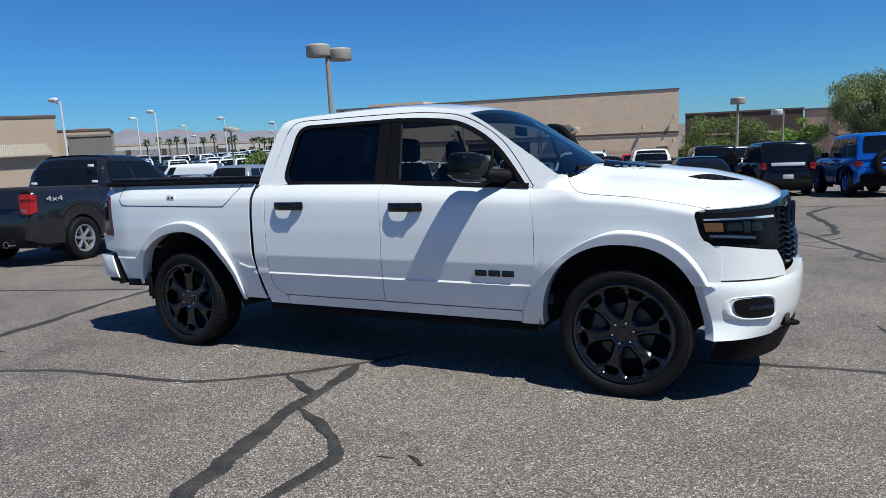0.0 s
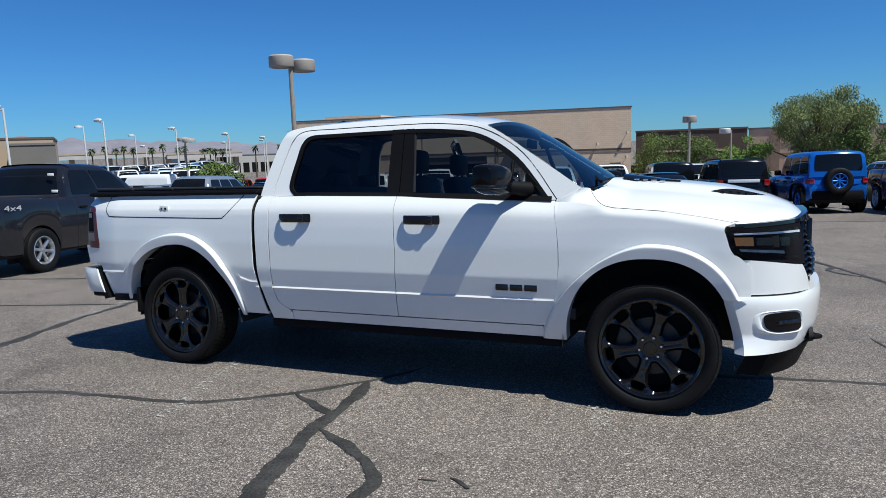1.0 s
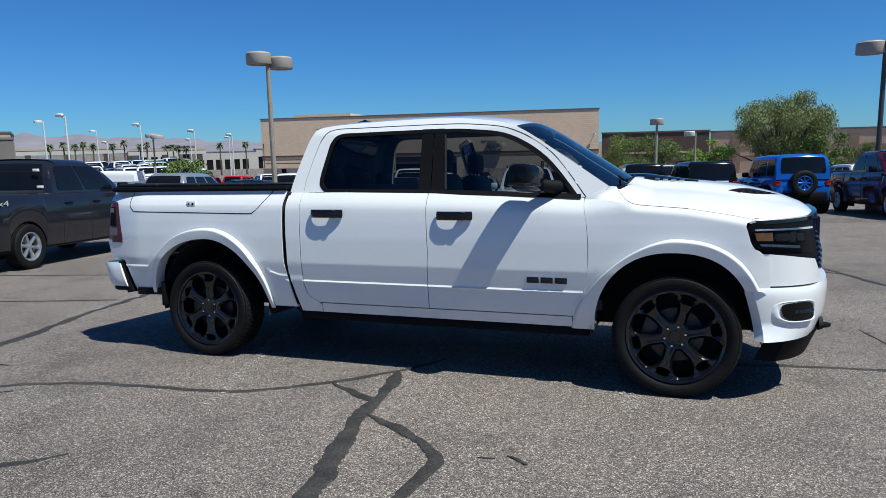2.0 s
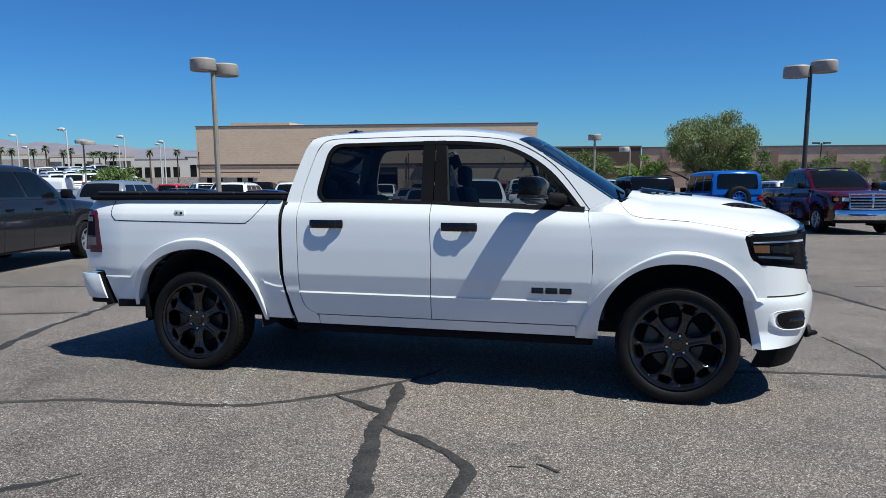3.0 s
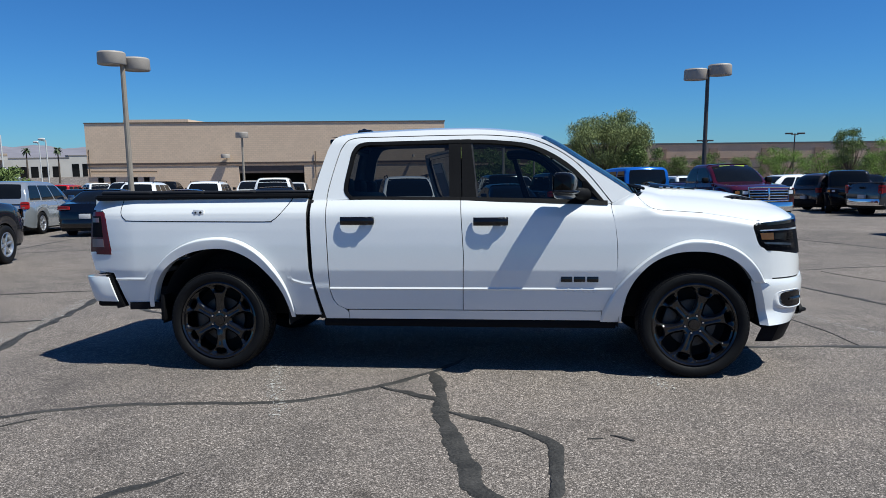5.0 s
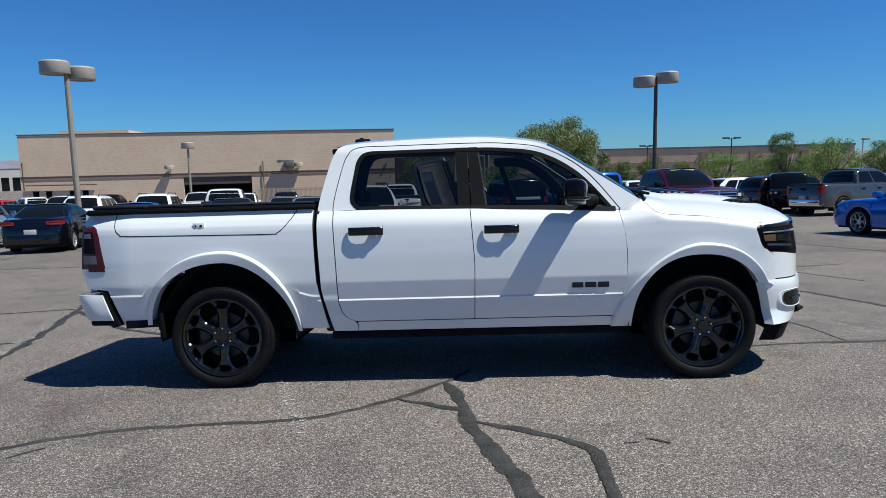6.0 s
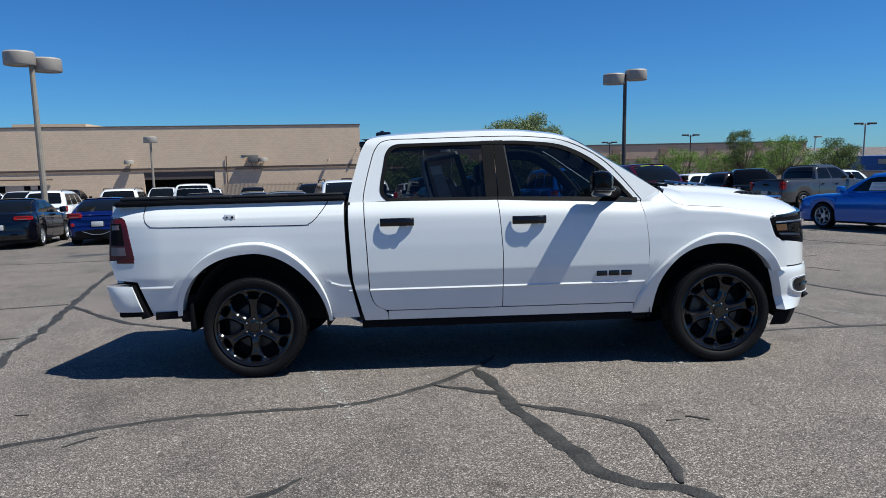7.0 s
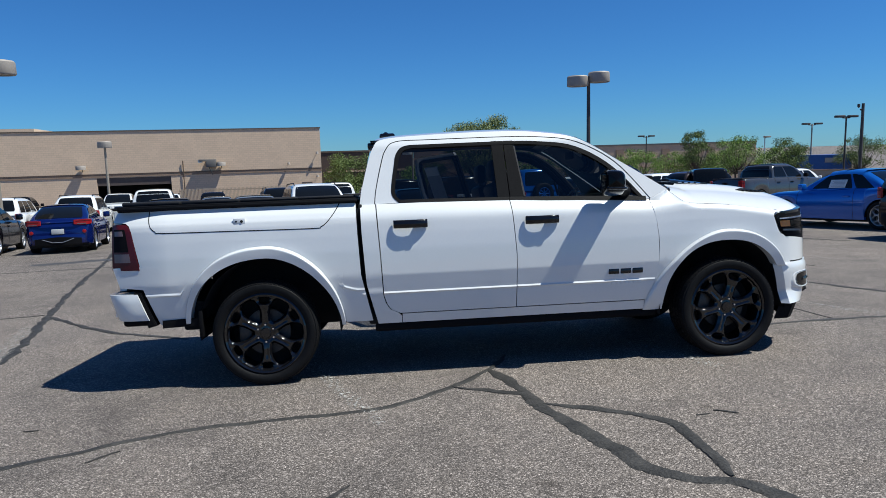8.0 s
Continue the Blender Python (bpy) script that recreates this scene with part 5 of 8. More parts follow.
# wheels
def forked_spoke(r_rim, face_y, half):
    """One sector of a cast wheel: a stem that forks round an oval hole, with half a large window on either side."""
    window = [(0.315, 0.035), (0.50, 0.155), (0.66, 0.205), (0.80, 0.200), (0.895, 0.120)]

    def solid(x, z):
        """How far a place is from the nearest opening, as a share of the radius; negative inside one."""
        d = (abs((z - 0.825) / 0.062) ** 2.4 + abs(x / 0.135) ** 2.4) ** (1 / 2.4)
        best = (d - 1) * 0.08
        for sg in (-1, 1):
            c, q = math.cos(half), math.sin(half) * sg
            u, v = x * q + z * c, abs(x * c - z * q)
            out = [0.315 - u, u - 0.895]
            for (u0, v0), (u1, v1) in zip(window, window[1:]):
                n = math.hypot(u1 - u0, v1 - v0)
                out.append(((v - v0) * (u1 - u0) - (u - u0) * (v1 - v0)) / n)
            top = max(out)
            best = min(best, top + 0.008 * math.log(sum(math.exp((o - top) / 0.008) for o in out)))
        return best
    nr, nt = 58, 50
    at = {}
    for i in range(nr + 1):
        for j in range(nt + 1):
            r = 0.17 + (0.985 - 0.17) * i / nr
            a = half * (-1 + 2 * j / nt)
            at[i, j] = Vector((r * math.sin(a), r * math.cos(a)))
    f = {key: solid(*p) for key, p in at.items()}
    moved = dict(at)
    for (i, j), val in f.items():
        if val < 0:
            near = [(f[n], n) for n in ((i + 1, j), (i - 1, j), (i, j + 1), (i, j - 1)) if f.get(n, -1) > 0]
            if near:
                moved[i, j] = min((at[i, j].lerp(at[n], -val / (g - val)) for g, n in near), key=lambda p: (p - at[i, j]).length)
    bm = bmesh.new()
    verts = {}

    def vert(key):
        if key not in verts:
            p = moved[key]
            r = p.length
            edge = max(0.0, 1 - max(f[key], 0) / 0.055)
            dish = 0.016 * max(0, (0.42 - r) / 0.25) ** 1.5 - 0.006 * max(0, (r - 0.5) / 0.5)
            groove = 0.006 * max(0, 1 - abs(p.x) / 0.045) * max(0, min(1, (0.66 - r) / 0.1))
            verts[key] = bm.verts.new((p.x * r_rim, face_y + dish + groove + 0.020 * edge, p.y * r_rim))
        return verts[key]
    for i in range(nr):
        for j in range(nt):
            keys = ((i, j), (i + 1, j), (i + 1, j + 1), (i, j + 1))
            if any(f[q] > 0 for q in keys) and all(f[q] > 0 or moved[q] != at[q] for q in keys):
                bm.faces.new([vert(q) for q in keys])
    bmesh.ops.remove_doubles(bm, verts=bm.verts, dist=1e-5)
    rim_edges = [e for e in bm.edges if e.is_boundary and abs(abs(math.atan2(e.verts[0].co.x, e.verts[0].co.z)) + abs(math.atan2(e.verts[1].co.x, e.verts[1].co.z)) - 2 * half) > 1e-4]
    for v in bmesh.ops.extrude_edge_only(bm, edges=rim_edges)["geom"]:
        if isinstance(v, bmesh.types.BMVert):
            v.co.y += 0.034
    return bm


def wheel(parent, x, y, z, out, R, r_rim, width, rim_mat, spokes=6, split=True, turn=10.0, nuts=6, name="wheel", lugs=True, tread=True, plate=False):
    """A tyre and rim; out is -1 or 1, the side that the rim faces."""
    hub = tagged(new(name), "", "")
    hub.parent = parent
    hub.matrix_basis = pose(x, y, z, 0, 0, 0 if out < 0 else 180) @ pose(0, 0, 0, 0, turn, 0)
    h = width / 2
    bm = bmesh.new()
    s = R - r_rim
    lathe(bm, [(r_rim - 0.005, -h + 0.035), (r_rim + 0.006, -h + 0.018), (r_rim + 0.25 * s, -h + 0.006), (r_rim + 0.50 * s, -h), (r_rim + 0.72 * s, -h + 0.006), (R - 0.022, -h + 0.016), (R - 0.009, -h + 0.028), (R - 0.009, h - 0.028), (R - 0.022, h - 0.016), (r_rim + 0.5 * s, h), (r_rim, h - 0.03)], 64)
    tyre = part("tyre", bm, RUBBER, hub)
    if tread:
        bm = bmesh.new()
        n = 64
        for i in range(n):
            a = 2 * math.pi * i / n
            for k in range(5):
                y0 = -h + 0.014 + (width - 0.028) * k / 5
                y1 = y0 + (width - 0.028) / 5 - 0.009
                d = 2 * math.pi / n * 0.82
                off = (k % 2) * math.pi / n
                q = []
                for aa in (a + off, a + off + d):
                    for yy in (y0, y1):
                        low = 0.014 if (k == 0 and yy == y0) or (k == 4 and yy == y1) else 0.0
                        q.append(bm.verts.new(((R - low) * math.cos(aa), yy, (R - low) * math.sin(aa))))
                base = [bm.verts.new((v.co.x * (R - 0.014) / R, v.co.y, v.co.z * (R - 0.014) / R)) for v in q]
                bm.faces.new((q[0], q[1], q[3], q[2]))
                for i0, i1 in ((0, 1), (1, 3), (3, 2), (2, 0)):
                    bm.faces.new((q[i0], q[i1], base[i1], base[i0]))
        part("tread", bm, RUBBER, tyre, sharp=20)
    bm = bmesh.new()
    lathe(bm, [(r_rim + 0.004, -h + 0.030), (r_rim + 0.006, -h + 0.018), (r_rim - 0.004, -h + 0.012), (r_rim - 0.016, -h + 0.020), (r_rim - 0.026, -h + 0.05), (r_rim - 0.035, -h + 0.11), (r_rim - 0.035, h - 0.03)], 64)
    rim = part("rim", bm, rim_mat, hub)
    face_y = -h + 0.035
    for i in range(0 if plate else spokes):
        bm = bmesh.new()
        ro = r_rim - 0.012
        def bar(pts):
            rows = []
            for (px, pz, w, dep, yo) in pts:
                rows.append([bm.verts.new((px - w, face_y + yo + dep, pz)), bm.verts.new((px - w * 0.92, face_y + yo + 0.012, pz)), bm.verts.new((px - w * 0.22, face_y + yo, pz)), bm.verts.new((px + w * 0.22, face_y + yo, pz)), bm.verts.new((px + w * 0.92, face_y + yo + 0.012, pz)), bm.verts.new((px + w, face_y + yo + dep, pz))])
            for a, b in zip(rows, rows[1:]):
                for k in range(5):
                    bm.faces.new((a[k], b[k], b[k + 1], a[k + 1]))
            bm.faces.new(rows[0][::-1])
            bm.faces.new(rows[-1])
        k = r_rim / 0.305
        half = math.pi / spokes * 0.84
        if split:
            # a ridged stem that forks into arms, which meet their neighbours at the rim
            bar([(0, 0.045 * k, 0.036 * k, 0.05, 0.020), (0, 0.095 * k, 0.025 * k, 0.05, 0.006), (0, 0.135 * k, 0.025 * k, 0.045, 0.001), (0, 0.165 * k, 0.036 * k, 0.04, 0.001), (0, 0.192 * k, 0.046 * k, 0.04, 0.006)])
            for sg in (-1, 1):
                bar([(sg * 0.014 * k, 0.140 * k, 0.013 * k, 0.04, -0.001), (sg * 0.036 * k, 0.182 * k, 0.021 * k, 0.04, -0.002), (sg * 0.066 * k, 0.214 * k, 0.025 * k, 0.04, -0.003), (sg * 0.098 * k, 0.240 * k, 0.030 * k, 0.035, -0.004), (sg * ro * math.sin(half * 0.97), ro * math.cos(half * 0.97), 0.048 * k, 0.035, -0.006)])
        else:
            bar([(0, 0.045 * k, 0.034 * k, 0.05, 0.014), (0, 0.15 * k, 0.032 * k, 0.045, 0.0), (0, ro * 0.98, 0.045 * k, 0.035, -0.004)])
        bmesh.ops.transform(bm, matrix=Matrix.Rotation(2 * math.pi * i / spokes, 4, "Y"), verts=bm.verts)
        part("spoke", bm, rim_mat, rim, sharp=25)
    for i in range(spokes if plate else 0):
        bm = forked_spoke(r_rim, face_y, math.pi / spokes)
        bmesh.ops.transform(bm, matrix=Matrix.Rotation(2 * math.pi * i / spokes, 4, "Y"), verts=bm.verts)
        part("spoke", bm, rim_mat, rim, sharp=28)
    bm = bmesh.new()
    k = r_rim / 0.305
    lathe(bm, [(0.001, face_y + 0.002), (0.036 * k, face_y + 0.004), (0.041 * k, face_y + 0.014), (0.082 * k, face_y + 0.018), (0.088 * k, face_y + 0.06)], 32)
    part("hub_cap", bm, rim_mat, rim)
    if lugs:
        for i in range(nuts):
            a = 2 * math.pi * (i + 0.5) / nuts
            bm = bmesh.new()
            lathe(bm, [(0.001, face_y + 0.001), (0.007, face_y + 0.001), (0.010, face_y + 0.006), (0.010, face_y + 0.03)], 8, m=Matrix.Translation((0.066 * k * math.cos(a), 0, 0.066 * k * math.sin(a))))
            part("lug_nut", bm, CHROME, rim)
    bm = bmesh.new()
    lathe(bm, [(0.06, face_y + 0.085), (r_rim * 0.58, face_y + 0.085), (r_rim * 0.58, face_y + 0.11), (0.06, face_y + 0.11)], 40)
    disc = part("brake_disc", bm, STEEL, hub)
    bm = bmesh.new()
    box(bm, -r_rim * 0.70, -r_rim * 0.36, face_y + 0.062, face_y + 0.12, -0.09, 0.09, 0.02)
    part("brake_caliper", bm, STEEL, disc)
    bm = bmesh.new()
    lathe(bm, [(0.001, face_y + 0.16), (r_rim * 0.95, face_y + 0.17)], 32)
    part("brake_backplate", bm, WELL, disc)
    return hub


for i, (x, s, turn) in enumerate(((AX_R, -1, 0), (AX_F, -1, 17), (AX_R, 1, 5), (AX_F, 1, 20))):
    wheel(TRUCK, x, s * 0.862, HUB_Z, s, TYRE_R, 0.305, 0.285, RIM_BLACK, turn=turn, plate=True)


# ---- the other parked vehicles ----
def paint(name, color, metal=0.3, coat=0.6, spec=0.5):
    return mat(name, color, 0.14, metal=metal, coat=coat, vary=0.05, scale=1.2, spec=spec)


P_WHITE = paint("white_car_paint", (0.76, 0.77, 0.77), 0.0)
P_BLACK = paint("black_car_paint", (0.006, 0.006, 0.007), 0.0, 0.22, 0.25)
P_GREY = paint("dark_grey_car_paint", (0.013, 0.0138, 0.018), 0.1, 0.5, 0.35)
P_MID = paint("mid_grey_car_paint", (0.075, 0.078, 0.082), 0.4)
P_SILVER = paint("silver_car_paint", (0.42, 0.45, 0.48), 0.6)
P_NAVY = paint("navy_car_paint", (0.003, 0.0033, 0.006), 0.0, 0.4)
P_BLUE = paint("bright_blue_car_paint", (0.014, 0.125, 0.50))
P_HATCH = paint("deep_blue_car_paint", (0.005, 0.014, 0.11))
P_MAROON = paint("maroon_car_paint", (0.048, 0.003, 0.008), 0.0, 0.6, 0.4)
P_RED = paint("red_car_paint", (0.42, 0.015, 0.015), 0.1)
P_BROWN = paint("brown_car_paint", (0.07, 0.05, 0.042), 0.5)
DARK_GLASS = mat("dark_car_glass", (0.006, 0.007, 0.008), 0.05, vary=0.2, spec=0.3)
SHADE_GREEN = mat("window_tag_green", (0.55, 0.80, 0.02), 0.6, vary=0.05)
PLATE = mat("plate_grey", (0.45, 0.46, 0.47), 0.5, vary=0.1)

SPECS = {
    "sedan": dict(L=4.85, W=1.83, R=0.335, rr=0.225, axf=1.42, axr=-1.40, top=[(-2.42, 0.72), (-2.36, 1.02), (-1.75, 1.09), (0.95, 1.0), (1.75, 0.93), (2.25, 0.80), (2.42, 0.60)], gh=(-1.80, -0.95, 0.20, 1.02), belt=1.0, roof=1.46, panes=((0.16, 0.50), (0.53, 0.86)), tail=(0.86, 0.98), head=(0.68, 0.80)),
    "hatch": dict(L=4.24, W=1.79, R=0.33, rr=0.235, axf=1.36, axr=-1.29, top=[(-2.1, 0.70), (-2.05, 1.0), (0.85, 0.97), (1.55, 0.89), (2.0, 0.75), (2.12, 0.58)], gh=(-2.06, -1.02, 0.0, 0.98), belt=0.97, roof=1.41, panes=((0.14, 0.45), (0.48, 0.86)), tail=(0.84, 1.0), head=(0.64, 0.78)),
    "suv": dict(L=4.80, W=1.94, R=0.375, rr=0.25, axf=1.46, axr=-1.44, top=[(-2.4, 0.75), (-2.36, 1.12), (1.05, 1.13), (1.95, 1.06), (2.3, 0.92), (2.4, 0.62)], gh=(-2.36, -2.02, 0.30, 1.12), belt=1.10, roof=1.76, panes=((0.07, 0.31), (0.34, 0.62), (0.65, 0.90)), tail=(0.88, 1.12), head=(0.78, 0.92)),
    "pickup": dict(L=5.84, W=2.04, R=0.40, rr=0.25, axf=1.86, axr=-1.80, top=[(-2.90, 0.80), (-2.88, 1.33), (1.30, 1.33), (1.7, 1.28), (2.4, 1.22), (2.8, 1.06), (2.92, 0.72)], gh=(-1.02, -0.86, 0.50, 1.30), belt=1.31, roof=1.93, panes=((0.07, 0.42), (0.46, 0.88)), tail=(0.92, 1.27), head=(0.92, 1.10), bed=True),
    "jeep": dict(L=4.20, W=1.86, R=0.42, rr=0.23, axf=1.40, axr=-1.35, top=[(-1.98, 0.70), (-1.96, 1.18), (0.72, 1.18), (1.6, 1.14), (1.86, 1.08), (1.90, 0.75)], gh=(-1.95, -1.86, 0.36, 0.66), belt=1.17, roof=1.88, panes=((0.04, 0.31), (0.36, 0.64), (0.69, 0.94)), tail=(0.92, 1.08), head=(0.92, 1.08), spare=True),
    "coupe": dict(L=5.0, W=1.93, R=0.36, rr=0.26, axf=1.50, axr=-1.46, top=[(-2.5, 0.72), (-2.46, 1.02), (-1.7, 1.08), (0.75, 1.0), (1.9, 0.95), (2.4, 0.84), (2.5, 0.62)], gh=(-1.72, -0.80, 0.14, 1.10), belt=1.0, roof=1.50, panes=((0.14, 0.34), (0.38, 0.86)), tail=(0.84, 0.97), head=(0.70, 0.82)),
    "van": dict(L=5.9, W=2.02, R=0.35, rr=0.21, axf=1.95, axr=-1.75, top=[(-2.92, 0.70), (-2.9, 1.2), (1.9, 1.25), (2.6, 1.12), (2.9, 0.9), (2.95, 0.6)], gh=(-2.90, -2.84, 1.15, 2.15), belt=1.2, roof=2.50, panes=((0.80, 0.93),), tail=(1.0, 1.5), head=(0.85, 1.05)),
    "box_suv": dict(L=4.45, W=1.86, R=0.37, rr=0.23, axf=1.36, axr=-1.32, top=[(-2.2, 0.72), (-2.17, 1.15), (1.0, 1.15), (1.85, 1.10), (2.15, 1.0), (2.2, 0.65)], gh=(-2.16, -2.03, 0.42, 0.98), belt=1.13, roof=1.80, panes=((0.05, 0.30), (0.34, 0.63), (0.67, 0.92)), tail=(0.90, 1.12), head=(0.82, 1.0)),
}


def vehicle(name, label, category, kind, coat_mat, m, group="", rims=ALLOY, far=False, roof_mat=None, trim=BLACK_TRIM, tail_mat=TAIL_RED, rack=False, glass_mat=None, size=1.0):
    """A parked vehicle from a side profile: shell, cab, panes, lamps, wheels."""
    k = SPECS[kind]
    L, W, R = k["L"], k["W"], k["R"]
    root = thing(name, label, category, m @ Matrix.Diagonal((size, size, size, 1)), group)
    h = L / 2
    tops = mellow([x for x, _ in k["top"]], [z for _, z in k["top"]], 0.05)
    sill = 0.24 if R < 0.39 else 0.38
    x0, x1 = k["top"][0][0], k["top"][-1][0]
    xm, xh = (x0 + x1) / 2, (x1 - x0) / 2

    def bottom(x):
        for ax in (k["axf"], k["axr"]):
            d = abs(x - ax)
            r = R + 0.065
            if d < r:
                return max(sill, R - 0.02 + math.sqrt(r * r - d * d))
        return sill + 0.10 * max(0, (abs(x - xm) / xh - 0.88) / 0.12) ** 2

    def half(x):
        e = max(0, (abs(x - xm) / xh - 0.80) / 0.20)
        return W / 2 * (1 - 0.15 * e ** 2.6)
    xs = set(span(x0, x1, 22 if far else 44))
    for ax in (k["axf"], k["axr"]):
        r = R + 0.065
        xs |= {ax + r * math.cos(math.pi * i / 14) for i in range(15)} | {ax - r - 0.002, ax + r + 0.002}
    xs = [x for x in sorted(xs) if x0 <= x <= x1]
    sec = [(0.0, -0.10, 0.0), (0.0, -0.03, 0.0), (0.30, 0.0, 0.0), (0.62, -0.002, 0.0), (0.80, -0.022, 0.0), (0.93, -0.055, 0.0), (1.0, -0.12, 0.0)]

    def point(x, j):
        t, b, w = tops(x), bottom(x), half(x)
        if j < 7:
            f, dy, _ = sec[j]
            return -(w + dy), b + (t - b) * f
        if j == 7:
            return -w * 0.55, t + 0.022
        return 0.0, t + 0.032
    order = [(j, 1) for j in range(9)] + [(j, -1) for j in range(7, -1, -1)]
    bm = bmesh.new()
    def bow(x, y):
        e = max(0, (abs(x - xm) / xh - 0.75) / 0.25)
        return math.copysign(0.07 * e * e * (1 - min(1, abs(y) / half(x)) ** 2), x - xm)
    rows = [[bm.verts.new((x + bow(x, point(x, j)[0]), s * point(x, j)[0], point(x, j)[1])) for j, s in order] for x in xs]
    for a, b in zip(rows, rows[1:]):
        for j in range(len(order) - 1):
            bm.faces.new((a[j], b[j], b[j + 1], a[j + 1]))
    bm.faces.new(rows[0])
    bm.faces.new(rows[-1][::-1])
    part("body", bm, coat_mat, root, sharp=50)
    # cab
    g0, g1, g2, g3 = k["gh"]
    zb, zr = k["belt"], k["roof"]
    yb, yr = W / 2 - 0.105, W / 2 - (0.26 if kind not in ("jeep", "van", "box_suv") else 0.16)
    boxy = kind in ("jeep", "van", "box_suv")
    lo = zb - 0.05
    round_r = (0.16, 0.16) if boxy else (0.34, 0.42)

    def rounded(pts, radii, n=6):
        """A polyline in x and z with its inner corners rounded."""
        out = [pts[0]]
        for (p, q, r), rad in zip(zip(pts, pts[1:], pts[2:]), radii):
            p, q, r = Vector(p), Vector(q), Vector(r)
            a, b = q + (p - q).normalized() * rad, q + (r - q).normalized() * rad
            out += [tuple(a.lerp(q, i / n).lerp(q.lerp(b, i / n), i / n)) for i in range(n + 1)]
        return out + [pts[-1]]
    crown = [(g0, lo), ((g0 + g1) / 2 - 0.02, (lo + zr) / 2 + (0.03 if not boxy else 0)), (g1, zr), ((g1 + g2) / 2, zr + 0.035), (g2, zr - 0.01), ((g2 + g3) / 2 + 0.02, (lo + zr) / 2 + 0.03), (g3, lo)]
    prof = rounded(crown, (0.10, round_r[0], 0.5, round_r[1], 0.2), 5)

    def wide(z):
        k = max(0, (z - zb) / (zr - zb))
        return yb - (yb - yr) * k ** 1.25

    def shell(x, z, s):
        """A place on the roof and screens: s runs across."""
        k = min(1, max(0, (z - lo) / (zr - lo)))
        roll = (0.02 + 0.04 * k) * max(0, (abs(s) - 0.80) / 0.20) ** 2
        out = 0.09 * (1 - s * s)
        mid, reach = (g1 + g2) / 2, (g3 - g0) / 2
        return Vector((x + out * max(-1, min(1, (x - mid) / (0.45 * reach))), wide(z) * s, z + 0.03 * k * (1 - s * s) - roll))
    bm = bmesh.new()
    across = [-1, -0.96, -0.92, -0.86, -0.8, -0.6, -0.3, 0, 0.3, 0.6, 0.8, 0.86, 0.92, 0.96, 1]
    grid = [[bm.verts.new(shell(x, z, s)) for s in across] for x, z in prof]
    for a, b in zip(grid, grid[1:]):
        for j in range(len(across) - 1):
            bm.faces.new((a[j], b[j], b[j + 1], a[j + 1]))
    for j in (0, -1):
        cols = []
        for g in grid:
            top = g[j]
            col = [top]
            for f in (0.75, 0.5, 0.25, 0.0):
                z = lo + (top.co.z - lo) * f
                col.append(bm.verts.new((top.co.x, math.copysign(wide(z), top.co.y), z)))
            cols.append(col)
        for a, b in zip(cols, cols[1:]):
            for i in range(4):
                bm.faces.new((a[i], b[i], b[i + 1], a[i + 1]))
    part("cab", bm, roof_mat or coat_mat, root, sharp=55)
    gm = glass_mat or DARK_GLASS
    heights = sorted(prof)

    def pane(s0, s1, hand):
        """Side glass between two shares of the cab's length, its corners rounded."""
        def fn(a, t):
            e = 0.5 + (a - 0.5) * (1 - 0.05 * (2 * abs(t - 0.5)) ** 6)
            tt = 0.10 + 0.74 * t
            ss = s0 + (s1 - s0) * e
            x = (g0 + (g3 - g0) * ss) * (1 - tt) + (g1 + (g2 - g1) * ss) * tt
            z = zb + (zr - zb) * tt
            z = min(z, float(np.interp(x, [p[0] for p in heights], [p[1] for p in heights])) - 0.09)
            return (x, hand * (wide(z) + 0.007), z)
        return part("side_window", sheet(fn, span(0, 1, 8), span(0, 1, 8), turn=Vector((0, -hand * 0.014, 0))), gm, root)
    for hand in (-1, 1):
        for s0, s1 in k["panes"]:
            pane(s0, s1, hand)

    def screen_pane(name, xa, xb, t0, t1, reach):
        n = Vector((abs(zr - lo) * math.copysign(1, xa - xb), 0, abs(xa - xb))).normalized()
        def fn(a, t):
            tt = t0 + (t1 - t0) * t
            z = lo + (zr - lo) * tt
            arr = [p for p in prof if (p[0] >= (g1 + g2) / 2) == (xa > xb)]
            arr.sort(key=lambda p: p[1])
            x = float(np.interp(z, [p[1] for p in arr], [p[0] for p in arr]))
            e = (-1 + 2 * a) * reach * (1 - 0.05 * (2 * abs(t - 0.5)) ** 6)
            return shell(x, z, e) + n * 0.008
        part(name, sheet(fn, span(0, 1, 10), span(0, 1, 8), turn=-n * 0.014), gm, root)
    screen_pane("windscreen", g3, g2, 0.12, 0.90, 0.88)
    if kind != "van":
        screen_pane("rear_window", g0, g1, 0.24 if kind != "pickup" else 0.18, 0.88, 0.84)
    # lamps, grille, bumpers
    ws = half(x0 + 0.06)
    for s in (-1, 1):
        z0, z1 = k["tail"]
        tw = 0.15 if kind in ("suv", "pickup", "jeep", "van", "box_suv") else 0.36
        deep = 0.20 if tw > 0.2 else 0.13
        yi = ws - tw
        path = [(x0 - 0.016 - 0.07 * (1 - (yi / ws) ** 2), yi), (x0 - 0.018 - 0.035 * (1 - (yi / ws) ** 2), (yi + ws - 0.03) / 2), (x0 - 0.014, ws - 0.035), (x0 + 0.004, ws + 0.006), (x0 + 0.03, half(x0 + 0.03) + 0.016), (x0 + deep, half(x0 + deep) + 0.016)]

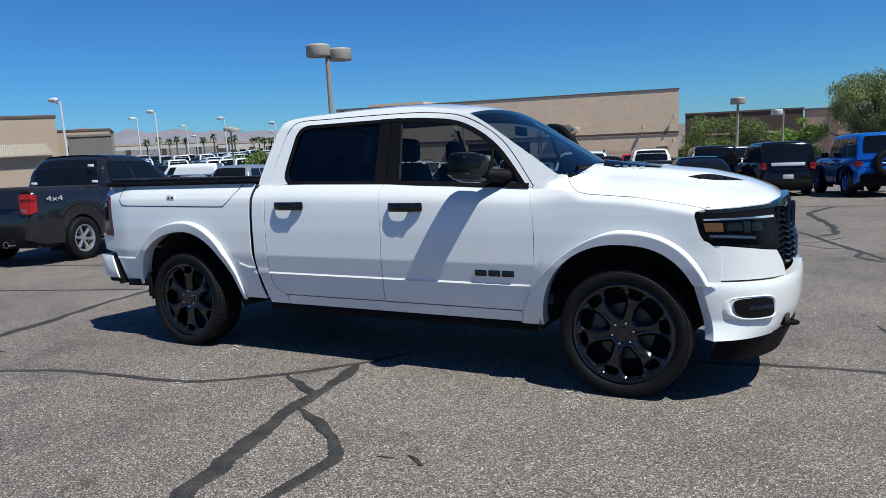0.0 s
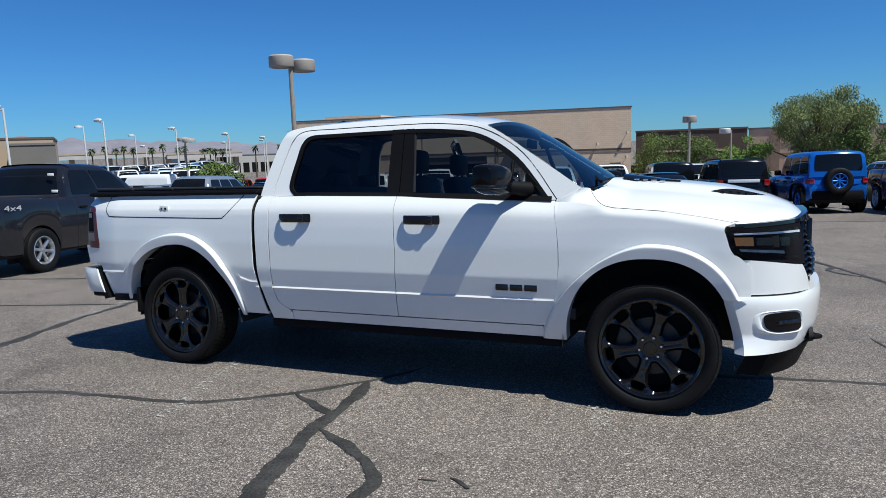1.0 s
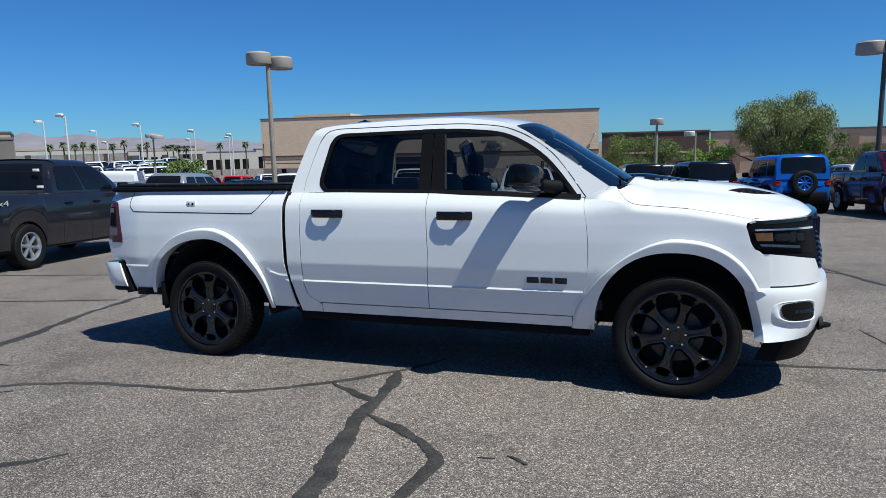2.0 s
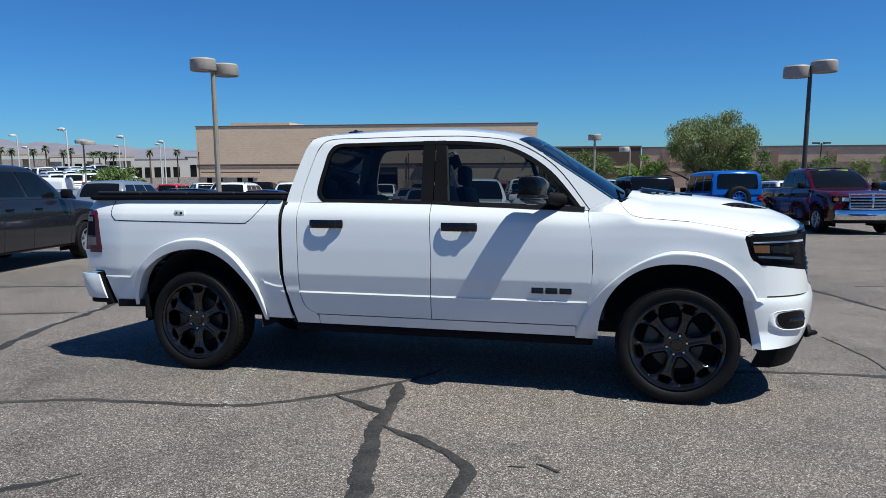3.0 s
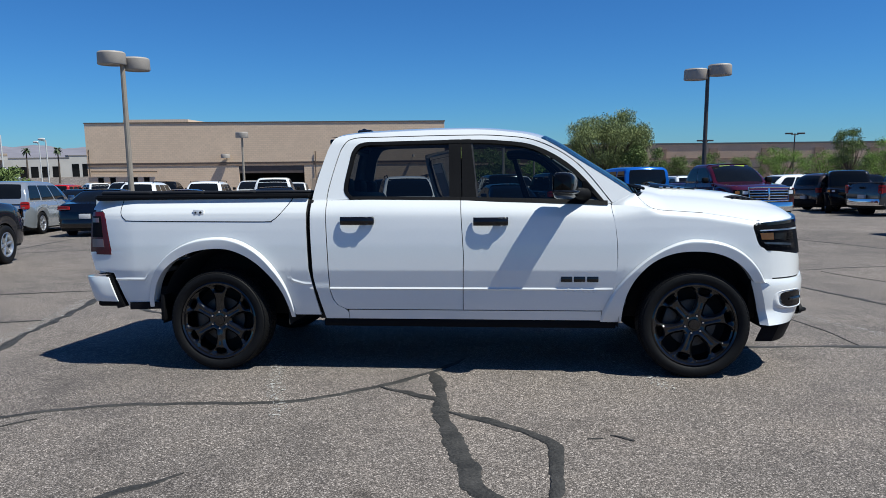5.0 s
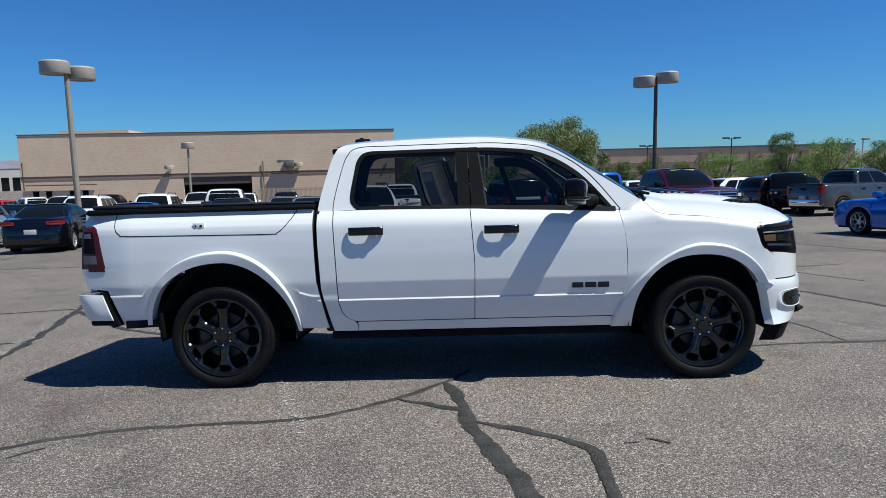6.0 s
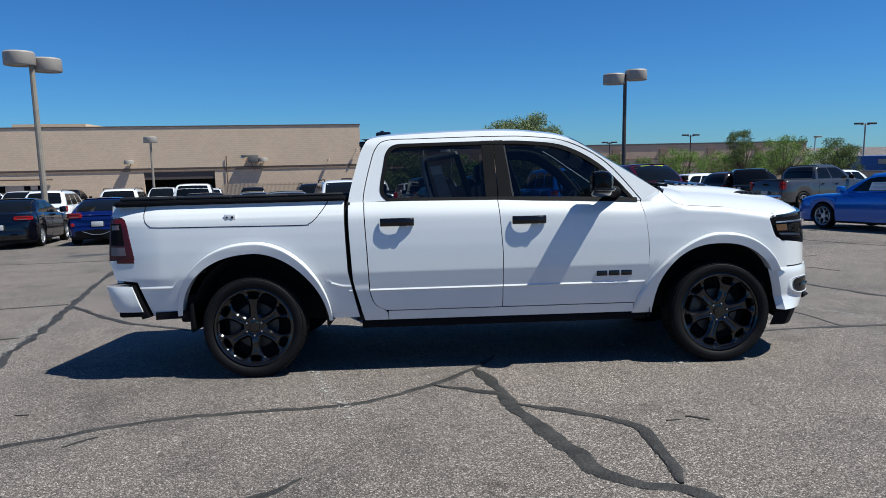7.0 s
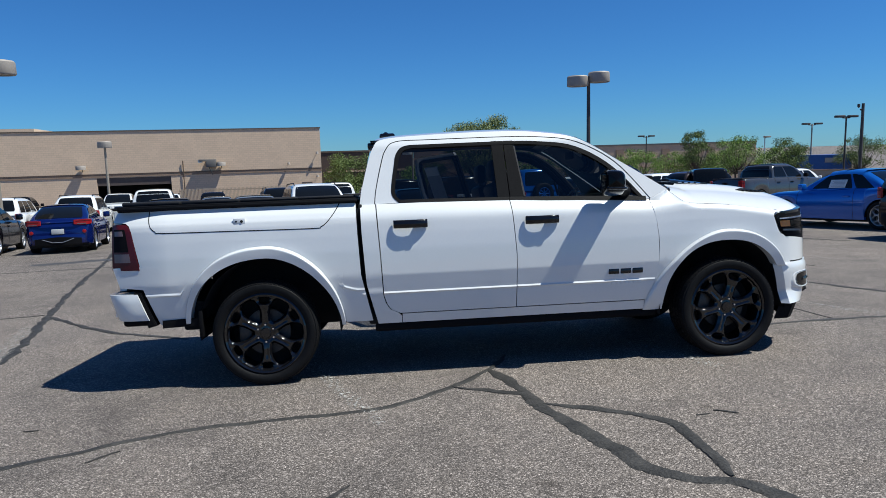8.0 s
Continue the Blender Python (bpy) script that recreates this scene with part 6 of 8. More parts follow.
        def lamp(a0, a1, c0, c1, off, s=s, path=path, z0=z0, z1=z1):
            def fn(a, t):
                u = (a0 + (a1 - a0) * a) * (len(path) - 1)
                x = float(np.interp(u, range(len(path)), [p[0] for p in path]))
                y = float(np.interp(u, range(len(path)), [p[1] for p in path]))
                pinch = 0.22 * abs(2 * (a0 + (a1 - a0) * a) - 1) ** 4
                zz = z0 + (z1 - z0) * (0.5 + (c0 + (c1 - c0) * t - 0.5) * (1 - pinch))
                return (x - off, s * (y + off * 0.6), zz)
            return sheet(fn, span(0, 1, 10), span(0, 1, 4), turn=Vector((0.03, -s * 0.02, 0)))
        tail = part("tail_lamp", lamp(0, 1, 0, 1, 0.0), tail_mat, root)
        if not far:
            part("reverse_lamp", lamp(0.10, 0.40, 0.10, 0.26, 0.004), TAIL_GREY, tail, "pale reversing lamp")
            part("lamp_band", lamp(0.06, 0.95, 0.62, 0.74, 0.004), TAIL_DARK, tail, "dark band across the lamp")
        z0, z1 = k["head"]
        wf = half(x1)
        yi = wf - (0.30 if kind != "jeep" else 0.22)
        nose = [(x1 + 0.018 + 0.07 * (1 - (yi / wf) ** 2), yi), (x1 + 0.016 + 0.035 * (1 - (yi / wf) ** 2), (yi + wf) / 2), (x1 + 0.010, wf - 0.03), (x1 - 0.02, half(x1 - 0.02) + 0.012), (x1 - 0.20, half(x1 - 0.20) + 0.016)]

        def front_lamp(a0, a1, c0, c1, off, s=s, nose=nose, z0=z0, z1=z1):
            def fn(a, t):
                u = (a0 + (a1 - a0) * a) * (len(nose) - 1)
                x = float(np.interp(u, range(len(nose)), [p[0] for p in nose]))
                y = float(np.interp(u, range(len(nose)), [p[1] for p in nose]))
                return (x + off, s * (y + off * 0.6), z0 + (z1 - z0) * (c0 + (c1 - c0) * t))
            return sheet(fn, span(0, 1, 8), span(0, 1, 3), turn=Vector((-0.03, -s * 0.02, 0)))
        lamp_ob = part("headlamp", front_lamp(0, 1, 0, 1, 0.0), BLACK_GLOSS if not far else ALLOY, root)
        if not far:
            part("projector", front_lamp(0.10, 0.42, 0.22, 0.80, 0.004), LAMP_WHITE, lamp_ob, "bright headlamp bowl")
            part("marker", front_lamp(0.70, 0.92, 0.25, 0.75, 0.004), AMBER, lamp_ob, "amber marker")
        bm = bmesh.new()
        mx = g3 - (0.30 if kind != "van" else 0.5)
        box(bm, mx - 0.09, mx + 0.07, s * (W / 2 + 0.08) - 0.10, s * (W / 2 + 0.08) + 0.10, zb + 0.01, zb + 0.19, 0.04)
        part("door_mirror", bm, trim if kind in ("pickup", "jeep") else coat_mat, root)
    bm = bmesh.new()
    box(bm, x1 - 0.12, x1 + 0.072, -W * 0.27, W * 0.27, k["head"][0] - 0.10, k["head"][1] - 0.01, 0.03)
    grille_ob = part("grille", bm, BLACK_GLOSS, root)
    if kind == "pickup" and not far:
        shine = CHROME if coat_mat in (P_MAROON, P_MID) else BLACK_TRIM
        g_lo, g_hi, gw = k["head"][0] - 0.16, k["head"][1] + 0.06, W * 0.30
        bm = bmesh.new()
        tube(bm, [(x1 + 0.085, -gw, g_lo), (x1 + 0.085, -gw * 1.04, g_hi), (x1 + 0.095, 0, g_hi + 0.02), (x1 + 0.085, gw * 1.04, g_hi), (x1 + 0.085, gw, g_lo), (x1 + 0.095, 0, g_lo - 0.01), (x1 + 0.085, -gw, g_lo)], 0.035, 8)
        part("grille_frame", bm, shine, grille_ob)
        for i in range(4):
            z = g_lo + (g_hi - g_lo) * (i + 0.8) / 4.8
            bm = bmesh.new()
            box(bm, x1 + 0.06, x1 + 0.092, -gw, gw, z - 0.014, z + 0.014, 0.006)
            part("grille_bar", bm, shine, grille_ob)
        bm = bmesh.new()
        box(bm, x1 + 0.06, x1 + 0.10, -0.03, 0.03, g_lo, g_hi, 0.01)
        part("grille_upright", bm, shine, grille_ob)
    for end, sg, nm in ((x1, 1, "front_bumper"), (x0, -1, "rear_bumper")):
        wf = half(end - sg * 0.08)
        def bar(a, t, end=end, sg=sg, wf=wf):
            s = -1 + 2 * a
            y = wf * math.copysign(1 - (1 - abs(s)) ** 1.5, s)
            r = abs(y) / wf
            return (end + sg * (0.025 + 0.07 * (1 - r * r) - 0.16 * r ** 8 + 0.02 * math.sin(math.pi * t)), y, sill + 0.05 + 0.27 * t)
        part(nm, sheet(bar, span(0, 1, 20), span(0, 1, 6), turn=Vector((-sg * 0.10, 0, 0))), CHROME if kind == "pickup" and coat_mat in (P_MAROON, P_MID) else (trim if kind in ("jeep", "pickup", "box_suv", "suv", "van") else coat_mat), root)
    if kind == "hatch":
        part("diffuser", sheet(lambda a, t: (x0 - 0.075 - 0.06 * (1 - (2 * a - 1) ** 2), (2 * a - 1) * 0.62, sill + 0.02 + 0.24 * t - 0.05 * abs(2 * a - 1) * t), span(0, 1, 10), span(0, 1, 3), turn=Vector((0.05, 0, 0))), BLACK_TRIM, root, "black lower bumper insert")
        bm = bmesh.new()
        tube(bm, [(x0 - 0.10, -0.42, sill + 0.20), (x0 - 0.15, -0.14, sill + 0.10), (x0 - 0.15, 0.14, sill + 0.10), (x0 - 0.10, 0.42, sill + 0.20)], 0.010, 6)
        part("diffuser_strip", bm, ALLOY, root, "thin silver strip")
        for s in (-1, 1):
            bm = bmesh.new()
            lathe(bm, [(0.001, -0.02), (0.05, -0.015), (0.055, 0.0), (0.055, 0.05)], 16, "x", Matrix.Translation((x0 - 0.02, s * 0.70, sill + 0.40)))
            part("reflector", bm, TAIL_RED, root, "round red reflector")
    bm = bmesh.new()
    box(bm, x0 - 0.115, x0 - 0.02, -0.16, 0.16, sill + 0.34, sill + 0.49, 0.006)
    part("rear_plate", bm, PLATE, root, "plain number plate")
    bm = bmesh.new()
    box(bm, x0 + 0.15, x1 - 0.20, -W / 2 + 0.12, W / 2 - 0.12, sill - 0.06, sill + 0.25, 0.02)
    part("underbody", bm, WELL, root)
    for ax in (k["axf"], k["axr"]):
        for s in (-1, 1):
            bm = bmesh.new()
            sheet(lambda u, q, ax=ax, s=s: (ax - (R + 0.06) * math.cos(math.pi * u), s * (W / 2 - 0.03 - 0.35 * q), R - 0.05 + (R + 0.055) * math.sin(math.pi * u)), span(0, 1, 12), (0, 1), bm)
            box(bm, ax - R - 0.05, ax + R + 0.05, s * (W / 2 - 0.36) - 0.01, s * (W / 2 - 0.36) + 0.01, 0.2, 2 * R, 0)
            part("wheel_well", bm, WELL, root)
            if kind == "jeep":
                bm = sheet(lambda u, q, ax=ax, s=s: (ax - (R + 0.14) * math.copysign(abs(math.cos(math.pi * u)) ** 0.7, math.cos(math.pi * u)), s * (W / 2 - 0.05 + 0.13 * q), R - 0.02 + (R + 0.12) * math.sin(math.pi * u) ** 0.6), span(0, 1, 14), (0, 1), turn=Vector((0, 0, -0.05)))
                part("mudguard", bm, trim, root)
    # door seams and handles
    if not far and kind != "van":
        lo, hi = k["panes"][0][0], k["panes"][-1][1]
        cuts = [g0 + (g3 - g0) * s for s in ([k["panes"][-2][1] + 0.015, 0.985] if len(k["panes"]) > 1 else [0.9])]
        if len(k["panes"]) > 1 and kind not in ("coupe",):
            cuts.append(g0 + (g3 - g0) * (k["panes"][-2][0] - 0.01))
        for s in (-1, 1):
            for cx in cuts:
                bm = bmesh.new()
                pts = [(cx, s * (-point(cx, j)[0] + 0.001), point(cx, j)[1]) for j in range(1, 7) if bottom(cx) < sill + 0.2]
                if len(pts) > 2:
                    tube(bm, pts, 0.005, 5)
                    part("door_seam", bm, WELL, root)
                else:
                    bm.free()
            for cx in cuts[:1] + cuts[2:]:
                bm = bmesh.new()
                hx = cx + 0.10
                box(bm, hx, hx + 0.19, s * (W / 2 - 0.005) - 0.02, s * (W / 2 - 0.005) + 0.02, tops(hx) - 0.22, tops(hx) - 0.18, 0.01)
                part("door_handle", bm, trim if kind in ("pickup", "jeep") else coat_mat, root)
    if k.get("bed"):
        bm = bmesh.new()
        box(bm, x0 + 0.08, g0 - 0.10, -W / 2 + 0.16, W / 2 - 0.16, tops(-2) - 0.05, tops(-2) + 0.045, 0.02)
        part("bed_cover", bm, VINYL, root, "black bed cover")
        bm = bmesh.new()
        box(bm, x0 - 0.085, x0 - 0.04, -0.12, 0.12, 1.12, 1.20, 0.01)
        part("tailgate_handle", bm, trim, root)
    if rack:
        for s in (-1, 1):
            bm = bmesh.new()
            tube(bm, [(g1 + 0.05, s * (yr - 0.06), zr), (g1 + 0.2, s * (yr - 0.06), zr + 0.06), (g2 - 0.3, s * (yr - 0.06), zr + 0.06), (g2 - 0.1, s * (yr - 0.06), zr)], 0.018, 6)
            part("roof_rail", bm, trim, root)
    if k.get("spare"):
        spare = wheel(root, x0 - 0.16, 0.0, 1.0, -1, 0.40, 0.22, 0.26, rims, spokes=8, split=False, lugs=False, tread=False, name="spare_wheel")
        spare.matrix_basis = Matrix.Translation((x0 - 0.17, 0.05, 1.0)) @ pose(0, 0, 0, 0, 0, -90)
        bm = bmesh.new()
        box(bm, x0 - 0.10, x0 + 0.02, -0.06, 0.16, 0.92, 1.08, 0.02)
        part("spare_bracket", bm, trim, root)
    for ax in (k["axf"], k["axr"]):
        for s in (-1, 1):
            if far:
                hub = tagged(new("wheel"))
                hub.parent = root
                hub.matrix_basis = pose(ax, s * (W / 2 - 0.13), R, 0, 0, 0 if s < 0 else 180)
                bm = bmesh.new()
                lathe(bm, [(k["rr"], -0.10), (R - 0.03, -0.115), (R, -0.09), (R, 0.10), (0.05, 0.11)], 20)
                part("tyre", bm, RUBBER, hub)
                bm = bmesh.new()
                lathe(bm, [(0.005, -0.085), (k["rr"] * 0.5, -0.08), (k["rr"] * 0.92, -0.10), (k["rr"] + 0.004, -0.10)], 20)
                part("rim", bm, rims, hub)
            else:
                wheel(root, ax, s * (W / 2 - 0.115), R, s, R, k["rr"], 0.23 if R < 0.38 else 0.27, rims, spokes=5 if kind != "pickup" else 6, split=(kind in ("coupe", "sedan", "suv")), turn=11 * ax, lugs=False, tread=(kind == "jeep"))
    return root


ROW = "cars parked in the lot"
AWAY, FACING = 104, -76
grey_pickup = vehicle("grey_pickup", "dark grey crew cab pickup with silver wheels, parked", "pickup truck", "pickup", P_GREY, on_lot(-10.38, 4.63, AWAY), ROW, rims=ALLOY)
vehicle("silver_suv", "silver compact SUV with dark rear window", "car", "suv", P_SILVER, on_lot(-16.85, 16.6, AWAY), ROW)
vehicle("dark_sedan", "navy blue sedan seen from behind", "car", "sedan", P_NAVY, on_lot(-13.6, 16.3, AWAY), ROW)
vehicle("blue_hatchback", "deep blue hatchback with red tail lamps", "car", "hatch", P_HATCH, on_lot(-11.05, 16.9, AWAY), ROW)
vehicle("dark_sedan", "black sedan parked beside the blue hatchback", "car", "sedan", P_BLACK, on_lot(-8.2, 18.0, AWAY), ROW)
vehicle("white_suv", "white SUV facing the lane, roof rails fitted", "car", "suv", P_WHITE, on_lot(-3.1, 16.2, FACING), ROW, rack=True)
black_box = vehicle("black_suv", "black boxy SUV with red tail lamps", "car", "box_suv", P_BLACK, on_lot(2.1, 24.0, AWAY), ROW, rack=True, size=1.05)
vehicle("blue_off_roader", "bright blue off-road car with spare wheel on its back", "car", "jeep", P_BLUE, on_lot(5.0, 22.9, AWAY), ROW, rims=P_BLUE, size=1.09)
vehicle("black_off_roader", "black off-road car with spare wheel", "car", "jeep", P_BLACK, on_lot(-0.4, 26.3, AWAY), ROW, rims=ALLOY)
red_pickup = vehicle("maroon_pickup", "dark maroon pickup with chrome grille and bumper", "pickup truck", "pickup", P_MAROON, on_lot(8.35, 21.0, FACING - 4), ROW, size=1.09)
coupe = vehicle("blue_coupe", "bright blue coupe with silver spoked wheels", "car", "coupe", P_BLUE, on_lot(12.0, 11.4, AWAY), ROW)
vehicle("black_suv", "black SUV behind the blue coupe", "car", "suv", P_BLACK, on_lot(12.5, 7.28, 2), ROW)
vehicle("grey_pickup", "mid grey pickup with chrome rear bumper", "pickup truck", "pickup", P_MID, on_lot(17.3, 24.4, 20), ROW, rims=ALLOY)
vehicle("brown_suv", "dark brown SUV with silver roof rails", "car", "suv", P_BROWN, on_lot(16.7, 29.6, 20), ROW, rack=True)
vehicle("white_suv", "white SUV parked beyond the maroon pickup", "car", "suv", P_WHITE, on_lot(14.9, 33.4, 200), ROW)
vehicle("black_off_roader", "black off-road car with upright grille", "car", "jeep", P_BLACK, on_lot(15.6, 27.0, -110), ROW)

# dealer panel on the black SUV's tailgate
bm = bmesh.new()
box(bm, -2.265, -2.24, -0.52, 0.52, 1.02, 1.13, 0.006)
part("dealer_panel", bm, LAMP_WHITE, black_box, "plain pale blue dealer panel")

# decal on the dark pickup's bed
text = bpy.data.curves.new("drive_decal", "FONT")
text.body, text.size, text.extrude = "4x4", 0.13, 0.002
decal = new("drive_decal", text)
decal.parent = grey_pickup
decal.matrix_basis = pose(-2.62, -1.010, 1.13, 90, 0, 0) @ Matrix.Diagonal((2.0, 1, 1, 1))
text.materials.append(PLATE)
tagged(decal, "silver drive decal on the bed side")

# sale tags on the maroon pickup's windscreen
for y in (-0.42, 0.10):
    bm = bmesh.new()
    box(bm, 0.575, 0.585, y, y + 0.36, 1.82, 1.90, 0.003)
    part("window_tag", bm, SHADE_GREEN, red_pickup, "bright yellow-green tag")

# price sheet in the coupe's side window
bm = sheet(lambda u, v: (-0.41 + 0.50 * u - 0.03 * v, 0.868 - 0.072 * v, 1.07 + 0.21 * v), (0, 1), (0, 1), turn=Vector((0, -0.004, 0)))
sheet_ob = part("price_sheet", bm, PAPER, coupe, "white price sheet in the side window")
for i in range(5):
    bm = sheet(lambda u, v, i=i: (-0.37 + (0.40 - 0.05 * (i % 2)) * u - 0.03 * (0.15 + 0.16 * i), 0.868 - 0.072 * (0.15 + 0.16 * i + 0.06 * v) + 0.003, 1.07 + 0.21 * (0.15 + 0.16 * i + 0.06 * v)), (0, 1), (0, 1), turn=Vector((0, -0.002, 0)))
    part("print_bar", bm, PLATE, sheet_ob, "plain printed bar")

# the dark pickup's exhaust and stickers
bm = bmesh.new()
lathe(bm, [(0.045, 0.0), (0.055, -0.16), (0.048, -0.16), (0.04, 0.0)], 16, "x", Matrix.Translation((-2.93, -0.55, 0.42)))
part("exhaust_tip", bm, CHROME, grey_pickup, "chrome exhaust tip")
for y, z in ((-0.72, 1.41), (0.70, 1.40), (-0.66, 1.72)):
    bm = bmesh.new()
    box(bm, -1.07, -1.045, y - 0.06, y + 0.06, z, z + 0.05, 0.004)
    part("window_sticker", bm, PAPER, grey_pickup, "small pale sticker")

# rows further off: a few kinds, copied
BACK = "cars in the rows towards the brick building"
protos = [vehicle("white_suv", "white SUV in a parked row", "car", "suv", P_WHITE, on_lot(-17.6, 26.0, AWAY), BACK, far=True, rack=True),
          vehicle("black_pickup", "black pickup in a parked row", "pickup truck", "pickup", P_BLACK, on_lot(-24.6, 40.6, AWAY), BACK, far=True),
          vehicle("white_pickup", "white pickup in a parked row", "pickup truck", "pickup", P_WHITE, on_lot(-11.8, 27.6, AWAY), BACK, far=True),
          vehicle("silver_sedan", "silver sedan in a parked row", "car", "sedan", P_SILVER, on_lot(-9.0, 28.0, AWAY), BACK, far=True),
          vehicle("black_suv", "black SUV with roof rails in a parked row", "car", "suv", P_BLACK, on_lot(-6.2, 28.6, AWAY), BACK, far=True, rack=True),
          vehicle("red_suv", "red boxy SUV in a parked row", "car", "box_suv", P_RED, on_lot(-33.9, 43.0, AWAY), BACK, far=True),
          vehicle("white_van", "tall white delivery van", "van", "van", P_WHITE, on_lot(-36.5, 31.0, 196), BACK, far=True, size=0.88),
          vehicle("blue_sedan", "dark blue sedan in a parked row", "car", "sedan", P_NAVY, on_lot(-20.5, 25.0, AWAY), BACK, far=True)]
WS, BP, WP, SS, BS, RS, WV, NS = protos
for proto, x, y, turn in ((SS, -19.8, 15.8, AWAY), (NS, -22.8, 15.0, AWAY), (SS, -5.5, 18.6, AWAY), (NS, 0.2, 17.6, FACING),
                          (WP, -18.6, 41.5, FACING), (WS, -15.6, 42.2, FACING), (BS, -12.8, 43.0, AWAY), (WS, -21.6, 41, FACING), (NS, -10.0, 43.4, FACING), (WS, -14.7, 26.7, AWAY), (WP, -27.6, 40.2, FACING), (RS, -7.2, 44.2, AWAY), (SS, -4.2, 44.8, AWAY), (WS, -1.4, 45.2, FACING),
                          (RS, -36.8, 42.2, AWAY), (WS, -23.4, 24.4, AWAY), (SS, -26.2, 23.8, AWAY), (NS, -29.2, 23.0, AWAY), (WP, -3.4, 29.4, AWAY),
                          (NS, 3.2, 32.0, FACING), (SS, 6.2, 33.0, AWAY), (WS, 9.2, 33.6, AWAY), (BS, 12.2, 34.2, AWAY), (WP, 0.4, 36.0, FACING), (SS, 22.0, 40.0, 20), (BS, 24.0, 45.0, 200), (WS, 26.0, 36.0, 20), (NS, 28.5, 31.0, 20), (SS, 13.5, 42.0, 20)):
    copy_thing(proto, on_lot(x, y, turn))
rnd = random.Random(5)
for i in range(10):
    copy_thing(rnd.choice((WS, SS, NS, BS, WP)), on_lot(-52 + 2.32 * i + rnd.uniform(-0.2, 0.2), 32 + 1.74 * i, 142))


def terrace(u, v):
    """The higher lot beyond the gravel bank: u runs along it, v away from the lane."""
    d = 53 + 40 * v
    z = -2.45 + 1.0 * min(1, v / 0.10) + 0.55 * max(0, v - 0.10)
    w = Vector((-0.774, 0.633)).lerp(Vector((-0.676, 0.737)), u)
    return Vector((2.7 + d * w.x, -4.9 + d * w.y, z))


far_lot = part("upper_lot", sheet(terrace, span(-0.08, 1.25, 24), [0, 0.02, 0.04, 0.06, 0.08, 0.10, *span(0.12, 1, 12)], turn=Vector((0, 0, -1.5))), ASPHALT)
tagged(far_lot, "raised asphalt lot behind a bank, full of cars", "ground", kind="structure")
for r, v in enumerate((0.30, 0.47, 0.66, 0.86)):
    for i in range(9 + r):
        p = terrace(0.0 + 1.12 * (i + 0.3 * rnd.random()) / (8 + r), v)
        copy_thing(rnd.choice((WS, WS, SS, WP, BS, SS, NS)), Matrix.Translation(p + Vector((0, 0, 0.02))) @ pose(0, 0, 0, 0, 0, 150 + 180 * (r % 2) + rnd.uniform(-3, 3)))


# ---- buildings, lamps, trees and distance ----
def block_wall():
    """Sandy masonry in courses."""
    m = mat("sand_block", (0.70, 0.525, 0.375), 0.9, vary=0.1, scale=0.6, fine=9, bump=0.3, bscale=30)
    n, l = m.node_tree.nodes, m.node_tree.links
    b = n["Principled BSDF"]
    tc, br, mp = n.new("ShaderNodeTexCoord"), n.new("ShaderNodeTexBrick"), n.new("ShaderNodeMapping")
    mp.inputs["Rotation"].default_value = (radians(90), 0, 0)
    br.inputs["Color1"].default_value, br.inputs["Color2"].default_value, br.inputs["Mortar"].default_value = (0.74, 0.555, 0.395, 1), (0.62, 0.46, 0.325, 1), (0.46, 0.34, 0.24, 1)
    br.inputs["Scale"].default_value, br.inputs["Mortar Size"].default_value = 1.0, 0.012
    br.inputs["Brick Width"].default_value, br.inputs["Row Height"].default_value = 0.42, 0.20
    br.inputs["Bias"].default_value = -0.2
    l.new(tc.outputs["Object"], mp.inputs["Vector"])
    l.new(mp.outputs[0], br.inputs["Vector"])
    ramp = [k for k in n if k.type == "VALTORGB"][0]
    mix = n.new("ShaderNodeMix")
    mix.data_type, mix.blend_type = "RGBA", "MIX"
    mix.inputs[0].default_value = 0.5
    l.new(ramp.outputs["Color"], mix.inputs[6])
    l.new(br.outputs["Color"], mix.inputs[7])
    l.new(mix.outputs[2], b.inputs["Base Color"])
    return m


SAND = block_wall()
SAND_BAND = mat("darker_block_band", (0.33, 0.225, 0.155), 0.9, vary=0.18, scale=2, fine=12)
COPING = mat("bronze_coping", (0.12, 0.085, 0.06), 0.6, vary=0.1)
DARKROOM = mat("dark_interior", (0.02, 0.02, 0.022), 0.9, vary=0.2)
SHUTTER = mat("roller_shutter", (0.10, 0.075, 0.065), 0.6, vary=0.15)
TAN_METAL = mat("tan_painted_metal", (0.46, 0.36, 0.26), 0.6, vary=0.12, scale=6)
POLE_TAN = mat("weathered_lamp_pole", (0.30, 0.26, 0.21), 0.6, vary=0.15, scale=4)
POLE_DARK = mat("bronze_lamp_pole", (0.06, 0.05, 0.045), 0.5, vary=0.15, scale=4)
POLE_WHITE = mat("pale_lamp_pole", (0.58, 0.58, 0.56), 0.5, vary=0.1)
DRUM = mat("lamp_drum", (0.35, 0.31, 0.27), 0.55, vary=0.12, scale=3)
BROWN_WALL = mat("brown_block", (0.60, 0.425, 0.30), 0.9, vary=0.15, scale=0.5, fine=6)
BROWN_DARK = mat("dark_brown_block", (0.095, 0.065, 0.052), 0.9, vary=0.15, scale=0.5, fine=6)
BEIGE_WALL = mat("beige_stucco", (0.40, 0.315, 0.235), 0.9, vary=0.1, scale=0.4)
GREY_WALL = mat("grey_stucco", (0.16, 0.15, 0.14), 0.9, vary=0.12, scale=0.4)
PALE_WALL = mat("pale_stucco", (0.44, 0.42, 0.39), 0.9, vary=0.1, scale=0.3)
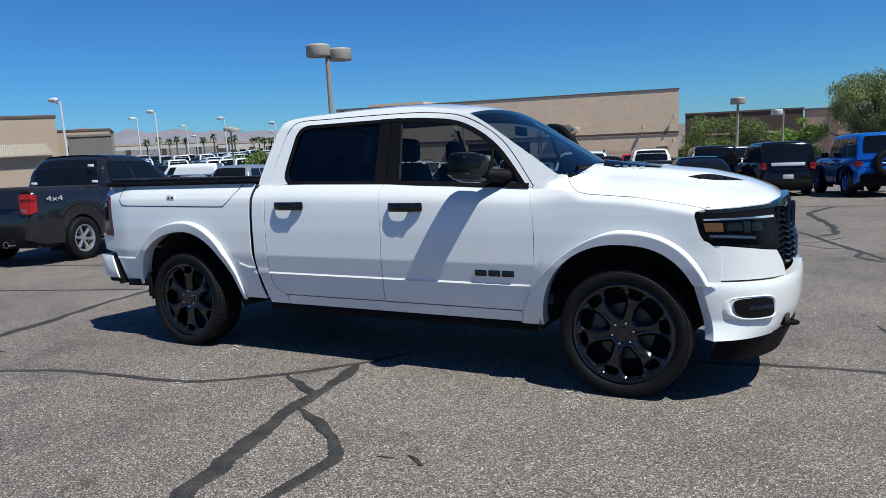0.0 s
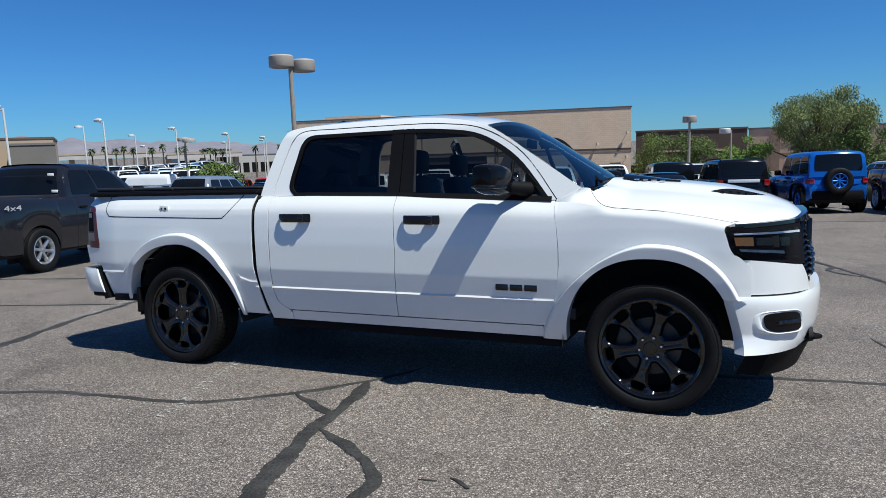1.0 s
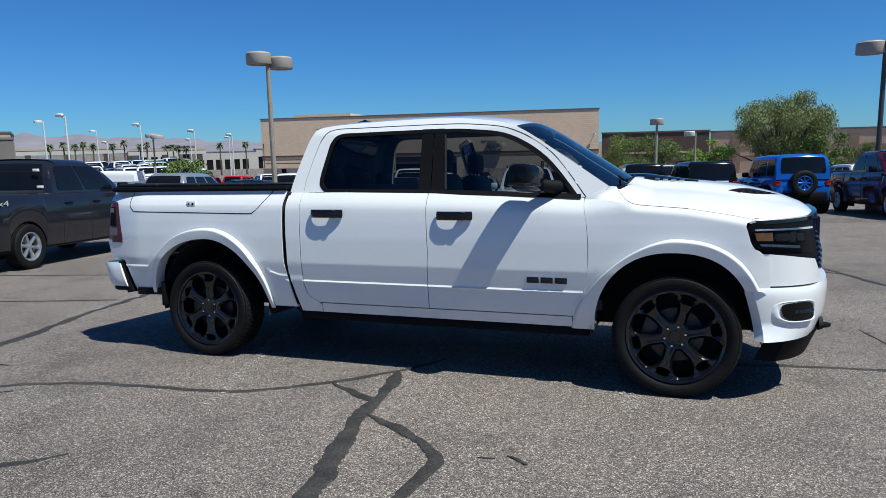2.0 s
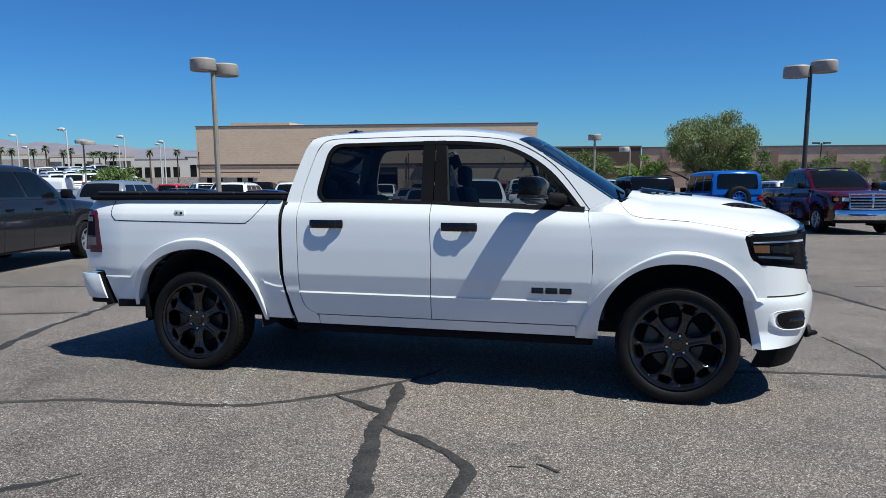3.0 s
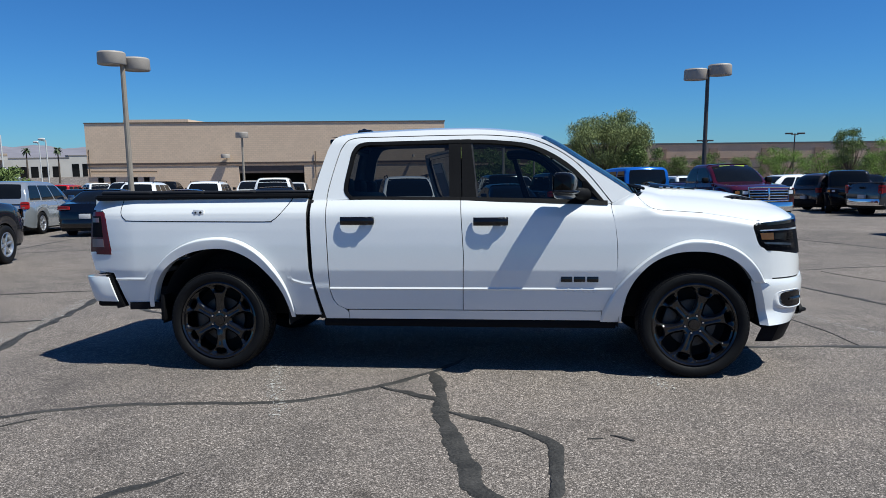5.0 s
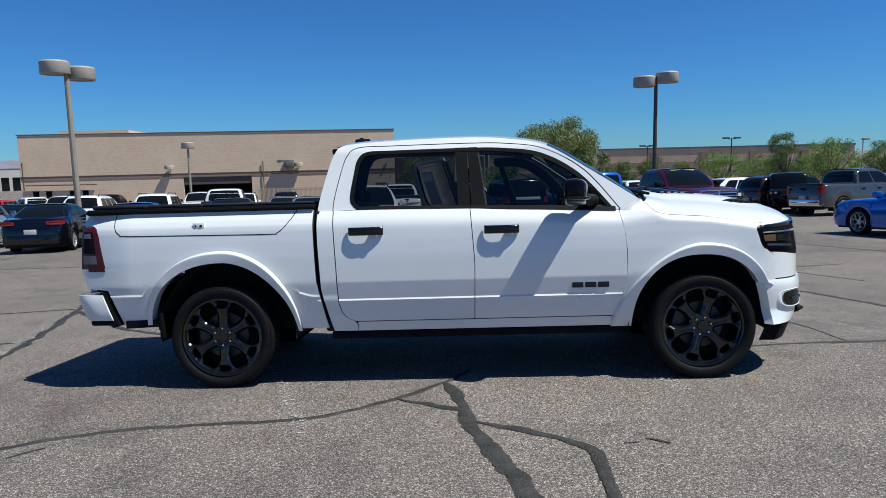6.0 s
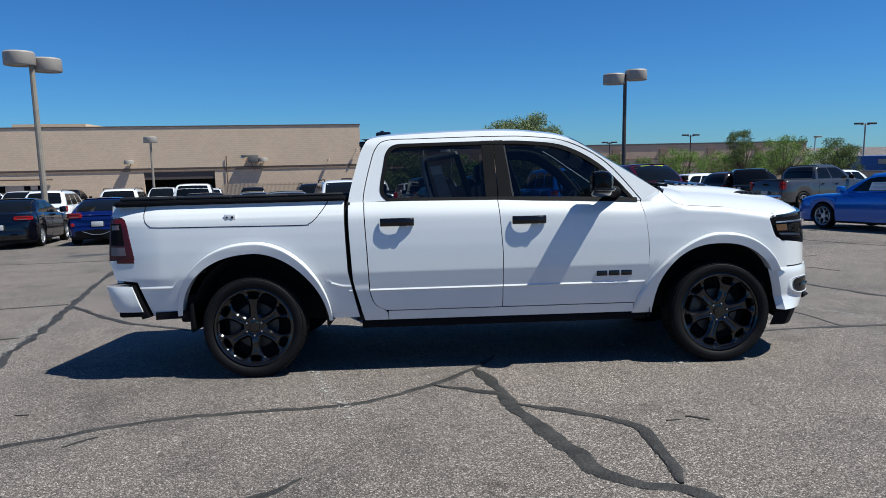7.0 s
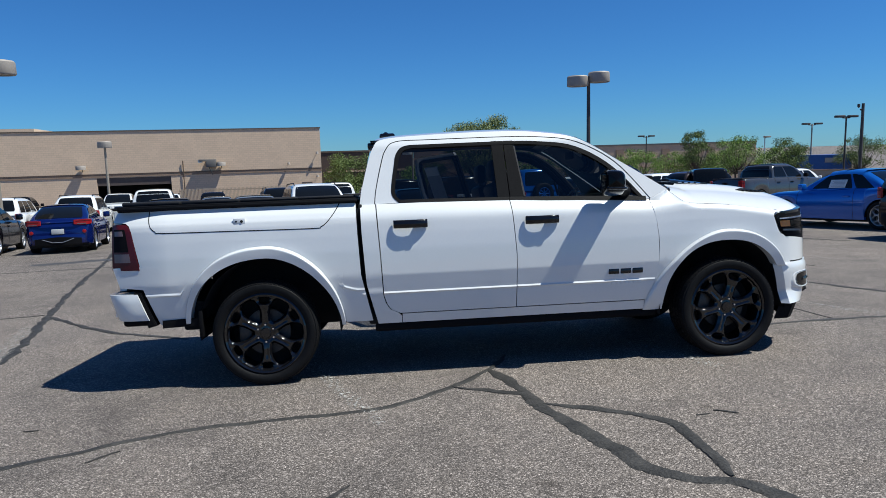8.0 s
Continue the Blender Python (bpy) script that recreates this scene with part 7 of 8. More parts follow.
SHED_ROOF = mat("ribbed_roof", (0.42, 0.37, 0.30), 0.6, vary=0.12, scale=2)
LEAF_WILLOW = mat("grey_green_leaf", (0.185, 0.215, 0.085), 0.6, spec=0.15, vary=0.3, scale=0.8, fine=20, island=0.5)
LEAF_GREEN = mat("bright_green_leaf", (0.155, 0.235, 0.05), 0.6, spec=0.15, vary=0.3, scale=0.8, fine=20, island=0.5)
LEAF_DARK = mat("dusty_green_leaf", (0.115, 0.155, 0.05), 0.6, spec=0.15, vary=0.3, scale=0.8, fine=20, island=0.5)
BARK = mat("tree_bark", (0.11, 0.085, 0.065), 0.9, vary=0.3, scale=6, bump=0.6, bscale=25)
PALM_LEAF = mat("palm_frond", (0.055, 0.085, 0.03), 0.6, vary=0.3)
# the blue of distant haze is mixed into the rock's own colour
ROCK = mat("haze_tinted_rock", (0.19, 0.18, 0.21), 0.95, vary=0.12, scale=0.004, fine=0.02)
CONTAINER = mat("blue_container", (0.03, 0.13, 0.42), 0.5, vary=0.15)

# large sandy block building with a loading bay
BL, BR = Vector((-43.2, 59.5, 0)), Vector((-7.1, 65.5, 0))
BASE, TOP = -3.6, 4.93
store = thing("store_building", "large sand-coloured block building with flat roof and loading bay", "building", Matrix.Translation((BL.x, BL.y, 0)) @ pose(0, 0, 0, 0, 0, 9.44))


def slab(name, x0, x1, y0, y1, z0, z1, material, parent, label="", bevel=0.0):
    bm = bmesh.new()
    box(bm, x0, x1, y0, y1, z0, z1, bevel)
    return part(name, bm, material, parent, label)


BAY0, BAY1, BAYTOP = 15.25, 21.95, 0.52
for x0, x1, z0, z1 in ((0, BAY0, BASE, TOP), (BAY1, 36.6, BASE, TOP), (BAY0, BAY1, BAYTOP, TOP)):
    slab("front_wall", x0, x1, 0, 0.3, z0, z1, SAND, store)
slab("side_wall", 0, 0.3, 0.3, 30, BASE, TOP, SAND, store)
slab("side_wall", 36.3, 36.6, 0.3, 30, BASE, TOP, SAND, store)
slab("back_wall", 0.3, 36.3, 29.7, 30, BASE, TOP, SAND, store)
slab("roof", 0.3, 36.3, 0.3, 29.7, TOP - 0.5, TOP - 0.3, GREY_WALL, store)
slab("coping", -0.06, 36.66, -0.06, 0.36, TOP, TOP + 0.10, COPING, store)
slab("coping", -0.06, 0.36, 0.36, 30, TOP, TOP + 0.10, COPING, store)
slab("coping", 36.24, 36.66, 0.36, 30, TOP, TOP + 0.10, COPING, store)
for x0, x1 in ((0, 36.6),):
    for z0, z1 in ((0.60, 0.86), (0.86, 0.93)):
        slab("wall_band", x0 - 0.03, x1 + 0.03, -0.05 if z1 < 0.9 else -0.08, -0.002, z0, z1, SAND_BAND if z1 < 0.9 else COPING, store)
slab("roof_parapet", 2.9, 9.6, 2.5, 9.0, TOP - 0.3, TOP + 0.50, SAND, store)
slab("bay_back", BAY0 - 0.5, BAY1 + 0.5, 6.0, 6.2, BASE, BAYTOP + 0.5, DARKROOM, store)
slab("bay_ceiling", BAY0 - 0.5, BAY1 + 0.5, 0.3, 6.0, BAYTOP + 0.02, BAYTOP + 0.3, DARKROOM, store)
slab("bay_side", BAY0 - 0.7, BAY0 - 0.5, 0.3, 6.0, BASE, BAYTOP, DARKROOM, store)
slab("bay_side", BAY1 + 0.5, BAY1 + 0.7, 0.3, 6.0, BASE, BAYTOP, DARKROOM, store)
slab("roller_shutter", BAY0, BAY1, 0.08, 0.16, BAYTOP - 0.75, BAYTOP, SHUTTER, store, "rolled-up brown bay shutter")
for x in (1.25, 2.45, 4.65, 5.85):
    w = slab("window", x - 0.28, x + 0.28, -0.004, 0.05, -1.15, -0.55, DARK_GLASS, store)
    slab("window_frame", x - 0.34, x + 0.34, -0.03, -0.005, -0.55, -0.49, COPING, w)
    slab("window_frame", x - 0.34, x + 0.34, -0.03, -0.005, -1.21, -1.15, COPING, w)
slab("steel_door", 34.55, 35.6, -0.03, 0.0, BASE, -0.52, SHUTTER, store, "brown steel door")
bm = bmesh.new()
tube(bm, [(0.4, -0.18, 0.10), (7.0, -0.18, 0.04)], 0.06, 8)
part("conduit", bm, COPING, store, "dark horizontal conduit on brackets")
bm = bmesh.new()
tube(bm, [(0.25, -0.15, -0.4), (0.25, -0.15, 2.1), (0.4, -0.35, 2.3)], 0.06, 8)
part("conduit", bm, COPING, store)
bm = bmesh.new()
tube(bm, [(23.15, -0.12, BASE), (23.15, -0.12, 1.98)], 0.05, 8)
part("downpipe", bm, COPING, store)
for x, z, big in ((14.1, 1.55, True), (26.75, 1.55, True), (33.3, 1.42, False), (36.2, 2.42, False), (36.15, 0.05, False)):
    bm = bmesh.new()
    if big:
        lathe(bm, [(0.02, 0.22), (0.42, 0.20), (0.46, 0.12), (0.46, -0.18), (0.30, -0.20), (0.02, -0.20)], 24, "z", Matrix.Translation((x, -0.55, z)))
        tube(bm, [(x, 0, z - 0.3), (x, -0.3, z - 0.1), (x, -0.5, z)], 0.05, 8)
    else:
        lathe(bm, [(0.01, 0.14), (0.10, 0.12), (0.16, -0.10), (0.01, -0.12)], 14, "z", Matrix.Translation((x, -0.35, z)))
        tube(bm, [(x, 0, z), (x, -0.35, z + 0.1)], 0.03, 6)
    part("wall_lamp", bm, DRUM, store, "round wall lamp on a bracket")
bm = bmesh.new()
box(bm, 25.35, 26.3, -0.9, 0.0, 1.28, 2.05, 0.03)
box(bm, 24.7, 25.4, -0.95, -0.3, 1.86, 2.06, 0.02)
tube(bm, [(25.6, -0.8, 1.3), (25.9, -0.2, 0.5)], 0.04, 6)
part("air_unit", bm, GREY_WALL, store, "grey air unit on the wall")
slab("air_unit_pipe", 24.6, 25.0, -0.6, -0.3, 1.75, 2.0, ALLOY, store)
# slatted fence before the wall
fence = thing("yard_fence", "tan slatted metal fence in front of the block wall", "fence", store.matrix_world.copy())
for i in range(92):
    x = 22.9 + 0.125 * i
    slab("slat", x, x + 0.07, -2.55, -2.50, BASE + 0.4, -0.72, TAN_METAL, fence)
slab("rail", 22.85, 34.4, -2.49, -2.44, -0.95, -0.88, TAN_METAL, fence)
slab("rail", 22.85, 34.4, -2.49, -2.44, -2.6, -2.53, TAN_METAL, fence)


def house(name, label, a, b, depth, base, top, material, cap=None, cap_h=0.25):
    """A plain flat-roofed block between two plan points of its front."""
    a, b = Vector((*a, 0)), Vector((*b, 0))
    n = (b - a).length
    root = thing(name, label, "building", Matrix.Translation(a) @ Matrix.Rotation(math.atan2(b.y - a.y, b.x - a.x), 4, "Z"))
    slab("wall", 0, n, 0, 0.3, base, top, material, root)
    slab("wall", 0, 0.3, 0.3, depth, base, top, material, root)
    slab("wall", n - 0.3, n, 0.3, depth, base, top, material, root)
    slab("wall", 0.3, n - 0.3, depth - 0.3, depth, base, top, material, root)
    slab("roof", 0.3, n - 0.3, 0.3, depth - 0.3, top - 0.4, top - 0.2, GREY_WALL, root)
    slab("coping", -0.1, n + 0.1, -0.1, depth + 0.1, top, top + cap_h, cap or COPING, root)
    return root, n


# brown stores beyond the trees
brown, n = house("brown_store", "long dark brown block store with flat roof", (-11.5, 104.2), (4.2, 105.2), 40, -5, 2.75, BROWN_DARK)
slab("sign_panel", 2, n - 1, -0.08, -0.002, -0.4, -0.1, BROWN_WALL, brown)
long_store, n = house("brown_store", "long brown block store with pale roof edge", (4.4, 106.2), (61, 102.4), 40, -5, 2.55, BROWN_WALL, GREY_WALL)
for z in (0.2, -1.2):
    slab("wall_band", 0, n, -0.06, -0.002, z, z + 0.25, SAND_BAND, long_store)
for i in range(7):
    slab("pier", 3 + 7.6 * i, 4.2 + 7.6 * i, -0.25, -0.002, -5, 1.9, SAND_BAND, long_store)
# left of the lot
house("beige_store", "beige stucco building with flat roof", (-71.5, 36.6), (-67.8, 42.5), 30, -4, 5.5, BEIGE_WALL)
house("grey_store", "low dark grey stucco building", (-75.5, 48.9), (-72.7, 52.8), 25, -4, 3.5, GREY_WALL, GREY_WALL)
house("beige_store", "low beige building behind the grey one", (-88.7, 56.3), (-84.4, 61.6), 20, -4, 4.6, BEIGE_WALL)
shed = thing("shed", "shed with a tan ribbed metal roof", "shed", Matrix.Identity(4))
sa, sb, ta, tb = Vector((-54.9, 27.2, 1.7)), Vector((-52.3, 31.5, 1.7)), Vector((-58.2, 29.4, 2.65)), Vector((-55.9, 33.3, 2.6))
part("roof", sheet(lambda u, v: sa.lerp(sb, u).lerp(ta.lerp(tb, u), v) + Vector((0, 0, 0.05 * math.sin(60 * math.pi * u))), span(0, 1, 120), (0, 1), turn=Vector((0, 0, -0.12))), SHED_ROOF, shed)
part("wall", sheet(lambda u, v: sa.lerp(sb, u) + Vector((-0.5, 0.3, -0.1 - 4.6 * v)), (0, 1), (0, 1), turn=Vector((-3, 2, 0))), BEIGE_WALL, shed)
for i, (a, b, top) in enumerate((((-160, 112), (-139, 136.5), 3.1), ((-139, 137), (-126, 152), 2.4))):
    deck = thing("overpass", "pale concrete overpass far behind the lot", "bridge", Matrix.Translation((*a, 0)) @ Matrix.Rotation(math.atan2(b[1] - a[1], b[0] - a[0]), 4, "Z"))
    n = (Vector(b) - Vector(a)).length
    slab("deck", 0, n, 0, 8, top - 1.6, top - 0.5, PALE_WALL, deck)
    slab("parapet", 0, n, -0.1, 0.2, top - 0.5, top, BEIGE_WALL, deck)
    for k in range(int(n / 9) + 1):
        slab("pier", 9 * k, 9 * k + 1.2, 2, 6, -5, top - 1.6, BEIGE_WALL, deck)
for a, b, top, wall, label in (((-146, 157), (-139, 163), 2.9, GREY_WALL, "dark shop block far away"), ((-139, 163), (-125, 174), 1.0, PALE_WALL, "pale row of shops far away"), ((-125, 174), (-112, 184), 1.6, PALE_WALL, "pale row of shops far away"), ((-148, 150), (-141, 158.5), 2.3, PALE_WALL, "pale shop block far away")):
    shop, n = house("shop_row", label, a, b, 20, -5, top, wall, GREY_WALL)
    for k in range(int(n / 2.6)):
        slab("shop_window", 0.6 + 2.6 * k, 2.4 + 2.6 * k, -0.05, -0.002, -4.2, top - 2.2, DARK_GLASS, shop)


# lamp posts
def post(name, label, x, y, top, heads, pole_mat, head_mat, r=0.085, group="", turn=0.0, concrete=True):
    z = ground_z(x, y)
    root = thing(name, label, "street lamp", Matrix.Translation((x, y, z)) @ pose(0, 0, 0, 0, 0, turn), group)
    hgt = top - z
    bm = bmesh.new()
    tube(bm, [(0, 0, 0), (0, 0, hgt * 0.5), (0, 0, hgt - 0.1)], r, 10, [r, r * 0.9, r * 0.75])
    part("pole", bm, pole_mat, root)
    if concrete:
        bm = bmesh.new()
        lathe(bm, [(0.30, 0), (0.30, 0.7), (0.26, 0.74), (0.05, 0.74)], 16, "z")
        part("footing", bm, BEIGE_WALL, root)
    for kind, dx, dy, dz in heads:
        bm = bmesh.new()
        tube(bm, [(0, 0, hgt - 0.25 + dz), (dx * 0.6, dy * 0.6, hgt - 0.22 + dz)], 0.045, 8)
        part("arm", bm, pole_mat, root)
        bm = bmesh.new()
        at = Matrix.Translation((dx, dy, hgt + dz))
        if kind == "drum":
            lathe(bm, [(0.01, 0.06), (0.42, 0.05), (0.465, 0.0), (0.475, -0.36), (0.45, -0.40), (0.40, -0.36), (0.01, -0.34)], 28, "z", at)
        elif kind == "disc":
            lathe(bm, [(0.01, 0.03), (0.40, -0.02), (0.44, -0.10), (0.42, -0.26), (0.01, -0.28)], 24, "z", at)
        elif kind == "eye":
            lathe(bm, [(0.01, 0.10), (0.07, 0.08), (0.08, -0.04), (0.03, -0.12), (0.005, -0.13)], 14, "z", at)
        elif kind == "cobra":
            lathe(bm, [(0.02, 0.55), (0.16, 0.45), (0.20, 0.1), (0.14, -0.35), (0.02, -0.5)], 14, "x", at)
        else:
            box(bm, -0.42, 0.42, -0.2, 0.2, -0.2, 0.0, 0.05, at)
        part("lamp_head", bm, head_mat, root)
    return root


LAMPS = "lamp posts of the lot"
post("street_lamp", "tan lamp post with two drum heads", -13.4, 17.3, 5.30, (("drum", -0.29, -0.15, 0.0), ("drum", 0.20, 0.55, -0.13)), POLE_TAN, DRUM, 0.105, LAMPS, concrete=False)
post("street_lamp", "dark lamp post with two drum heads", 8.35, 23.9, 5.15, (("drum", -0.46, 0.1, -0.12), ("drum", 0.47, 0.0, 0.03)), POLE_DARK, DRUM, 0.10, LAMPS)
post("street_lamp", "pale lamp post with one drum head", -20.2, 44.0, 3.35, (("drum", 0, 0, 0),), POLE_TAN, DRUM, 0.10, LAMPS)
post("street_lamp", "lamp post with one drum head", -0.55, 45.9, 3.15, (("drum", 0, 0, 0),), POLE_TAN, DRUM, 0.10, LAMPS)
post("street_lamp", "lamp post with an arm and drum head", 2.1, 60.0, 2.35, (("drum", -0.5, 0, 0),), POLE_TAN, POLE_WHITE, 0.10, LAMPS)
post("street_lamp", "lamp post with flat double drum head", -32.1, 31.2, 2.92, (("disc", -0.45, 0, 0), ("disc", 0.6, 0.2, -0.1)), POLE_TAN, DRUM, 0.065, LAMPS, -40)
post("street_lamp", "dark lamp post with flat double head", 34.2, 82.2, 3.7, (("box", -0.7, 0, 0), ("box", 0.7, 0, 0)), POLE_DARK, POLE_DARK, 0.09, LAMPS)
post("street_lamp", "dark lamp post with flat double head", 45.9, 64.9, 4.2, (("box", -0.7, 0, 0), ("box", 0.7, 0, 0)), POLE_TAN, POLE_DARK, 0.09, LAMPS)
post("street_lamp", "dark lamp post with flat double head", 39.8, 50.9, 4.3, (("box", -0.6, 0, 0), ("box", 0.6, 0, 0)), POLE_DARK, POLE_DARK, 0.09, LAMPS)
post("street_lamp", "pale lamp post with a small head", 47.0, 75.9, 3.1, (("box", 0.3, 0, 0),), POLE_WHITE, POLE_TAN, 0.08, LAMPS)
post("street_lamp", "dark lamp post with flat double head", 24.7, 86.3, 3.0, (("box", -0.6, 0, 0), ("box", 0.6, 0, 0)), POLE_DARK, POLE_DARK, 0.09, LAMPS)
post("camera_mast", "square black mast with a small camera arm", 25.9, 30.1, 4.10, (("eye", -0.26, 0, -0.22),), POLE_DARK, POLE_DARK, 0.10, "")
for x, y, z, kind in ((-67.1, 52.3, 5.5, "disc"), (-54.4, 44.1, 5.35, "cobra"), (-78.2, 70.0, 4.95, "disc"), (-84.5, 77.8, 3.35, "cobra"), (-56.8, 56.0, 4.8, "cobra"), (-59.0, 67.5, 4.3, "cobra"), (-82.0, 93.9, 3.7, "cobra"), (-61.4, 78.4, 3.9, "cobra"), (-82.9, 105.9, 4.15, "cobra"), (-53.5, 26.0, 5.4, "disc"), (-46.0, 28.4, 5.6, "cobra")):
    post("street_lamp", "pale grey lamp post in the far lot", x, y, z, ((kind, -0.4, -0.3, 0),), POLE_WHITE, POLE_WHITE, 0.10, LAMPS, concrete=False)


# trees
def leaf_cloud(name, centres, count, size, material, parent, seed, droop=0.0, slim=0.45):
    """Many small leaves in uneven clumps, as one mesh."""
    r = np.random.default_rng(seed)
    c = np.array(centres)
    pick = r.choice(len(c), count, p=c[:, 3] ** 2 / (c[:, 3] ** 2).sum())
    d = r.normal(size=(count, 3))
    d /= np.linalg.norm(d, axis=1)[:, None]
    rad = r.random(count) ** 0.42
    pos = c[pick, :3] + d * (c[pick, 3] * rad)[:, None] * np.array([1, 1, 0.78])
    pos += r.normal(scale=0.10, size=pos.shape)
    if droop:
        pos[:, 2] -= droop * r.random(count) ** 2
    a = r.normal(size=(count, 3))
    a[:, 2] -= droop * 2.0
    a /= np.linalg.norm(a, axis=1)[:, None]
    b = np.cross(a, r.normal(size=(count, 3)))
    b /= np.linalg.norm(b, axis=1)[:, None]
    s = size * (0.6 + 0.8 * r.random(count))[:, None]
    a, b = a * s, b * s * slim
    v = np.stack([pos - a, pos + b, pos + a, pos - b], axis=1).reshape(-1, 3)
    f = np.arange(count * 4).reshape(-1, 4)
    me = bpy.data.meshes.new(name)
    me.from_pydata(v.tolist(), [], f.tolist())
    me.materials.append(material)
    ob = new(name, me)
    ob.parent = parent
    return ob


def tree(label, x, y, height, spread, material, seed, trunk=0.16, low=0.25, count=6000, leaf=0.15, droop=0.0, lobes=14, name="tree", puff=(0.08, 0.19), slim=0.36):
    r = random.Random(seed)
    root = thing(name, label, "tree", Matrix.Translation((x, y, ground_z(x, y) - 0.05)), "trees beyond the lot")
    bm = bmesh.new()
    fork = height * low
    tube(bm, [(0, 0, 0), (r.uniform(-0.1, 0.1), 0.05, fork * 0.6), (r.uniform(-0.2, 0.2), 0, fork)], trunk, 9, [trunk * 1.25, trunk, trunk * 0.85])
    blobs = []
    for i in range(lobes):
        a = 2 * math.pi * i / lobes + r.uniform(-0.3, 0.3)
        k = r.random() ** 0.6
        out = spread * 0.5 * k * 0.78
        z = height * (low + (0.90 - low) * (r.random() ** 0.8) * (1 - 0.35 * k * k)) + height * 0.05
        end = Vector((out * math.cos(a), out * math.sin(a), min(z, height * 0.86)))
        mid = end * 0.5 + Vector((r.uniform(-0.2, 0.2), r.uniform(-0.2, 0.2), height * 0.08))
        tube(bm, [(0, 0, fork * 0.85), mid, end], 0.05, 6, [trunk * 0.5, trunk * 0.28, trunk * 0.1])
        blobs.append((*end, spread * r.uniform(*puff)))
    part("trunk", bm, BARK, root)
    leaf_cloud("crown", blobs, count, leaf, material, root, seed, droop, slim)
    return root


tree("tall grey-green willow-like tree with drooping twigs", 9.3, 63.9, 9.4, 11.6, LEAF_WILLOW, 3, 0.28, 0.16, 44000, 0.12, 0.7, 46, puff=(0.055, 0.125), slim=0.24)
tree("rounded green shrub tree beside the tall tree", 12.6, 60.5, 5.0, 5.0, LEAF_DARK, 4, 0.14, 0.12, 13000, 0.10, 0.2, 22)
tree("dense green shrub tree by the dark store", -5.2, 70.0, 5.7, 6.2, LEAF_DARK, 5, 0.14, 0.12, 13000, 0.10, 0.2, 22)
tree("dense green shrub tree by the dark store", -1.2, 71.0, 5.6, 6.4, LEAF_DARK, 6, 0.14, 0.12, 13000, 0.10, 0.2, 22)
tree("bright green tree by the lamp post", 3.4, 63.2, 5.1, 5.4, LEAF_GREEN, 7, 0.14, 0.12, 13000, 0.10, 0.2, 22)
for i, (x, y, h, w, mt) in enumerate(((18.1, 72.5, 4.6, 4.2, LEAF_DARK), (21.4, 71.7, 5.0, 4.0, LEAF_DARK), (24.2, 71, 4.4, 4.0, LEAF_WILLOW), (28.4, 69.7, 5.4, 6.0, LEAF_GREEN), (33, 70, 5.0, 6.5, LEAF_GREEN), (38, 69, 4.8, 6.0, LEAF_GREEN), (42.5, 66, 4.9, 5.5, LEAF_GREEN), (31.4, 61.8, 6.9, 4.2, LEAF_DARK), (35.0, 60.3, 6.0, 6.2, LEAF_GREEN), (39.0, 57.5, 5.6, 4.2, LEAF_DARK), (41.2, 44.3, 6.2, 5.4, LEAF_GREEN), (42.5, 44.0, 5.2, 4.8, LEAF_DARK), (48, 60, 5.5, 5.5, LEAF_DARK))):
    tree("small desert tree with an airy green crown", x, y, h, w, mt, 20 + i, 0.10, 0.34, 9000, 0.066, 0.25, 44, puff=(0.05, 0.12))
tree("rounded green tree in the far lot", -36.5, 39.5, 3.3, 4.4, LEAF_DARK, 51, 0.12, 0.18, 5000, 0.15, 0.1, 14)
tree("rounded green tree in the far lot", -46, 47, 3.4, 5.5, LEAF_GREEN, 52, 0.12, 0.18, 4000, 0.16, 0.1, 14)
tree("rounded green tree in the far lot", -72, 63, 4.2, 6.5, LEAF_GREEN, 53, 0.12, 0.18, 4000, 0.2, 0.1, 14)


def palm(height, seed):
    r = random.Random(seed)
    root = thing("palm_tree", "tall fan palm with a ragged crown, far off", "palm tree", None, "palms on the skyline")
    bm = bmesh.new()
    tube(bm, [(0, 0, 0), (0.1, 0, height * 0.5), (0, 0, height)], 0.2, 8, [0.28, 0.2, 0.17])
    part("trunk", bm, BARK, root)
    bm = bmesh.new()
    for i in range(34):
        a = r.uniform(0, 2 * math.pi)
        up = r.uniform(-0.9, 1.2)
        ln = r.uniform(0.75, 1.15)
        pts = []
        for k in range(5):
            t = k / 4
            pts.append(Vector((math.cos(a) * ln * t * math.cos(up * 0.7), math.sin(a) * ln * t * math.cos(up * 0.7), height + ln * t * math.sin(up) - 0.6 * t * t)))
        side_v = Vector((-math.sin(a), math.cos(a), 0))
        rows = [[bm.verts.new(p + side_v * s * w) for s in (-1, 0, 1)] for p, w in zip(pts, (0.03, 0.09, 0.20, 0.17, 0.02))]
        for q in rows:
            q[1].co.z += 0.06
        for p, q in zip(rows, rows[1:]):
            for j in range(2):
                bm.faces.new((p[j], q[j], q[j + 1], p[j + 1]))
    part("crown", bm, PALM_LEAF, root)
    return root


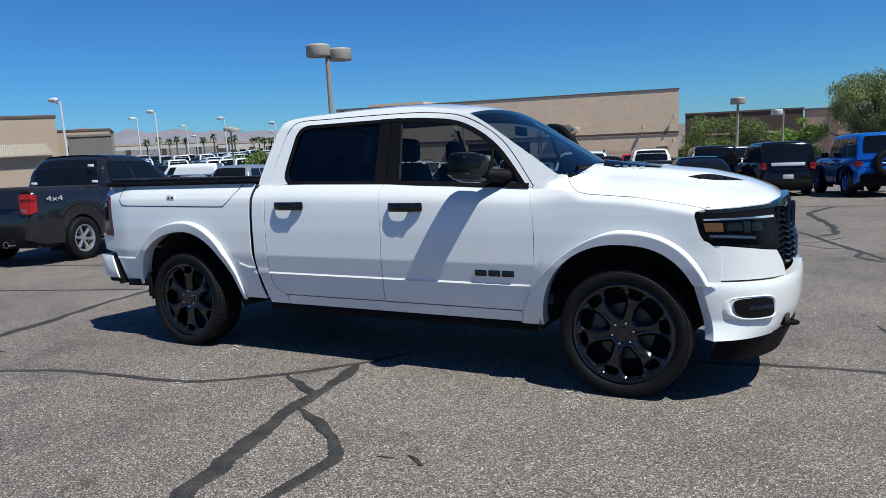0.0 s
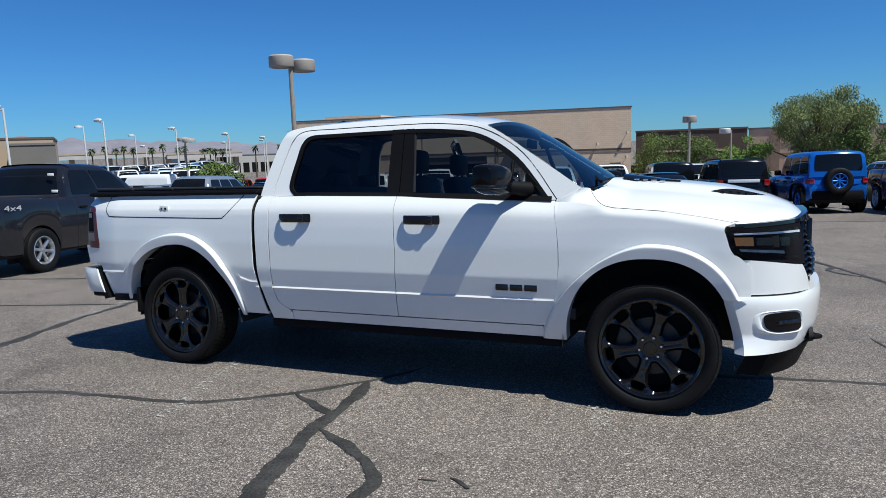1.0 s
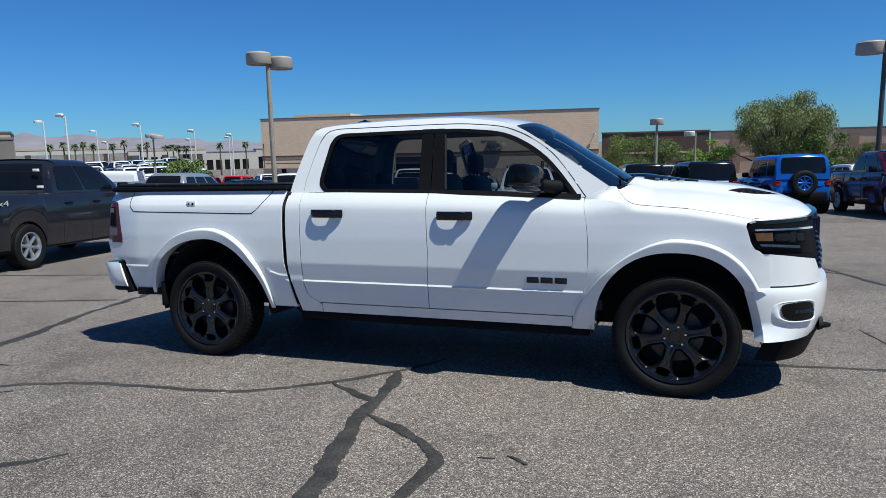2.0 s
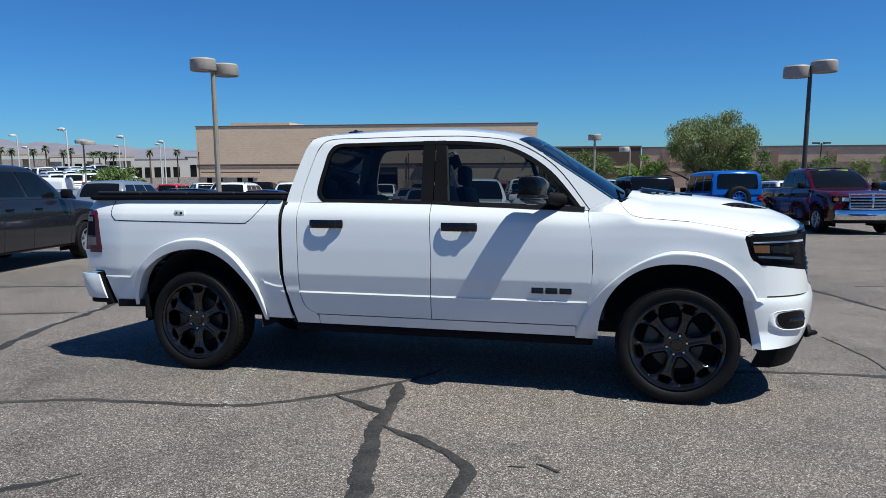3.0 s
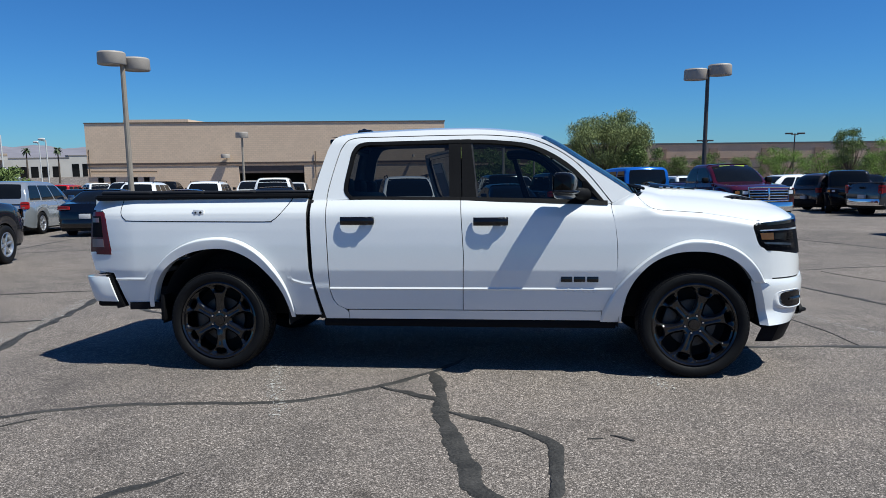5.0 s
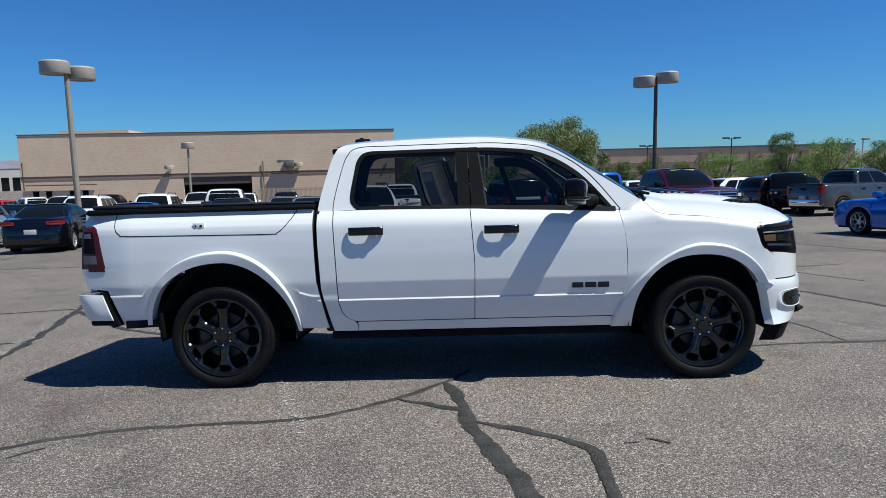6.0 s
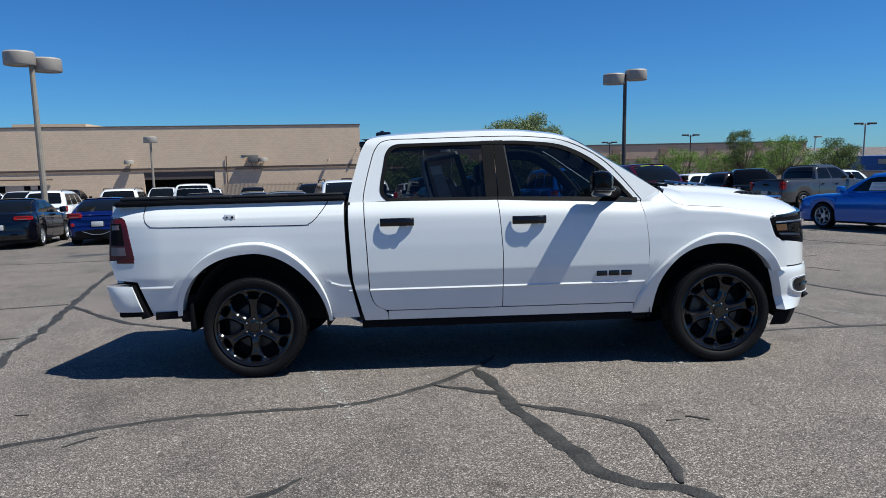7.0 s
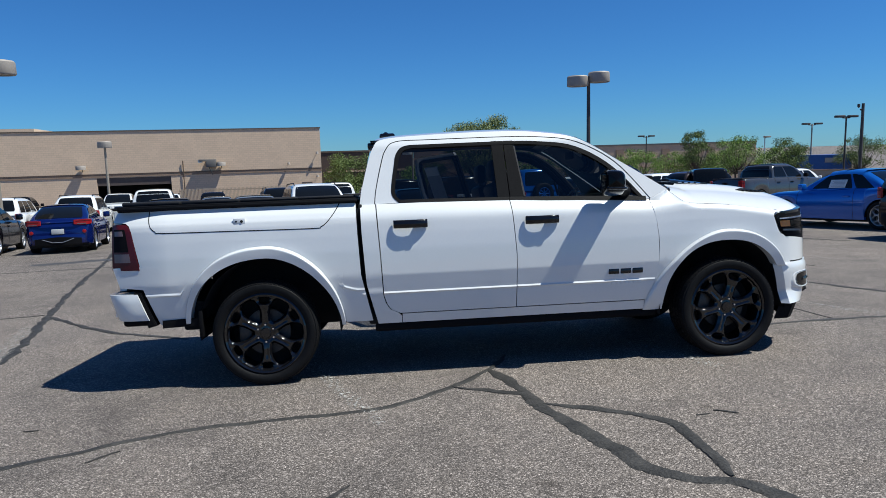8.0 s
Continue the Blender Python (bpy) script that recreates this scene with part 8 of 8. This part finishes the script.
palms = ((-128.0, 104.1, 3.7), (-126.3, 106.1, 4.1), (-124.9, 107.8, 3.6), (-123.8, 109.0, 4.0), (-122.5, 110.4, 3.7), (-119.8, 113.2, 3.6), (-118.2, 114.9, 4.3), (-115.8, 117.2, 3.4), (-114.8, 118.2, 3.7), (-111.7, 121.1, 3.0), (-110.8, 121.9, 3.1), (-109.9, 122.7, 2.9), (-108.6, 123.7, 2.8), (-102.8, 128.5, 3.3), (-98.2, 132.0, 3.4))
first = palm(7.6, 1)
for i, (x, y, top) in enumerate(palms):
    m = Matrix.Translation((x, y, top - 7.9)) @ pose(0, 0, 0, 0, 0, 77 * i)
    if i == 0:
        first.matrix_world = m
    else:
        copy_thing(first, m)

# blue container and low wall at the edge of the lot
wall_m = Matrix.Translation((30.5, 47.6, 0)) @ pose(0, 0, 0, 0, 0, -35)
low_wall = thing("block_wall", "low tan block wall at the lot's edge", "wall", wall_m)
slab("wall_panel", -2, 16, 0, 0.2, -3, -0.22, BEIGE_WALL, low_wall)
slab("wall_cap", -2, 16, -0.03, 0.23, -0.22, -0.14, SAND_BAND, low_wall)
cont = thing("container", "blue steel container with ribbed sides", "container", Matrix.Translation((43.2, 64.9, ground_z(43.2, 64.9))) @ pose(0, 0, 0, 0, 0, -33))
slab("shell", 0, 6.1, 0, 2.4, 0.0, 3.42, CONTAINER, cont)
for i in range(20):
    slab("rib", 0.1 + 0.3 * i, 0.24 + 0.3 * i, -0.04, -0.002, 0.3, 3.3, CONTAINER, cont)
slab("label_panel", 3.6, 5.3, -0.06, -0.045, 2.6, 3.1, PALE_WALL, cont, "plain pale label panel")
# mountains on the skyline
def ridge(u, v):
    ang = radians(178 - 70 * u)
    d = 3000 + 900 * v
    x, y = d * math.cos(ang), d * math.sin(ang)
    env = float(np.interp(u, [0, 0.1, 0.38, 0.52, 0.58, 0.64, 0.75, 1.0], [30, 85, 96, 102, 92, 66, 40, 10]))
    rough = 0.45 + 0.55 * (noise.fractal(Vector((u * 26, v * 3, 2)), 0.9, 2.1, 6) * 0.5 + 0.5)
    return (x, y, -10 + (env + 12) * rough * math.sin(math.pi * min(1, 0.02 + v * 0.9)) ** 0.8 * 1.12)
mountains = part("mountain_backdrop", sheet(ridge, span(0, 1, 220), span(0, 1, 16)), ROCK)
tagged(mountains, "bare desert mountains on the horizon", "mountain", kind="structure")
